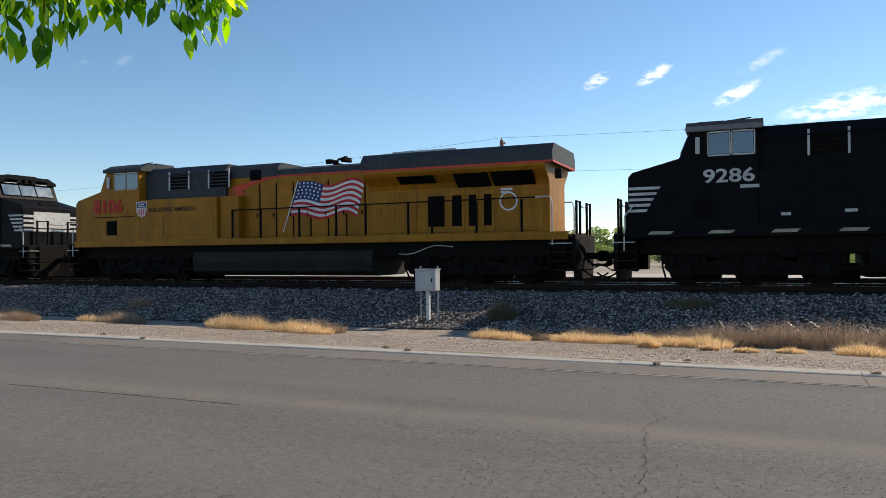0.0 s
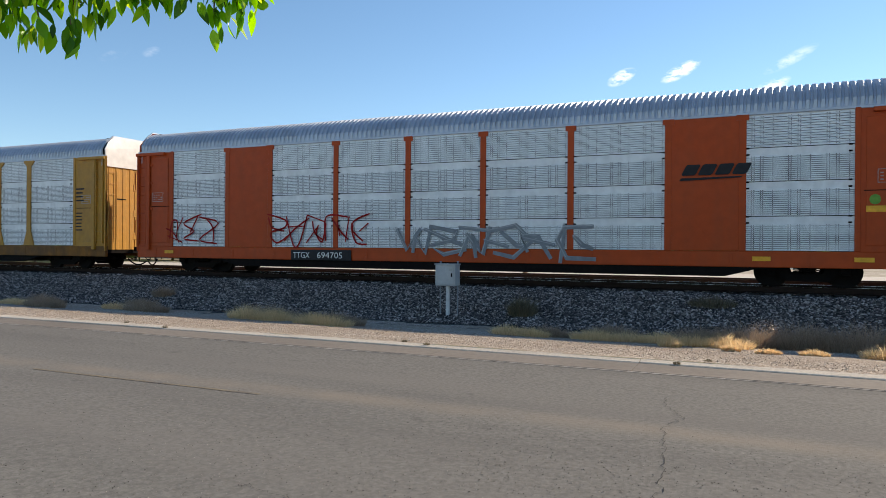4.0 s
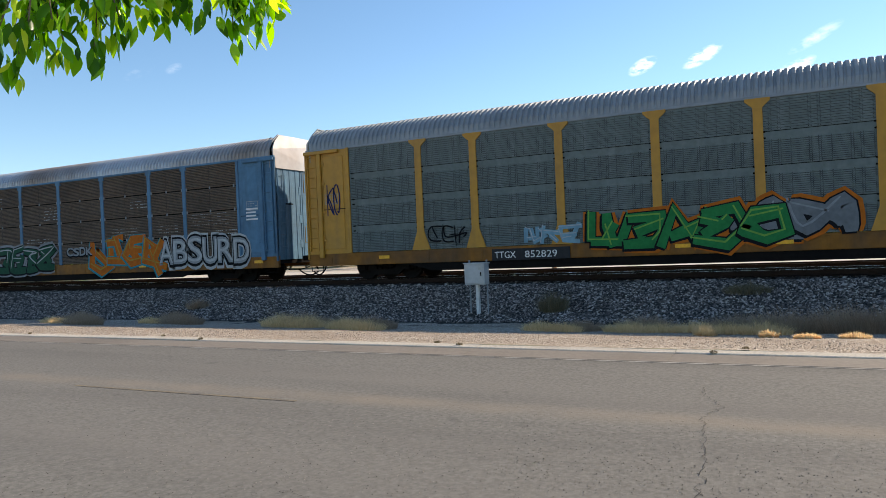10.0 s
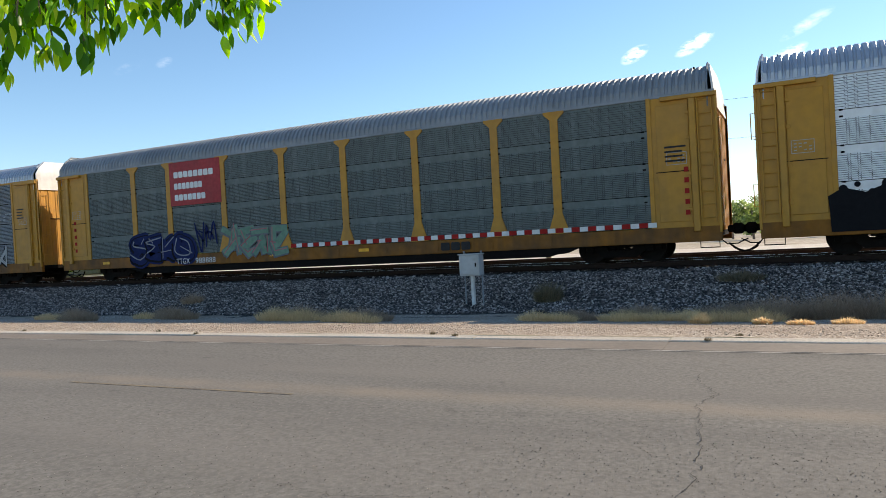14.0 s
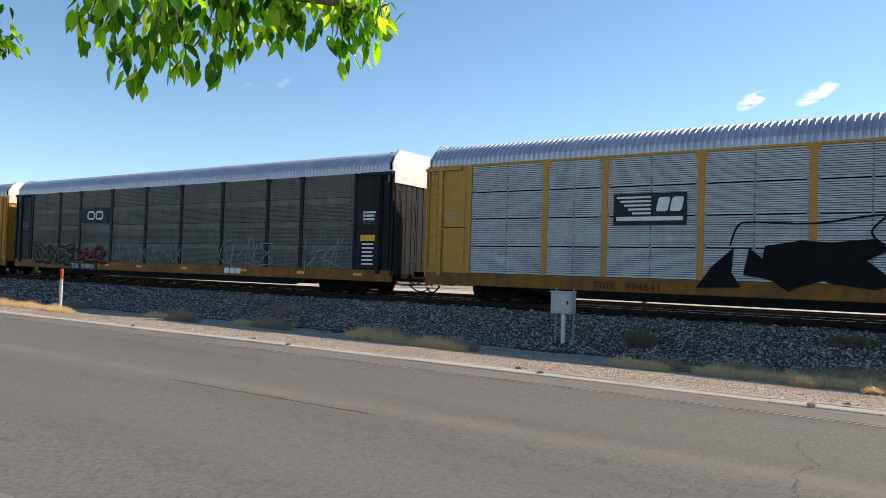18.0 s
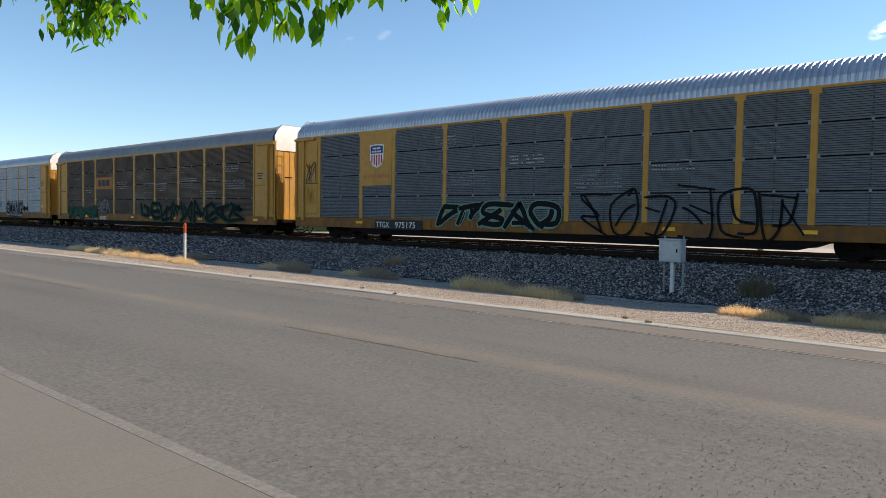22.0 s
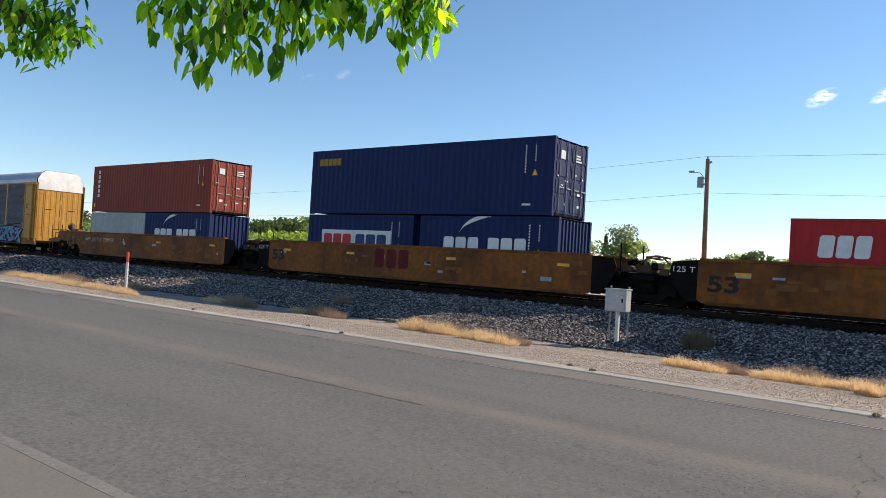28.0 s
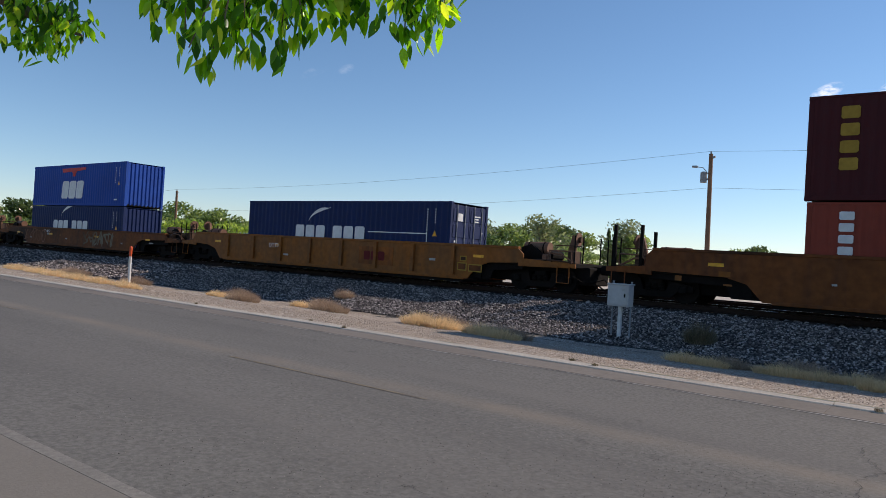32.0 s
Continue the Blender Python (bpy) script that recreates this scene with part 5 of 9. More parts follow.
def cars():
    # bright screens, yellow frame, red emblem
    c = rack("car_carrier", 19.81, "yellow-framed car carrier with bright silver screens and red emblem", YELLOW, YELLOW_SILL, GALV, ROOF, "fine", True, length=27.6)
    block_word(c, "emblem", 7.25, 3.05, 1.75, 0.6, 2, LOGO_RED, gap=0.1, ring=0.12, label="red two-letter railway emblem")
    bars(c, "small_writing", 7.2, 2.72, 1.9, 1, 0.2, 0.12, LOGO_NAVY, ragged=0)
    stamp(c, "TTGX", "706133", 6.75, 0.62, 0.22, WHITE, INK)
    block_word(c, "owner_mark", 18.4, 0.6, 1.1, 0.28, 3, LOGO_RED)
    scrawl(c, 2.0, 1.65, 0.8, 0.35, 3, "black", 4, 0.03)
    bars(c, "stencil", 0.85, 1.95, 0.5, 2, 0.14, 0.06, INK)
    bars(c, "stencil", 25.9, 3.3, 0.5, 4, 0.16, 0.06, INK)
    bars(c, "stencil", 25.9, 2.3, 0.4, 6, 0.14, 0.05, INK, seed=3)

    # orange, bright screens
    c = rack("car_carrier", 49.16, "bright orange car carrier with silver screens and white scrawls", ORANGE, ORANGE, GALV, ROOF, "fine", False, solid=(1, 7), cap=ORANGE, length=26.9)
    block_word(c, "emblem", 20.75, 3.05, 1.75, 0.3, 4, INK, lean=0.5, label="black slanted railway wordmark")
    part("emblem_bar", Shape().prism([(20.7, 2.9), (22.3, 2.96), (22.35, 3.0), (20.75, 2.98)], -HALF - 0.044, -HALF - 0.04), INK, c)
    stamp(c, "TTGX", "694705", 7.6, 0.6, 0.22, WHITE, INK, 2.3)
    graffiti(c, 11.8, 0.72, 6.6, 1.1, 6, "silver", None, "white", None, 21, weight=0.05, label="pale silver graffiti letters")
    scrawl(c, 1.7, 1.15, 2.4, 0.9, 3, "red", 31, 0.03, "red outline graffiti")
    scrawl(c, 6.5, 1.1, 4.2, 1.0, 5, "red", 32, 0.03, "red outline graffiti")
    word(c, "type_mark", "BI", 26.05, 2.5, 0.22, WHITE)
    part("round_sign", Shape().rod((25.45, -HALF - 0.03, 2.3), (25.45, -HALF - 0.036, 2.3), 0.13, 16), PAINT["lime"], c, "round green and white sign")
    plate(c, "notice", 25.25, 25.75, 1.98, 2.14, REFLECTOR)
    for x in (25.0, 25.9, 22.6, 1.5):
        plate(c, "reflector", x, x + 0.45, 0.7, 0.82, REFLECTOR, label="yellow reflective strip")

    # yellow frame, sooted screens, big silver and teal graffiti
    c = rack("car_carrier", 77.48, "yellow-framed car carrier with sooty brown screens covered in graffiti", YELLOW, YELLOW_SILL, SHEET_BROWN, ROOF_DULL, "deep", False, length=26.75)
    part("round_emblem", Shape().rod((1.2, -HALF - 0.03, 3.3), (1.2, -HALF - 0.036, 3.3), 0.34, 24), INK, c, "round black railway emblem")
    part("round_emblem_field", Shape().rod((1.2, -HALF - 0.036, 3.3), (1.2, -HALF - 0.04, 3.3), 0.25, 24), YELLOW, c)
    block_word(c, "emblem_mark", 1.02, 3.24, 0.36, 0.13, 3, INK, y=-HALF - 0.042)
    graffiti(c, 2.1, 2.6, 3.1, 1.1, 4, "silver", "black", "white", "silver", 41, weight=0.1, label="silver bubble graffiti letters")
    graffiti(c, 5.5, 2.6, 3.4, 1.1, 4, "silver", "black", "white", "silver", 42, weight=0.1, label="silver bubble graffiti letters")
    graffiti(c, 2.2, 0.75, 6.0, 1.4, 5, "teal", "black", "pale_blue", None, 43, weight=0.085, label="teal graffiti letters")
    stamp(c, "TTGX", "941247", 6.9, 0.6, 0.22, WHITE, INK)
    graffiti(c, 12.0, 0.7, 5.2, 1.0, 6, "blue", "navy", "grey", None, 44, label="dark blue graffiti letters")
    graffiti(c, 18.6, 0.7, 6.4, 1.2, 6, "violet", "black", "teal", "navy", 45, lean=0.1, label="violet and teal graffiti letters")
    scrawl(c, 25.2, 1.0, 0.9, 0.6, 3, "white", 46, 0.015)
    reflectors(c, REF)

    # black frame, sooted screens, red board
    c = rack("car_carrier", 105.51, "black-framed car carrier with sooty olive screens and a red board", BLACK, YELLOW_SILL, SHEET_OLIVE, ROOF, "deep", True, length=27.36)
    plate(c, "red_board", 6.72, 9.45, 2.75, 3.72, RED, label="red name board")
    block_word(c, "emblem", 7.25, 3.08, 1.75, 0.3, 6, WHITE, lean=0.2, label="white slanted railway wordmark")
    scrawl(c, 0.75, 3.2, 0.75, 0.8, 2, "white", 51, 0.02)
    scrawl(c, 0.75, 2.4, 0.9, 0.6, 3, "white", 52, 0.02)
    plate(c, "notice", 0.7, 1.4, 1.55, 1.75, REFLECTOR)
    graffiti(c, 5.2, 0.62, 6.4, 1.25, 6, "grey", "black", "white", None, 53, weight=0.075, label="silver outlined graffiti letters")
    graffiti(c, 11.4, 0.62, 4.2, 1.35, 4, "dark_green", "black", "silver", "grey", 54, weight=0.09, label="green and silver graffiti letters")
    graffiti(c, 15.4, 0.62, 5.6, 1.3, 5, "grey", "black", "white", None, 55, weight=0.08, label="grey outlined graffiti letters")
    scrawl(c, 3.7, 0.6, 1.0, 0.35, 2, "white", 56, 0.03)
    stamp(c, "TTGX", "971426", 6.2, 0.55, 0.24, WHITE, INK)
    scrawl(c, 20.9, 0.8, 1.5, 0.8, 3, "black", 57, 0.03)
    bars(c, "stencil", 26.0, 3.1, 0.55, 3, 0.15, 0.07, WHITE)
    bars(c, "stencil", 26.3, 2.1, 0.45, 5, 0.16, 0.06, WHITE, seed=8)
    reflectors(c, [5.0, 14.8, 22.0, 24.0])

    # blue frame, brown screens
    c = rack("car_carrier", 133.98, "faded blue car carrier with rusty brown screens and bold graffiti", BLUE, YELLOW_SILL, SHEET_BROWN, ROOF_RUST, "deep", False, cap=ROOF_RUST, length=27.33)
    plate(c, "rust_panel", 6.9, 9.3, 3.0, 3.75, surface("rust_patch", (0.15, 0.075, 0.045), 0.8))
    block_word(c, "emblem", 7.05, 3.05, 2.1, 0.66, 2, STENCIL, gap=0.1, ring=0.15, label="white two-letter railway emblem")
    graffiti(c, 9.7, 0.72, 4.9, 1.25, 5, "dark_green", "black", "white", "silver", 61, weight=0.09, label="dark green graffiti letters with white edges")
    fat_word(c, "CSDK", 15.5, 1.35, 1.7, 0.36, "silver", "black")
    graffiti(c, 17.2, 0.72, 4.2, 1.5, 4, "orange", "teal", "mustard", None, 62, weight=0.1, wild=0.15, label="orange and teal flame graffiti")
    fat_word(c, "ABSURD", 21.2, 0.82, 4.8, 1.05, "silver", "black", "white", "white")
    stamp(c, "TTGX", "160455", 5.9, 0.58, 0.25, WHITE, INK, 2.7)
    scrawl(c, 2.4, 1.15, 1.2, 0.6, 2, "silver", 65, 0.03)
    scrawl(c, 0.5, 1.1, 0.9, 0.3, 3, "maroon", 66, 0.025)
    bars(c, "notice_text", 25.9, 2.75, 0.6, 4, 0.13, 0.06, WHITE)
    bars(c, "stencil", 0.9, 3.6, 0.35, 3, 0.12, 0.05, WHITE, seed=5)
    bars(c, "stencil", 0.9, 2.0, 0.35, 3, 0.12, 0.05, WHITE, seed=6)
    part("round_sign", Shape().rod((26.7, -HALF - 0.03, 1.5), (26.7, -HALF - 0.036, 1.5), 0.13, 16), PAINT["maroon"], c)
    reflectors(c, [9.0, 12.4, 14.2, 20.0, 23.0, 26.2])
    daylight_dashes(c, [(5.0, 3.9, 1.2, 1), (7.4, 2.5, 1.6, 3), (9.9, 3.9, 1.0, 3), (12.6, 2.0, 1.6, 2), (14.0, 3.0, 0.9, 5), (18.4, 2.1, 1.6, 3), (19.6, 3.2, 1.0, 3), (21.1, 2.1, 1.2, 3), (23.0, 2.3, 2.0, 4), (24.2, 1.9, 1.2, 2)], 5)

    # grey-green screens, flared yellow posts
    c = rack("car_carrier", 162.69, "yellow-framed car carrier with grey-green screens and green graffiti", YELLOW, YELLOW_SILL, SHEET_GREEN, ROOF_DULL, "fine", True, length=27.4)
    graffiti(c, 10.3, 0.75, 5.2, 1.25, 5, "green", "black", "lime", "orange", 71, weight=0.1, lean=0.25, label="green and orange slanted graffiti letters")
    graffiti(c, 8.3, 1.0, 1.8, 0.6, 3, "pale_blue", None, "white", None, 72, weight=0.1)
    graffiti(c, 14.6, 0.9, 2.6, 1.1, 2, "grey", "black", "silver", "orange", 73, weight=0.12)
    stamp(c, "TTGX", "852829", 7.3, 0.6, 0.22, WHITE, INK)
    scrawl(c, 5.0, 1.15, 1.3, 0.6, 3, "black", 74, 0.025)
    scrawl(c, 0.9, 2.4, 0.6, 0.9, 2, "navy", 75, 0.025)
    bars(c, "stencil", 25.9, 3.2, 0.6, 4, 0.13, 0.05, INK)
    bars(c, "stencil", 26.0, 2.3, 0.4, 5, 0.15, 0.05, INK, seed=4)
    block_word(c, "owner_mark", 18.6, 0.62, 1.2, 0.24, 3, INK)
    reflectors(c, [3.0, 12.8, 15.4, 21.4, 25.6])

    # silver-grey screens, yellow board
    c = rack("car_carrier", 191.43, "yellow-framed car carrier with grey ribbed screens and graffiti", YELLOW, YELLOW_SILL, GALV_MID, ROOF, "deep", False, length=28.0)
    plate(c, "name_board", 6.8, 9.5, 2.45, 3.45, YELLOW, label="yellow name board")
    block_word(c, "emblem", 7.35, 2.7, 1.75, 0.56, 2, INK, gap=0.1, ring=0.11, label="black two-letter railway emblem")
    patch(c, "painted_cloud", [(1.7, 0.75), (1.6, 1.3), (2.1, 1.95), (3.0, 2.1), (4.6, 2.05), (6.4, 2.1), (6.9, 1.6), (6.7, 0.8)], "teal")
    fat_word(c, "LITES", 2.1, 0.72, 4.6, 1.2, "violet", "navy", None, "mustard", label="violet and yellow bubble graffiti word")
    fat_word(c, "TITLE", 7.2, 0.82, 4.4, 0.78, ("dark_green", "green", "maroon", "green", "maroon"), "black", "maroon")
    scrawl(c, 11.8, 1.0, 1.9, 0.7, 4, "black", 82, 0.025)
    graffiti(c, 15.6, 0.75, 8.2, 1.15, 9, "white", "black", "silver", "black", 83, weight=0.065, lean=0.2, wild=0.2, label="white and black spiky graffiti letters")
    graffiti(c, 23.6, 0.75, 2.0, 1.05, 2, "white", "black", "silver", None, 84, weight=0.07)
    stamp(c, "CNA", "711885", 4.9, 0.6, 0.22, WHITE, INK, 2.2)
    scrawl(c, 0.75, 3.0, 0.8, 0.8, 2, "white", 85, 0.025)
    bars(c, "stencil", 26.5, 3.4, 0.5, 4, 0.13, 0.05, INK)
    reflectors(c, [8.2, 10.3, 12.6, 16.0, 19.0, 22.2, 24.2])
    daylight_dashes(c, [(12.7, 2.1, 1.8, 2), (15.3, 2.1, 1.8, 2), (18.2, 3.7, 1.8, 3), (20.2, 2.2, 1.6, 3), (21.2, 2.2, 1.2, 2), (25.0, 3.0, 1.2, 3)], 8)

    # red board with white name
    c = rack("car_carrier", 220.86, "yellow-framed car carrier with grey-green screens and red board", YELLOW, YELLOW_SILL, SHEET_GREEN, ROOF_DULL, "fine", True, length=27.34)
    plate(c, "red_board", 6.75, 9.42, 2.9, 4.62, RED, label="dark red name board")
    for i, (n, w) in enumerate(((8, 2.1), (7, 1.5), (7, 1.65))):
        block_word(c, "emblem", 7.0, 4.0 - i * 0.45, w, 0.24, n, WHITE, label="white railway wordmark")
    graffiti(c, 4.5, 0.75, 3.2, 1.05, 4, "navy", "black", "silver", "navy", 91, weight=0.11, label="dark blue bubble graffiti")
    scrawl(c, 8.0, 1.2, 1.0, 0.9, 2, "navy", 92, 0.04)
    graffiti(c, 9.5, 0.8, 3.0, 1.2, 4, "pale_green", "grey", "pink", None, 93, weight=0.09, label="pale green bubble graffiti")
    stamp(c, "TTGX", "988888", 6.9, 0.6, 0.22, WHITE, None)
    tape = Shape().box((0, -0.006, 0), (0.24, 0, 0.14)).mesh("tape_mark")
    tape.materials.append(PAINT["red"])
    tapew = Shape().box((0, -0.006, 0), (0.24, 0, 0.14)).mesh("tape_mark")
    tapew.materials.append(WHITE)
    x = 12.6
    while x < 25.2:
        for me, dx in ((tape, 0), (tapew, 0.25)):
            o = part("tape_mark", me, None, c)
            o.location = (x + dx, -HALF - 0.026, 0.99)
        x += 0.5
    for i in range(5):
        for e in (0.95, 26.4):
            o = part("tape_mark", tape, None, c)
            o.location, o.scale = (e, -HALF - 0.045, 1.3 + i * 0.3), (0.5, 1, 1)
    bars(c, "stencil", 25.9, 3.2, 0.6, 4, 0.13, 0.05, INK)
    block_word(c, "owner_mark", 18.7, 0.62, 1.1, 0.26, 3, INK)
    reflectors(c, [2.6, 11.6, 15.5])

    # bright screens, large grey, red and blue wildstyle
    c = rack("car_carrier", 249.13, "yellow-framed car carrier, silver screens, grey and blue wild graffiti", YELLOW, YELLOW_SILL, GALV, ROOF, "fine", False, length=27.36)
    block_word(c, "emblem", 7.5, 3.3, 1.5, 0.3, 3, INK, label="black three-letter railway emblem")
    for x, w in ((7.2, 0.06), (9.15, 0.06)):
        plate(c, "bracket", x, x + w, 3.15, 3.75, INK)
    patch(c, "painted_cloud", [(1.7, 0.62), (1.65, 1.55), (2.0, 1.75), (2.5, 1.6), (3.0, 1.8), (3.6, 1.7), (4.2, 1.9), (4.9, 1.7), (5.3, 0.9), (9.0, 1.0), (12.4, 1.6), (12.6, 2.05), (13.3, 2.15), (13.9, 2.3), (14.3, 1.7), (15.0, 1.1), (15.2, 0.62)], "black", 0, "black sprayed background cloud")
    patch(c, "red_border", [(4.05, 0.62), (4.2, 1.2), (4.8, 1.4), (5.2, 1.55), (6.05, 2.2), (6.5, 2.0), (7.0, 1.85), (7.7, 2.55), (8.2, 2.3), (9.1, 2.05), (9.6, 2.5), (10.4, 2.45), (10.8, 2.7), (11.1, 2.5), (11.7, 2.95), (12.3, 2.45), (12.4, 1.9), (13.7, 2.0), (14.5, 1.5), (14.3, 0.85), (13.9, 0.62)], "red", 1, "red outline band of the graffiti")
    patch(c, "dark_border", [(4.4, 0.6), (5.0, 1.2), (6.05, 1.95), (6.6, 1.75), (7.1, 1.7), (7.75, 2.3), (8.6, 2.05), (9.2, 1.9), (9.7, 2.3), (11.0, 2.3), (11.65, 2.65), (12.1, 2.3), (12.2, 1.7), (13.6, 1.8), (14.2, 1.45), (14.05, 0.95), (13.6, 0.6)], "black", 2)
    for q, pts in enumerate(([(4.7, 0.72), (5.2, 1.2), (6.0, 1.85), (6.9, 1.55), (6.3, 1.45), (5.8, 1.2), (6.8, 1.1), (6.6, 0.75)], [(6.9, 0.75), (7.0, 1.55), (7.7, 2.15), (8.3, 1.9), (7.9, 1.4), (7.6, 0.8)],
                             [(7.8, 0.85), (8.2, 1.75), (9.2, 1.85), (9.4, 2.15), (9.9, 2.2), (9.5, 1.4), (9.4, 0.9), (9.0, 0.9), (9.0, 1.45), (8.6, 1.4), (8.4, 0.85)], [(9.7, 0.85), (10.1, 2.25), (10.6, 2.2), (10.5, 1.7), (11.2, 2.3), (11.7, 2.45), (11.2, 1.6), (11.9, 0.95), (11.2, 0.9), (10.5, 1.35), (10.3, 0.85)],
                             [(11.6, 1.25), (12.2, 1.6), (13.5, 1.7), (14.0, 1.4), (13.5, 0.95), (12.2, 0.8)])):
        patch(c, "graffiti_letter", pts, "grey", 3 + q * 0.4, "grey graffiti letter edged in red")
        stripe(c, "letter_shine", [(a + 0.05, b - 0.07) for a, b in pts[1:4]], 0.03, "white", 6)
    for x, z, w in ((6.35, 1.25, 0.35), (8.55, 1.1, 0.3), (9.3, 1.6, 0.3), (11.6, 1.9, 0.35), (13.35, 0.8, 0.6)):
        patch(c, "blue_field", [(x, z), (x + w, z + 0.1), (x + w * 0.9, z + 0.5), (x + w * 0.3, z + 0.55)], "sky", 6)
    disc(c, "round_sign", 14.55, 2.1, 0.46, "black", 5, "round painted crossing sign")
    disc(c, "sign_ring", 14.55, 2.1, 0.4, "red", 5.5)
    disc(c, "sign_field", 14.55, 2.1, 0.32, "sky", 6)
    for a in (45, 135):
        k = 0.3 * math.cos(radians(a)), 0.3
        stripe(c, "sign_bar", [(14.55 - k[0], 1.9), (14.55 + k[0], 2.32)], 0.035, "black", 7)
    patch(c, "painted_cloud", [(15.0, 0.62), (15.0, 1.6), (15.3, 2.3), (16.5, 2.5), (18.5, 2.85), (19.2, 2.4), (20.2, 2.2), (21.5, 2.6), (22.6, 2.7), (23.6, 2.3), (24.9, 2.1), (25.7, 1.5), (25.4, 0.62)], "black", 0)
    stripe(c, "red_border", [(14.8, 1.4), (15.2, 2.2), (16.6, 2.5), (16.7, 2.35), (18.45, 2.85), (19.2, 2.45), (20.2, 2.2)], 0.06, "red", 2)
    patch(c, "blue_field", [(15.1, 0.75), (15.0, 1.6), (15.5, 2.15), (16.55, 2.3), (16.5, 2.0), (15.8, 1.85), (15.75, 1.4), (16.5, 1.4), (16.5, 0.95), (15.8, 0.7)], "sky", 3, "light blue graffiti letter")
    patch(c, "graffiti_letter", [(16.2, 0.75), (16.5, 1.4), (16.1, 1.7), (16.6, 2.25), (18.3, 2.55), (18.9, 2.2), (19.0, 0.8)], "grey", 4, "large grey graffiti block")
    stripe(c, "letter_shine", [(16.3, 1.65), (18.2, 1.85)], 0.05, "silver", 5)
    stripe(c, "letter_edge", [(16.6, 1.25), (18.6, 1.35)], 0.04, "black", 5)
    disc(c, "blue_field", 20.0, 2.15, 0.62, "sky", 3, "light blue painted bubble")
    patch(c, "blue_field", [(19.3, 0.75), (19.4, 1.15), (20.0, 1.3), (20.5, 0.95), (20.4, 0.7)], "sky", 3)
    patch(c, "graffiti_letter", [(20.3, 0.7), (20.9, 1.9), (21.6, 2.5), (22.4, 2.35), (21.5, 1.5), (21.8, 0.75)], "grey", 4, "grey graffiti letter edged in red")
    patch(c, "blue_field", [(21.8, 0.75), (21.7, 1.5), (22.6, 2.5), (23.3, 2.25), (22.6, 1.6), (23.3, 1.3), (23.0, 0.8)], "sky", 4.5)
    patch(c, "graffiti_letter", [(23.1, 0.7), (23.4, 1.5), (24.4, 2.0), (25.3, 1.5), (25.2, 0.8), (24.2, 1.1)], "grey", 4, "grey graffiti letter")
    stripe(c, "red_border", [(20.4, 2.0), (21.6, 2.65), (22.6, 2.7), (23.5, 2.3), (24.6, 2.15), (25.5, 1.5)], 0.05, "red", 5)
    for q in range(9):
        disc(c, "paint_spot", 2.0 + 0.32 * q, 1.72 + 0.12 * math.sin(q * 2.3), 0.1 + 0.03 * math.sin(q * 5.1), "black", 0.4)
    stamp(c, "NKCR", "7574", 7.2, 0.6, 0.2, STENCIL, None)
    bars(c, "stencil", 25.85, 3.2, 0.6, 4, 0.13, 0.05, INK)
    plate(c, "notice", 25.75, 26.15, 0.95, 1.1, REFLECTOR)

    # black frame
    c = rack("car_carrier", 277.55, "black-framed car carrier with dark grey screens and faint graffiti", BLACK, YELLOW_SILL, SHEET_DARK, ROOF, "fine", False, length=27.6)
    plate(c, "name_board", 6.85, 9.35, 2.95, 3.7, BLACK)
    block_word(c, "emblem", 7.45, 3.1, 1.5, 0.46, 2, WHITE, gap=0.1, ring=0.1, label="white two-letter railway emblem")
    graffiti(c, 2.3, 0.8, 4.0, 1.0, 5, "dark_green", "black", "pink", "maroon", 111, weight=0.08, label="faded green and pink graffiti")
    graffiti(c, 6.6, 0.9, 2.6, 0.8, 3, "maroon", "black", "pink", None, 112, weight=0.05)
    scrawl(c, 9.8, 0.95, 5.6, 0.9, 7, "silver", 113, 0.018)
    scrawl(c, 18.0, 0.9, 3.4, 1.2, 4, "silver", 114, 0.022)
    scrawl(c, 23.2, 0.95, 2.0, 1.1, 2, "silver", 115, 0.022)
    stamp(c, "TTGX", "978426", 6.0, 0.58, 0.24, WHITE, INK)
    plate(c, "notice", 26.1, 27.0, 2.05, 2.28, REFLECTOR)
    bars(c, "stencil", 26.2, 3.1, 0.7, 3, 0.13, 0.07, WHITE)
    bars(c, "stencil", 26.2, 1.9, 0.6, 6, 0.15, 0.06, WHITE, seed=7)
    block_word(c, "owner_mark", 18.4, 0.62, 1.1, 0.24, 3, WHITE)
    reflectors(c, [9.2, 11.9, 15.4, 19.4, 22.8, 25.8])

    # silver ribbed, black graffiti
    c = rack("car_carrier", 306.65, "yellow-framed car carrier with pale ribbed screens and black graffiti", YELLOW, YELLOW_SILL, GALV_PALE, ROOF, "deep", False, length=27.6)
    plate(c, "name_board", 7.0, 9.2, 2.55, 3.5, INK)
    st = Shape()
    for i in range(5):
        st.box((7.1 + 0.12 * i, -HALF - 0.042, 3.35 - i * 0.12), (8.15, -HALF - 0.038, 3.41 - i * 0.12))
    part("emblem_stripes", st, WHITE, c, "white horse-mane stripes emblem")
    block_word(c, "emblem", 8.3, 2.95, 0.8, 0.42, 2, WHITE, lean=0.2)
    bars(c, "emblem_name", 7.1, 2.68, 2.0, 1, 0.2, 0.12, WHITE, ragged=0)
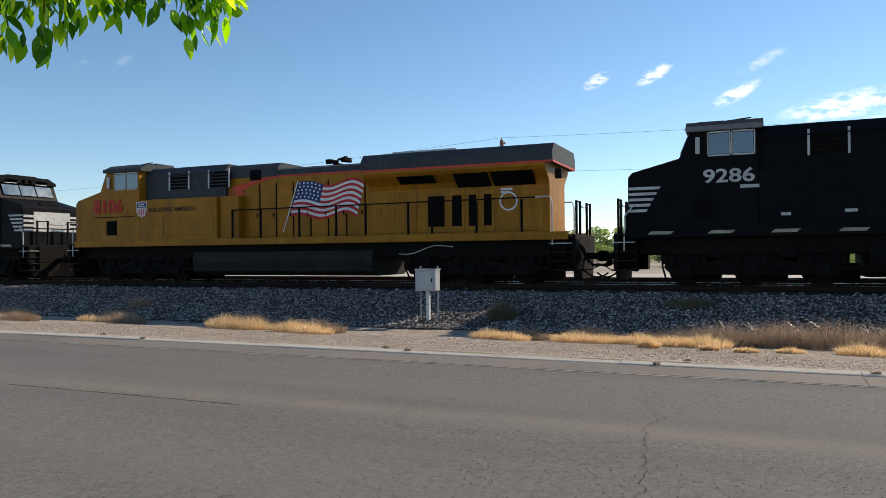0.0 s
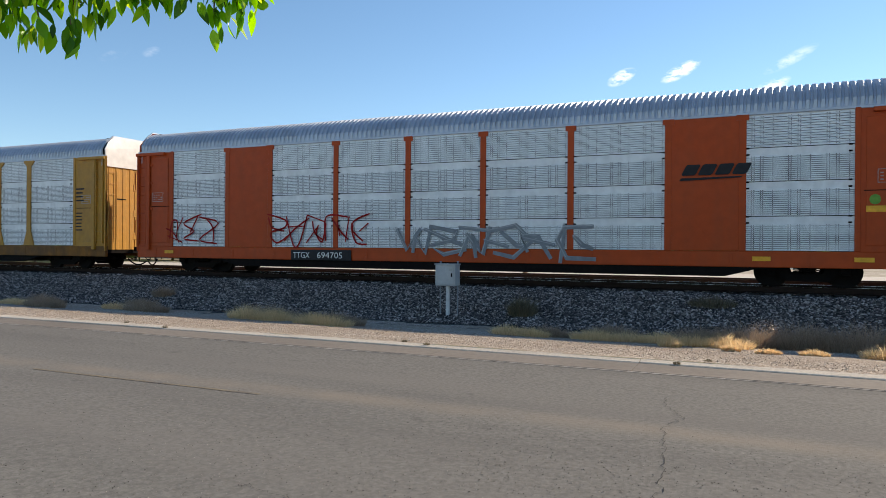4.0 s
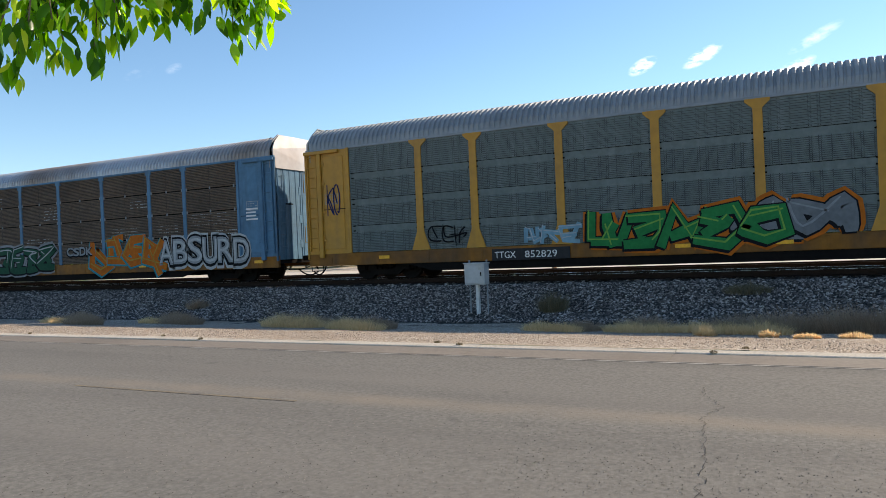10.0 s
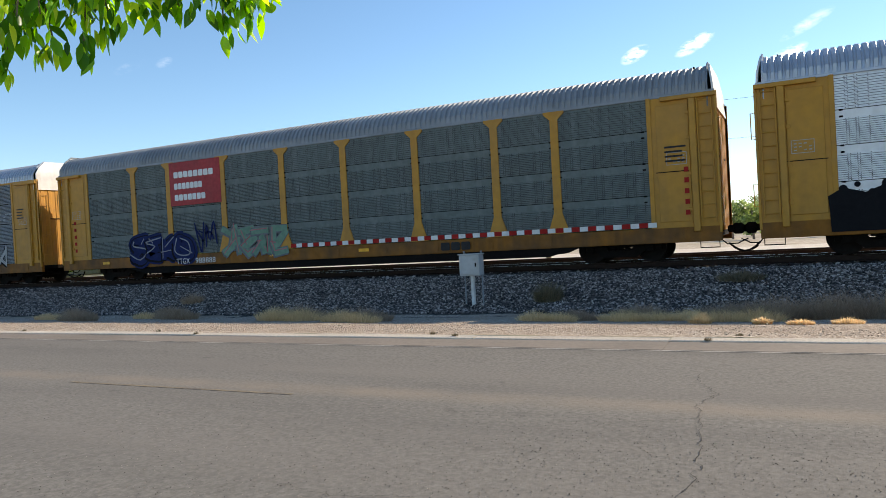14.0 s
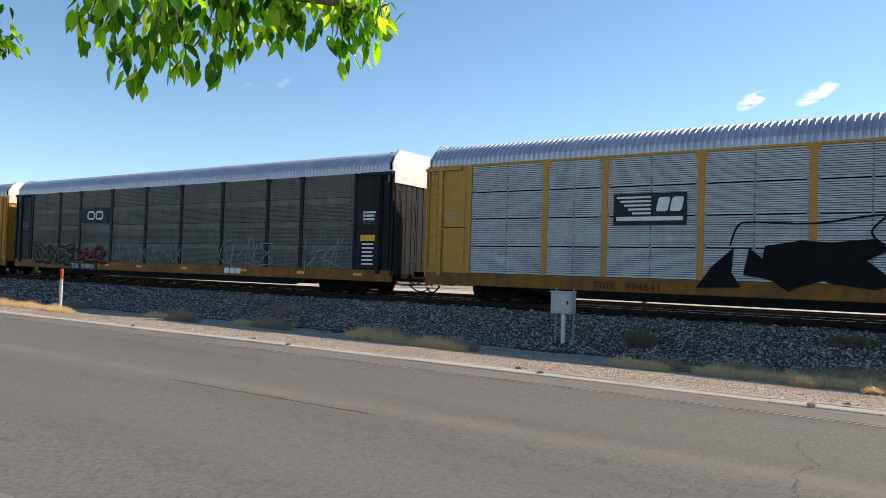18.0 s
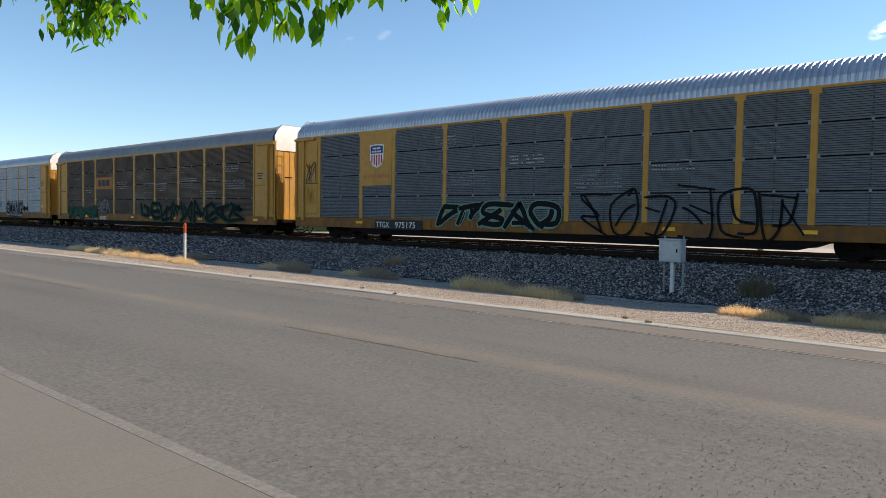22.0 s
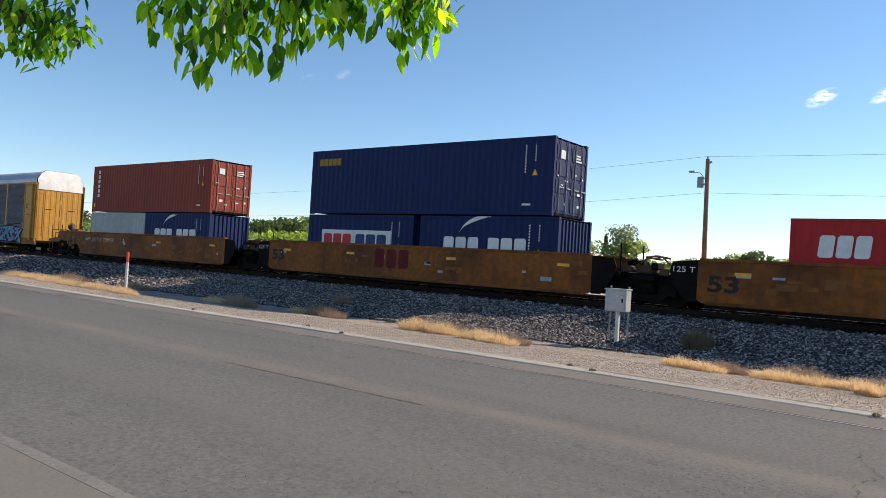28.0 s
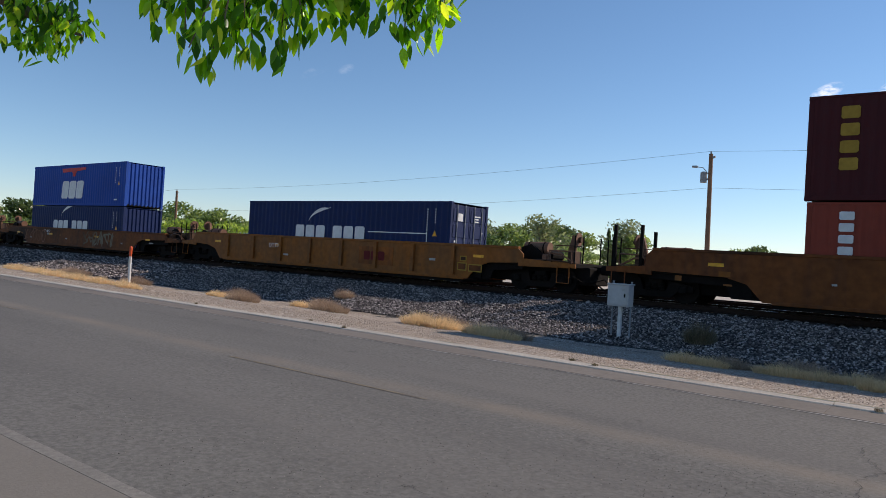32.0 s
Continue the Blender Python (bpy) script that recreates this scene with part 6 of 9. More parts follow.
    for q, pts in enumerate(([(9.5, 0.75), (9.9, 1.35), (10.5, 1.9), (10.45, 1.2), (10.7, 0.8)], [(10.75, 1.15), (10.9, 1.9), (11.3, 1.55), (11.5, 1.25), (11.35, 1.05)], [(11.15, 1.1), (11.3, 1.95), (12.2, 2.1), (12.9, 2.05), (13.1, 1.15), (12.1, 0.85), (11.9, 0.72), (11.5, 1.0)],
                             [(12.8, 1.0), (12.9, 2.05), (13.9, 2.15), (14.2, 1.85), (13.7, 1.6), (14.4, 1.0), (13.9, 0.85)])):
        patch(c, "graffiti_letter", pts, "black", q * 0.3, "solid black graffiti letter")
    stripe(c, "loose_outline", [(10.4, 1.95), (10.6, 2.5), (11.0, 2.6), (12.5, 2.55), (14.2, 2.75), (14.6, 2.3), (14.2, 1.95), (13.8, 2.3), (14.1, 2.7)], 0.025, "black", 2, True)
    stripe(c, "loose_outline", [(14.2, 1.6), (15.6, 1.25), (15.2, 0.75), (14.6, 0.65)], 0.025, "black", 2, True)
    scrawl(c, 15.0, 1.35, 2.0, 0.4, 6, "black", 123, 0.015)
    fat_word(c, "GMANG", 18.1, 0.82, 3.7, 0.95, "black", "white", "black", label="black graffiti word edged in white")
    arrow = Shape().prism([(21.9, 1.25), (22.4, 1.55), (22.4, 1.35), (23.1, 1.45), (23.1, 1.15), (22.4, 1.18), (22.4, 0.98)], -HALF - 0.04, -HALF - 0.034)
    part("painted_arrow", arrow, PAINT["black"], c)
    stamp(c, "TTGX", "974641", 6.4, 0.6, 0.22, INK)
    plate(c, "notice", 25.9, 26.3, 1.35, 1.55, REFLECTOR)
    bars(c, "stencil", 26.0, 3.3, 0.5, 3, 0.13, 0.05, INK)

    # brown ribbed, orange board
    c = rack("car_carrier", 335.66, "yellow-framed car carrier with rusty brown screens and green graffiti", YELLOW, YELLOW_SILL, SHEET_BROWN, ROOF_DULL, "deep", False, length=27.47)
    plate(c, "name_board", 6.85, 9.4, 2.6, 3.4, surface("rusty_orange_board", (0.38, 0.15, 0.04), 0.7))
    block_word(c, "emblem", 7.2, 2.8, 1.8, 0.42, 3, INK, label="black three-letter railway emblem")
    graffiti(c, 13.6, 0.6, 11.0, 1.2, 9, "black", "dark_green", None, None, 131, weight=0.07, label="dark green graffiti letters")
    graffiti(c, 2.0, 0.65, 5.0, 0.9, 5, "dark_green", "black", None, None, 132, weight=0.1)
    scrawl(c, 7.2, 1.0, 1.8, 0.8, 3, "silver", 133, 0.03)
    stamp(c, "TTGX", "160923", 6.2, 0.58, 0.24, WHITE, None)
    bars(c, "stencil", 26.0, 3.1, 0.5, 3, 0.13, 0.05, INK)
    reflectors(c, [5.0, 12.0, 14.5, 17.3, 20.2, 23.2, 25.6])
    daylight_dashes(c, [(12.7, 3.2, 1.2, 3), (13.6, 2.3, 1.2, 5), (16.0, 3.1, 1.4, 3), (18.2, 2.5, 1.8, 5), (20.9, 2.9, 1.4, 4), (23.0, 2.4, 1.8, 4), (5.0, 2.4, 1.0, 2), (12.4, 2.0, 1.5, 3), (15.2, 2.4, 1.3, 4), (17.6, 3.4, 1.5, 3), (20.4, 2.0, 1.6, 3), (22.6, 3.3, 1.6, 3), (10.0, 2.6, 1.4, 4), (3.2, 3.1, 1.3, 3)], 6)

    # dark grey ribbed with shield
    for u, seed in ((364.78, 141), (393.89, 151)):
        c = rack("car_carrier", u, "yellow-framed car carrier, dark grey ribbed screens and striped shield" if seed == 141 else "yellow-framed car carrier with shield board and blue, green graffiti",
                 YELLOW, YELLOW_SILL, GALV_DULL, ROOF, "deep", False, length=27.5)
        plate(c, "name_board", 4.75, 6.6, 2.35 if seed == 141 else 2.25, 4.64, YELLOW, y=-HALF - 0.03, label="yellow board with shield")
        shield(c, 5.28, 3.12, 0.82)
        word(c, "slogan", "BUILDING AMERICA", 4.92, 2.68, 0.14, LOGO_RED, width=1.55)
        if seed == 141:
            stamp(c, "TTGX", "975175", 5.7, 0.58, 0.25, WHITE, INK, 2.6)
            graffiti(c, 9.2, 0.65, 5.6, 1.0, 5, "black", "pale_green", None, None, 142, weight=0.07, lean=0.2, label="black and green spiky graffiti")
            scrawl(c, 15.6, 0.6, 7.0, 1.4, 6, "black", 143, 0.04, "tall black scrawled letters")
            scrawl(c, 0.8, 2.6, 0.8, 0.9, 2, "black", 144, 0.025)
            scrawl(c, 0.85, 1.6, 0.7, 0.8, 2, "mustard", 145, 0.025)
        else:
            graffiti(c, 1.0, 0.55, 5.6, 1.25, 5, "white", "green", "green", "dark_green", 152, weight=0.09, lean=0.1, label="white and green graffiti letters")
            part("painted_disc", Shape().rod((6.6, -HALF - 0.034, 1.15), (6.6, -HALF - 0.038, 1.15), 0.62, 24), PAINT["dark_green"], c)
            graffiti(c, 9.4, 0.55, 6.6, 1.15, 5, "blue", "navy", "sky", None, 153, weight=0.13, label="bright blue block graffiti letters")
            graffiti(c, 16.1, 0.6, 6.6, 1.15, 6, "silver", "black", "lime", "maroon", 154, weight=0.09, label="silver graffiti letters edged in red")
            scrawl(c, 24.0, 0.7, 2.0, 0.9, 3, "silver", 155, 0.025)
            stamp(c, "TTGX", "992881", 6.1, 0.56, 0.22, WHITE, None)
            scrawl(c, 0.9, 3.0, 0.7, 0.9, 1, "black", 156, 0.04)
        bars(c, "stencil", 26.0, 3.1, 0.5, 4, 0.13, 0.05, INK)
        bars(c, "stencil", 25.95, 2.2, 0.6, 6, 0.1, 0.05, INK, seed=9)
        reflectors(c, [4.4, 14.0, 18.6, 22.6])
        daylight_dashes(c, [(9.0, 3.9, 1.0, 3), (9.9, 2.3, 1.6, 4), (12.7, 3.0, 1.4, 3), (15.4, 2.1, 1.8, 5), (18.2, 2.6, 1.5, 3), (21.0, 3.1, 1.0, 2)], seed)

    # last of the carriers: blue letters on a red ground
    c = rack("car_carrier", 422.37, "yellow-framed car carrier with grey screens and blue letter graffiti", YELLOW, YELLOW_SILL, GALV_DULL, ROOF, "deep", False, length=27.85)
    plate(c, "name_board", 6.8, 9.45, 2.55, 3.45, YELLOW)
    block_word(c, "emblem", 7.4, 2.8, 1.6, 0.54, 2, INK, gap=0.1, ring=0.11, label="black two-letter railway emblem")
    head = Shape().prism([(2.6, 1.65), (2.75, 1.45), (2.95, 1.3), (3.15, 1.3), (3.35, 1.45), (3.5, 1.65), (3.5, 1.9), (3.35, 2.1), (3.05, 2.2), (2.75, 2.1), (2.6, 1.9)], -HALF - 0.046, -HALF - 0.04)
    part("painted_head", head, PAINT["teal"], c, "painted teal mask with dark eyes")
    eyes = Shape()
    for x, k in ((2.82, 1), (3.28, -1)):
        eyes.prism([(x - 0.14 * k, 1.85), (x + 0.1 * k, 1.72), (x + 0.12 * k, 1.82), (x - 0.06 * k, 1.95)], -HALF - 0.052, -HALF - 0.048)
    part("painted_eyes", eyes, PAINT["black"], c)
    graffiti(c, 1.9, 0.55, 2.6, 0.8, 2, "teal", "black", "sky", "navy", 161, weight=0.16)
    plate(c, "painted_note", 3.75, 4.55, 1.35, 1.85, PAINT["white"])
    graffiti(c, 5.6, 0.55, 8.0, 1.25, 6, "pale_blue", "navy", "teal", "maroon", 162, weight=0.09, label="teal graffiti letters on a red ground")
    graffiti(c, 13.9, 0.55, 6.0, 1.25, 4, "pale_blue", "navy", "teal", "maroon", 163, weight=0.1, label="teal graffiti letters on a red ground")
    graffiti(c, 20.2, 0.55, 5.6, 1.25, 5, "pale_blue", "navy", "teal", "maroon", 164, weight=0.09, label="teal graffiti letters on a red ground")
    stamp(c, "CNA", "712540", 5.6, 0.56, 0.26, WHITE, None)
    bars(c, "stencil", 26.3, 3.2, 0.5, 3, 0.13, 0.05, INK)
    reflectors(c, [5.0, 9.8, 13.6, 17.8, 21.8, 25.4])


cars()


# ---- locomotives ----
LOCO_YELLOW = surface("locomotive_yellow", (0.37, 0.155, 0.007), 0.5, spec=0.18, grain=(4, 0.06), blotch=(0.5, 0.3), blotch_col=(0.2, 0.08, 0.01), streak=0.4, streak_col=(0.1, 0.05, 0.015))
LOCO_GREY = surface("locomotive_grey", (0.05, 0.054, 0.058), 0.6, spec=0.15, blotch=(0.6, 0.2))
LOCO_BLACK = surface("locomotive_black", (0.0045, 0.0045, 0.006), 0.5, spec=0.06, grain=(4, 0.08), blotch=(0.6, 0.2), blotch_col=(0.012, 0.0115, 0.011))
LOCO_RED = surface("locomotive_red_line", (0.6, 0.06, 0.03), 0.5)
NOSE_PALE = surface("pale_nose_paint", (0.55, 0.55, 0.53), 0.45, streak=0.3, streak_col=(0.25, 0.23, 0.2))
TANK = surface("grimy_fuel_tank", (0.032, 0.03, 0.026), 0.8, spec=0.1, blotch=(0.8, 0.3), streak=0.4, streak_col=(0.02, 0.018, 0.015))
STEP_STEEL = surface("step_steel", (0.03, 0.028, 0.026), 0.8, spec=0.1)
# sunlight on the black cab roof's edge, given as a paler colour
EAVE_SUNLIT = surface("sunlit_eave", (0.2, 0.2, 0.2), 0.6, streak=0.2)
DULL_PALE = surface("dull_white_lettering", (0.33, 0.33, 0.32), 0.7, blotch=(2, 0.3))
EDGE_PALE = surface("dusty_reflector_stripe", (0.42, 0.37, 0.27), 0.6, blotch=(2, 0.3))
NUMBER_RED = surface("bright_red_number", (0.5, 0.02, 0.012), 0.5, blotch=(2, 0.1))
GRILLE = surface("dark_grille", (0.006, 0.006, 0.006), 0.8, spec=0.05)


def waving_flag(car, x0, x1, z0, z1, y):
    """A painted flag that waves: seven red and six white stripes and a blue field with star dots."""
    def wave(t):
        return 0.12 * math.sin(t * 9.0 + 0.6) * (0.35 + t) - 0.08 * t

    n = 30
    for k in range(13):
        s = Shape()
        pts = []
        for i in range(n + 1):
            t = i / n
            a = z0 + (z1 - z0) * (1 - k / 13) + wave(t)
            b = z0 + (z1 - z0) * (1 - (k + 1) / 13) + wave(t)
            pts.append(((x0 + (x1 - x0) * t + 0.28 * (a - z1), a), (x0 + (x1 - x0) * t + 0.28 * (b - z1), b)))
        start = 12 if k < 7 else 0
        for i in range(start, n):
            (a, b), (c, d) = pts[i], pts[i + 1]
            s.add([(a[0], y, a[1]), (c[0], y, c[1]), (d[0], y, d[1]), (b[0], y, b[1])], [(0, 1, 2, 3)])
        part("flag_stripe", s, LOGO_RED if k % 2 == 0 else WHITE, car)
    s = Shape()
    stars = Shape()
    for i in range(12):
        t, t2 = i / n, (i + 1) / n
        a, c = z1 + wave(t), z1 + wave(t2)
        b, d = z1 - (z1 - z0) * 7 / 13 + wave(t), z1 - (z1 - z0) * 7 / 13 + wave(t2)
        q = lambda tt, zz: x0 + (x1 - x0) * tt + 0.28 * (zz - z1)
        s.add([(q(t, a), y, a), (q(t2, c), y, c), (q(t2, d), y, d), (q(t, b), y, b)], [(0, 1, 2, 3)])
    for i in range(6):
        for k in range(5):
            t = (i + 0.5 + 0.25 * (k % 2)) * 0.062
            z = z1 - (z1 - z0) * (0.06 + 0.1 * k) + wave(t)
            x = x0 + (x1 - x0) * t + 0.28 * (z - z1)
            stars.rod((x, y - 0.002, z), (x, y - 0.005, z), 0.038, 6)
    part("flag_field", s, LOGO_NAVY, car)
    tagged(part("flag_stars", stars, WHITE, car), kind="stuff")
    part("flag_pole", Shape().prism([(x0 - 0.02, z1 + 0.06), (x0 + 0.02, z1 + 0.06), (x0 - 0.62, z0 - 0.55), (x0 - 0.66, z0 - 0.55)], y - 0.003, y), WHITE, car)


def loco(name, u, label, body, roof, dress, turn=0, number="", posts=(7.94, 9.19, 10.82, 12.31, 13.45, 15.03, 15.88, 17.4, 18.87)):
    v = on_track(thing(name, label, "locomotive", group="locomotives of the train"), u, 0.0, turn)
    W = 1.5
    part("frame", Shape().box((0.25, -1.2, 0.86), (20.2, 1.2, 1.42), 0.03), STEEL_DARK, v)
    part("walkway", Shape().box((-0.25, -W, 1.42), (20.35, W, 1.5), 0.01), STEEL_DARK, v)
    for sy in (-1, 1):
        part("edge_beam", Shape().box((0.0, sy * (W - 0.06), 1.36), (20.3, sy * (W + 0.012), 1.6), 0.01), body, v)
        if dress == "black":
            for i in range(13):
                x = 0.55 + i * 1.6
                part("edge_stripe", Shape().prism([(x, 1.45), (x + 0.62, 1.45), (x + 0.72, 1.54), (x + 0.1, 1.54)], sy * (W + 0.014), sy * (W + 0.02)), EDGE_PALE, v)
    tank = Shape().prism([(-1.38, 1.1), (-1.46, 0.75), (-1.36, 0.4), (-1.0, 0.24), (1.0, 0.24), (1.36, 0.4), (1.46, 0.75), (1.38, 1.1)], 6.05, 13.65, "x")
    part("fuel_tank", tank, TANK if dress == "yellow" else STEEL_DARK, v)
    bogie(v, 3.25, 1.75, 3)
    bogie(v, 17.05, 1.75, 3)
    # nose and cab
    part("nose", Shape().prism([(0.0, 1.5), (0.0, 3.1), (0.12, 3.24), (1.42, 3.58), (1.42, 1.5)], -1.4, 1.4), body, v)
    part("nose_roof_line", Shape().box((0.1, -0.5, 3.2), (0.24, 0.5, 3.36), 0.03), body, v)
    cab = Shape().prism([(1.42, 1.5), (1.42, 3.58), (1.74, 4.34), (3.45, 4.34), (3.45, 1.5)], -1.45, 1.45)
    part("cab", cab, body, v)
    cr = Shape().prism([(-1.52, 4.3), (-1.46, 4.42), (-1.1, 4.6), (1.1, 4.6), (1.46, 4.42), (1.52, 4.3)], 1.6, 3.6, "x")
    part("cab_roof", cr, roof, v)
    part("cab_roof_unit", Shape().box((1.85, -0.7, 4.58), (2.6, 0.7, 4.68), 0.03), roof, v)
    part("antenna_stand", Shape().box((2.8, -0.5, 4.58), (3.4, 0.5, 4.7), 0.03), roof, v)
    for sy in (-1, 1):
        y = sy * 1.45
        for a, b in ((2.2, 2.74), (2.82, 3.36)):
            w = part("cab_window", Shape().box((a, y - sy * 0.02, 3.62), (b, y + sy * 0.015, 4.22), 0.02), GLASS_DARK, v, "tinted side window")
            fr = Shape()
            for p, q in (((a - 0.03, 3.58), (b + 0.03, 3.62)), ((a - 0.03, 4.22), (b + 0.03, 4.26)), ((a - 0.03, 3.58), (a, 4.26)), ((b, 3.58), (b + 0.03, 4.26))):
                fr.box((p[0], y, p[1]), (q[0], y + sy * 0.035, q[1]))
            part("window_frame", fr, NOSE_PALE, w)
        part("mirror", Shape().box((1.86, y + sy * 0.05, 3.66), (1.98, y + sy * 0.12, 4.12), 0.01), NOSE_PALE, v)
        # on black engines the strip is coloured pale, as if the sun caught it
        part("eave_strip", Shape().box((1.62, y + sy * 0.02, 4.28), (3.58, y + sy * 0.085, 4.43), 0.02), EAVE_SUNLIT if dress == "black" else roof, v)
        part("battery_grille", Shape().box((1.72, y, 1.82), (2.28, y + sy * 0.012, 2.38), 0.01), GRILLE, v)
        part("cab_line", Shape().box((1.0, y, 2.52), (3.2, y + sy * 0.01, 2.55)), STEEL_DARK, v)
    for a, b in ((-1.2, -0.42), (-0.36, 0.36), (0.42, 1.2)):
        s = Shape()
        k = 0.32 / 0.76
        s.add([(1.40 + 0.16 * k, a, 3.74), (1.40 + 0.16 * k, b, 3.74), (1.40 + 0.62 * k, b, 4.2), (1.40 + 0.62 * k, a, 4.2),
               (1.36 + 0.16 * k, a, 3.74), (1.36 + 0.16 * k, b, 3.74), (1.36 + 0.62 * k, b, 4.2), (1.36 + 0.62 * k, a, 4.2)], [(4, 5, 6, 7), (0, 3, 2, 1), (0, 1, 5, 4), (2, 3, 7, 6), (1, 2, 6, 5), (0, 4, 7, 3)])
        part("windscreen", s, GLASS_DARK, v)
    part("headlight_box", Shape().box((1.62, -0.35, 4.28), (1.78, 0.35, 4.5), 0.03), body, v)
    for a in (-0.16, 0.16):
        part("headlight", Shape().rod((1.62, a, 4.39), (1.6, a, 4.39), 0.09, 12), WHITE, v)
    for a in (-1.05, 0.45):
        part("number_board", Shape().box((1.6, a, 4.27), (1.66, a + 0.6, 4.45), 0.01), WHITE, v)
    # low wide body behind the cab, then the hood
    for sy in (-1, 1):
        part("equipment_cabinet", Shape().box((3.45, sy * 0.9, 1.5), (7.2, sy * 1.44, 3.16), 0.02), body, v)
        part("cabinet_step", Shape().box((7.2, sy * 0.9, 1.5), (8.1, sy * 1.3, 3.16), 0.02), body, v)
        for a in (3.55, 4.75, 5.95):
            part("cabinet_door", Shape().box((a, sy * 1.44, 1.75), (a + 1.1, sy * 1.455, 2.5), 0.01), body, v)
        part("cabinet_rail", Shape().rod((3.6, sy * 1.4, 4.02), (7.0, sy * 1.4, 4.05), 0.018, 5), roof, v)
    part("blower_housing", Shape().prism([(-1.12, 3.1), (-1.12, 4.15), (-0.9, 4.4), (0.9, 4.4), (1.12, 4.15), (1.12, 3.1)], 3.45, 7.35, "x"), roof, v)
    for sy in (-1, 1):
        for a in (4.7, 6.6):
            g = part("intake_grille", Shape().box((a, sy * 1.12, 3.55), (a + 0.95, sy * 1.15, 4.12), 0.01), GRILLE, v)
            for i in range(4):
                part("louvre", Shape().box((a + 0.05, sy * 1.15, 3.62 + i * 0.125), (a + 0.9, sy * 1.165, 3.66 + i * 0.125)), LOCO_GREY if dress == "yellow" else STEEL_DARK, g)
            for x in (a, a + 0.95):
                part("grille_bar", Shape().box((x - 0.03, sy * 1.15, 3.5), (x + 0.03, sy * 1.18, 4.2)), NOSE_PALE, v)
    part("hood", Shape().box((7.2, -0.95, 1.5), (13.35, 0.95, 3.86), 0.02), body, v)
    part("hood_roof", Shape().prism([(-0.96, 3.84), (-0.9, 4.06), (-0.7, 4.14), (0.7, 4.14), (0.9, 4.06), (0.96, 3.84)], 9.55, 13.4, "x"), roof, v)
    part("hood_roof", Shape().prism([(-0.98, 3.84), (-0.95, 4.2), (-0.75, 4.34), (0.75, 4.34), (0.95, 4.2), (0.98, 3.84)], 7.3, 9.6, "x"), roof, v)
    part("engine_hatch", Shape().box((8.35, -0.985, 3.72), (8.85, -0.955, 4.1), 0.01), GRILLE, v)
    x = 7.35
    i = 0
    while x < 13.2:
        for sy in (-1, 1):
            part("hood_door", Shape().box((x, sy * 0.95, 1.62), (x + 0.66, sy * 0.968, 3.55), 0.008), body, v)
            if sy < 0:
                part("door_latch", Shape().box((x + 0.56, -0.968, 2.35), (x + 0.61, -0.99, 2.5), 0.006), STEEL_DARK, v)
            part("door_gap", Shape().box((x + 0.672, sy * 0.955, 1.62), (x + 0.718, sy * 0.962, 3.6)), GRILLE, v)
        x += 0.73
    r0 = 13.35 if dress == "yellow" else 15.7
    if dress == "black":
        part("hood", Shape().box((13.35, -0.96, 1.5), (15.7, 0.96, 4.2), 0.02), body, v)
    rad = Shape().prism([(-0.97, 1.5), (-0.97, 3.1), (-1.06, 3.26), (-1.42, 3.52), (-1.5, 3.62), (-1.5, 4.05), (-1.3, 4.28), (1.3, 4.28), (1.5, 4.05), (1.5, 3.62), (1.42, 3.52), (1.06, 3.26), (0.97, 3.1), (0.97, 1.5)], r0, 19.62, "x")
    part("radiator_hood", rad, body, v)
    part("radiator_wing", Shape().prism([(-1.51, 3.74), (-1.51, 4.06), (-1.31, 4.29), (1.31, 4.29), (1.51, 4.06), (1.51, 3.74)], r0 - 0.05, 19.86 if dress == "yellow" else 19.75, "x"), roof, v)
    part("radiator_cap", Shape().box((14.3, -1.15, 4.28), (16.6, 1.15, 4.37), 0.02), NOSE_PALE if dress == "yellow" else roof, v)
    for sy in (-1, 1):
        for a, b in ((14.6, 15.9), (16.6, 17.75), (17.85, 19.2))[0 if dress == "yellow" else 1:]:
            s = Shape()
            ya, yb = sy * 0.985, sy * 1.43
            za, zb = (3.12, 3.5) if a > 15 else (3.3, 3.5)
            ya = ya if a > 15 else sy * 1.13
            s.add([(a, ya, za), (b, ya, za), (b, yb, zb), (a, yb, zb), (a, ya, za - 0.03), (b, ya, za - 0.03), (b, yb + sy * 0.02, zb - 0.03), (a, yb + sy * 0.02, zb - 0.03)],
                  [(4, 5, 6, 7), (0, 3, 2, 1), (0, 1, 5, 4), (2, 3, 7, 6), (1, 2, 6, 5), (0, 4, 7, 3)])
            part("radiator_screen", s, GRILLE, v)
        for a, w, dark in ((15.45, 0.75, 1), (16.3, 0.5, 1), (16.88, 0.42, 1), (17.4, 0.42, 1), (17.95, 0.7, 0), (18.72, 0.7, 0), (13.6, 0.7, 0), (14.4, 0.7, 0))[:None if dress == "yellow" else 6]:
            d = part("hood_door", Shape().box((a, sy * 0.97, 1.66), (a + w, sy * 0.99, 3.02), 0.01), body, v)
            if dark:
                part("door_screen", Shape().box((a + 0.08, sy * 0.99, 1.85), (a + w - 0.08, sy * 0.997, 2.85), 0.004), GRILLE, d)
    if dress == "yellow":
        for sy in (-1, 1):
            part("red_line", Shape().box((13.36, sy * 1.505, 3.70), (19.84, sy * 1.516, 3.76)), LOCO_RED, v)
            part("red_line", Shape().box((9.6, sy * 0.962, 3.80), (13.34, sy * 0.972, 3.86)), LOCO_RED, v)
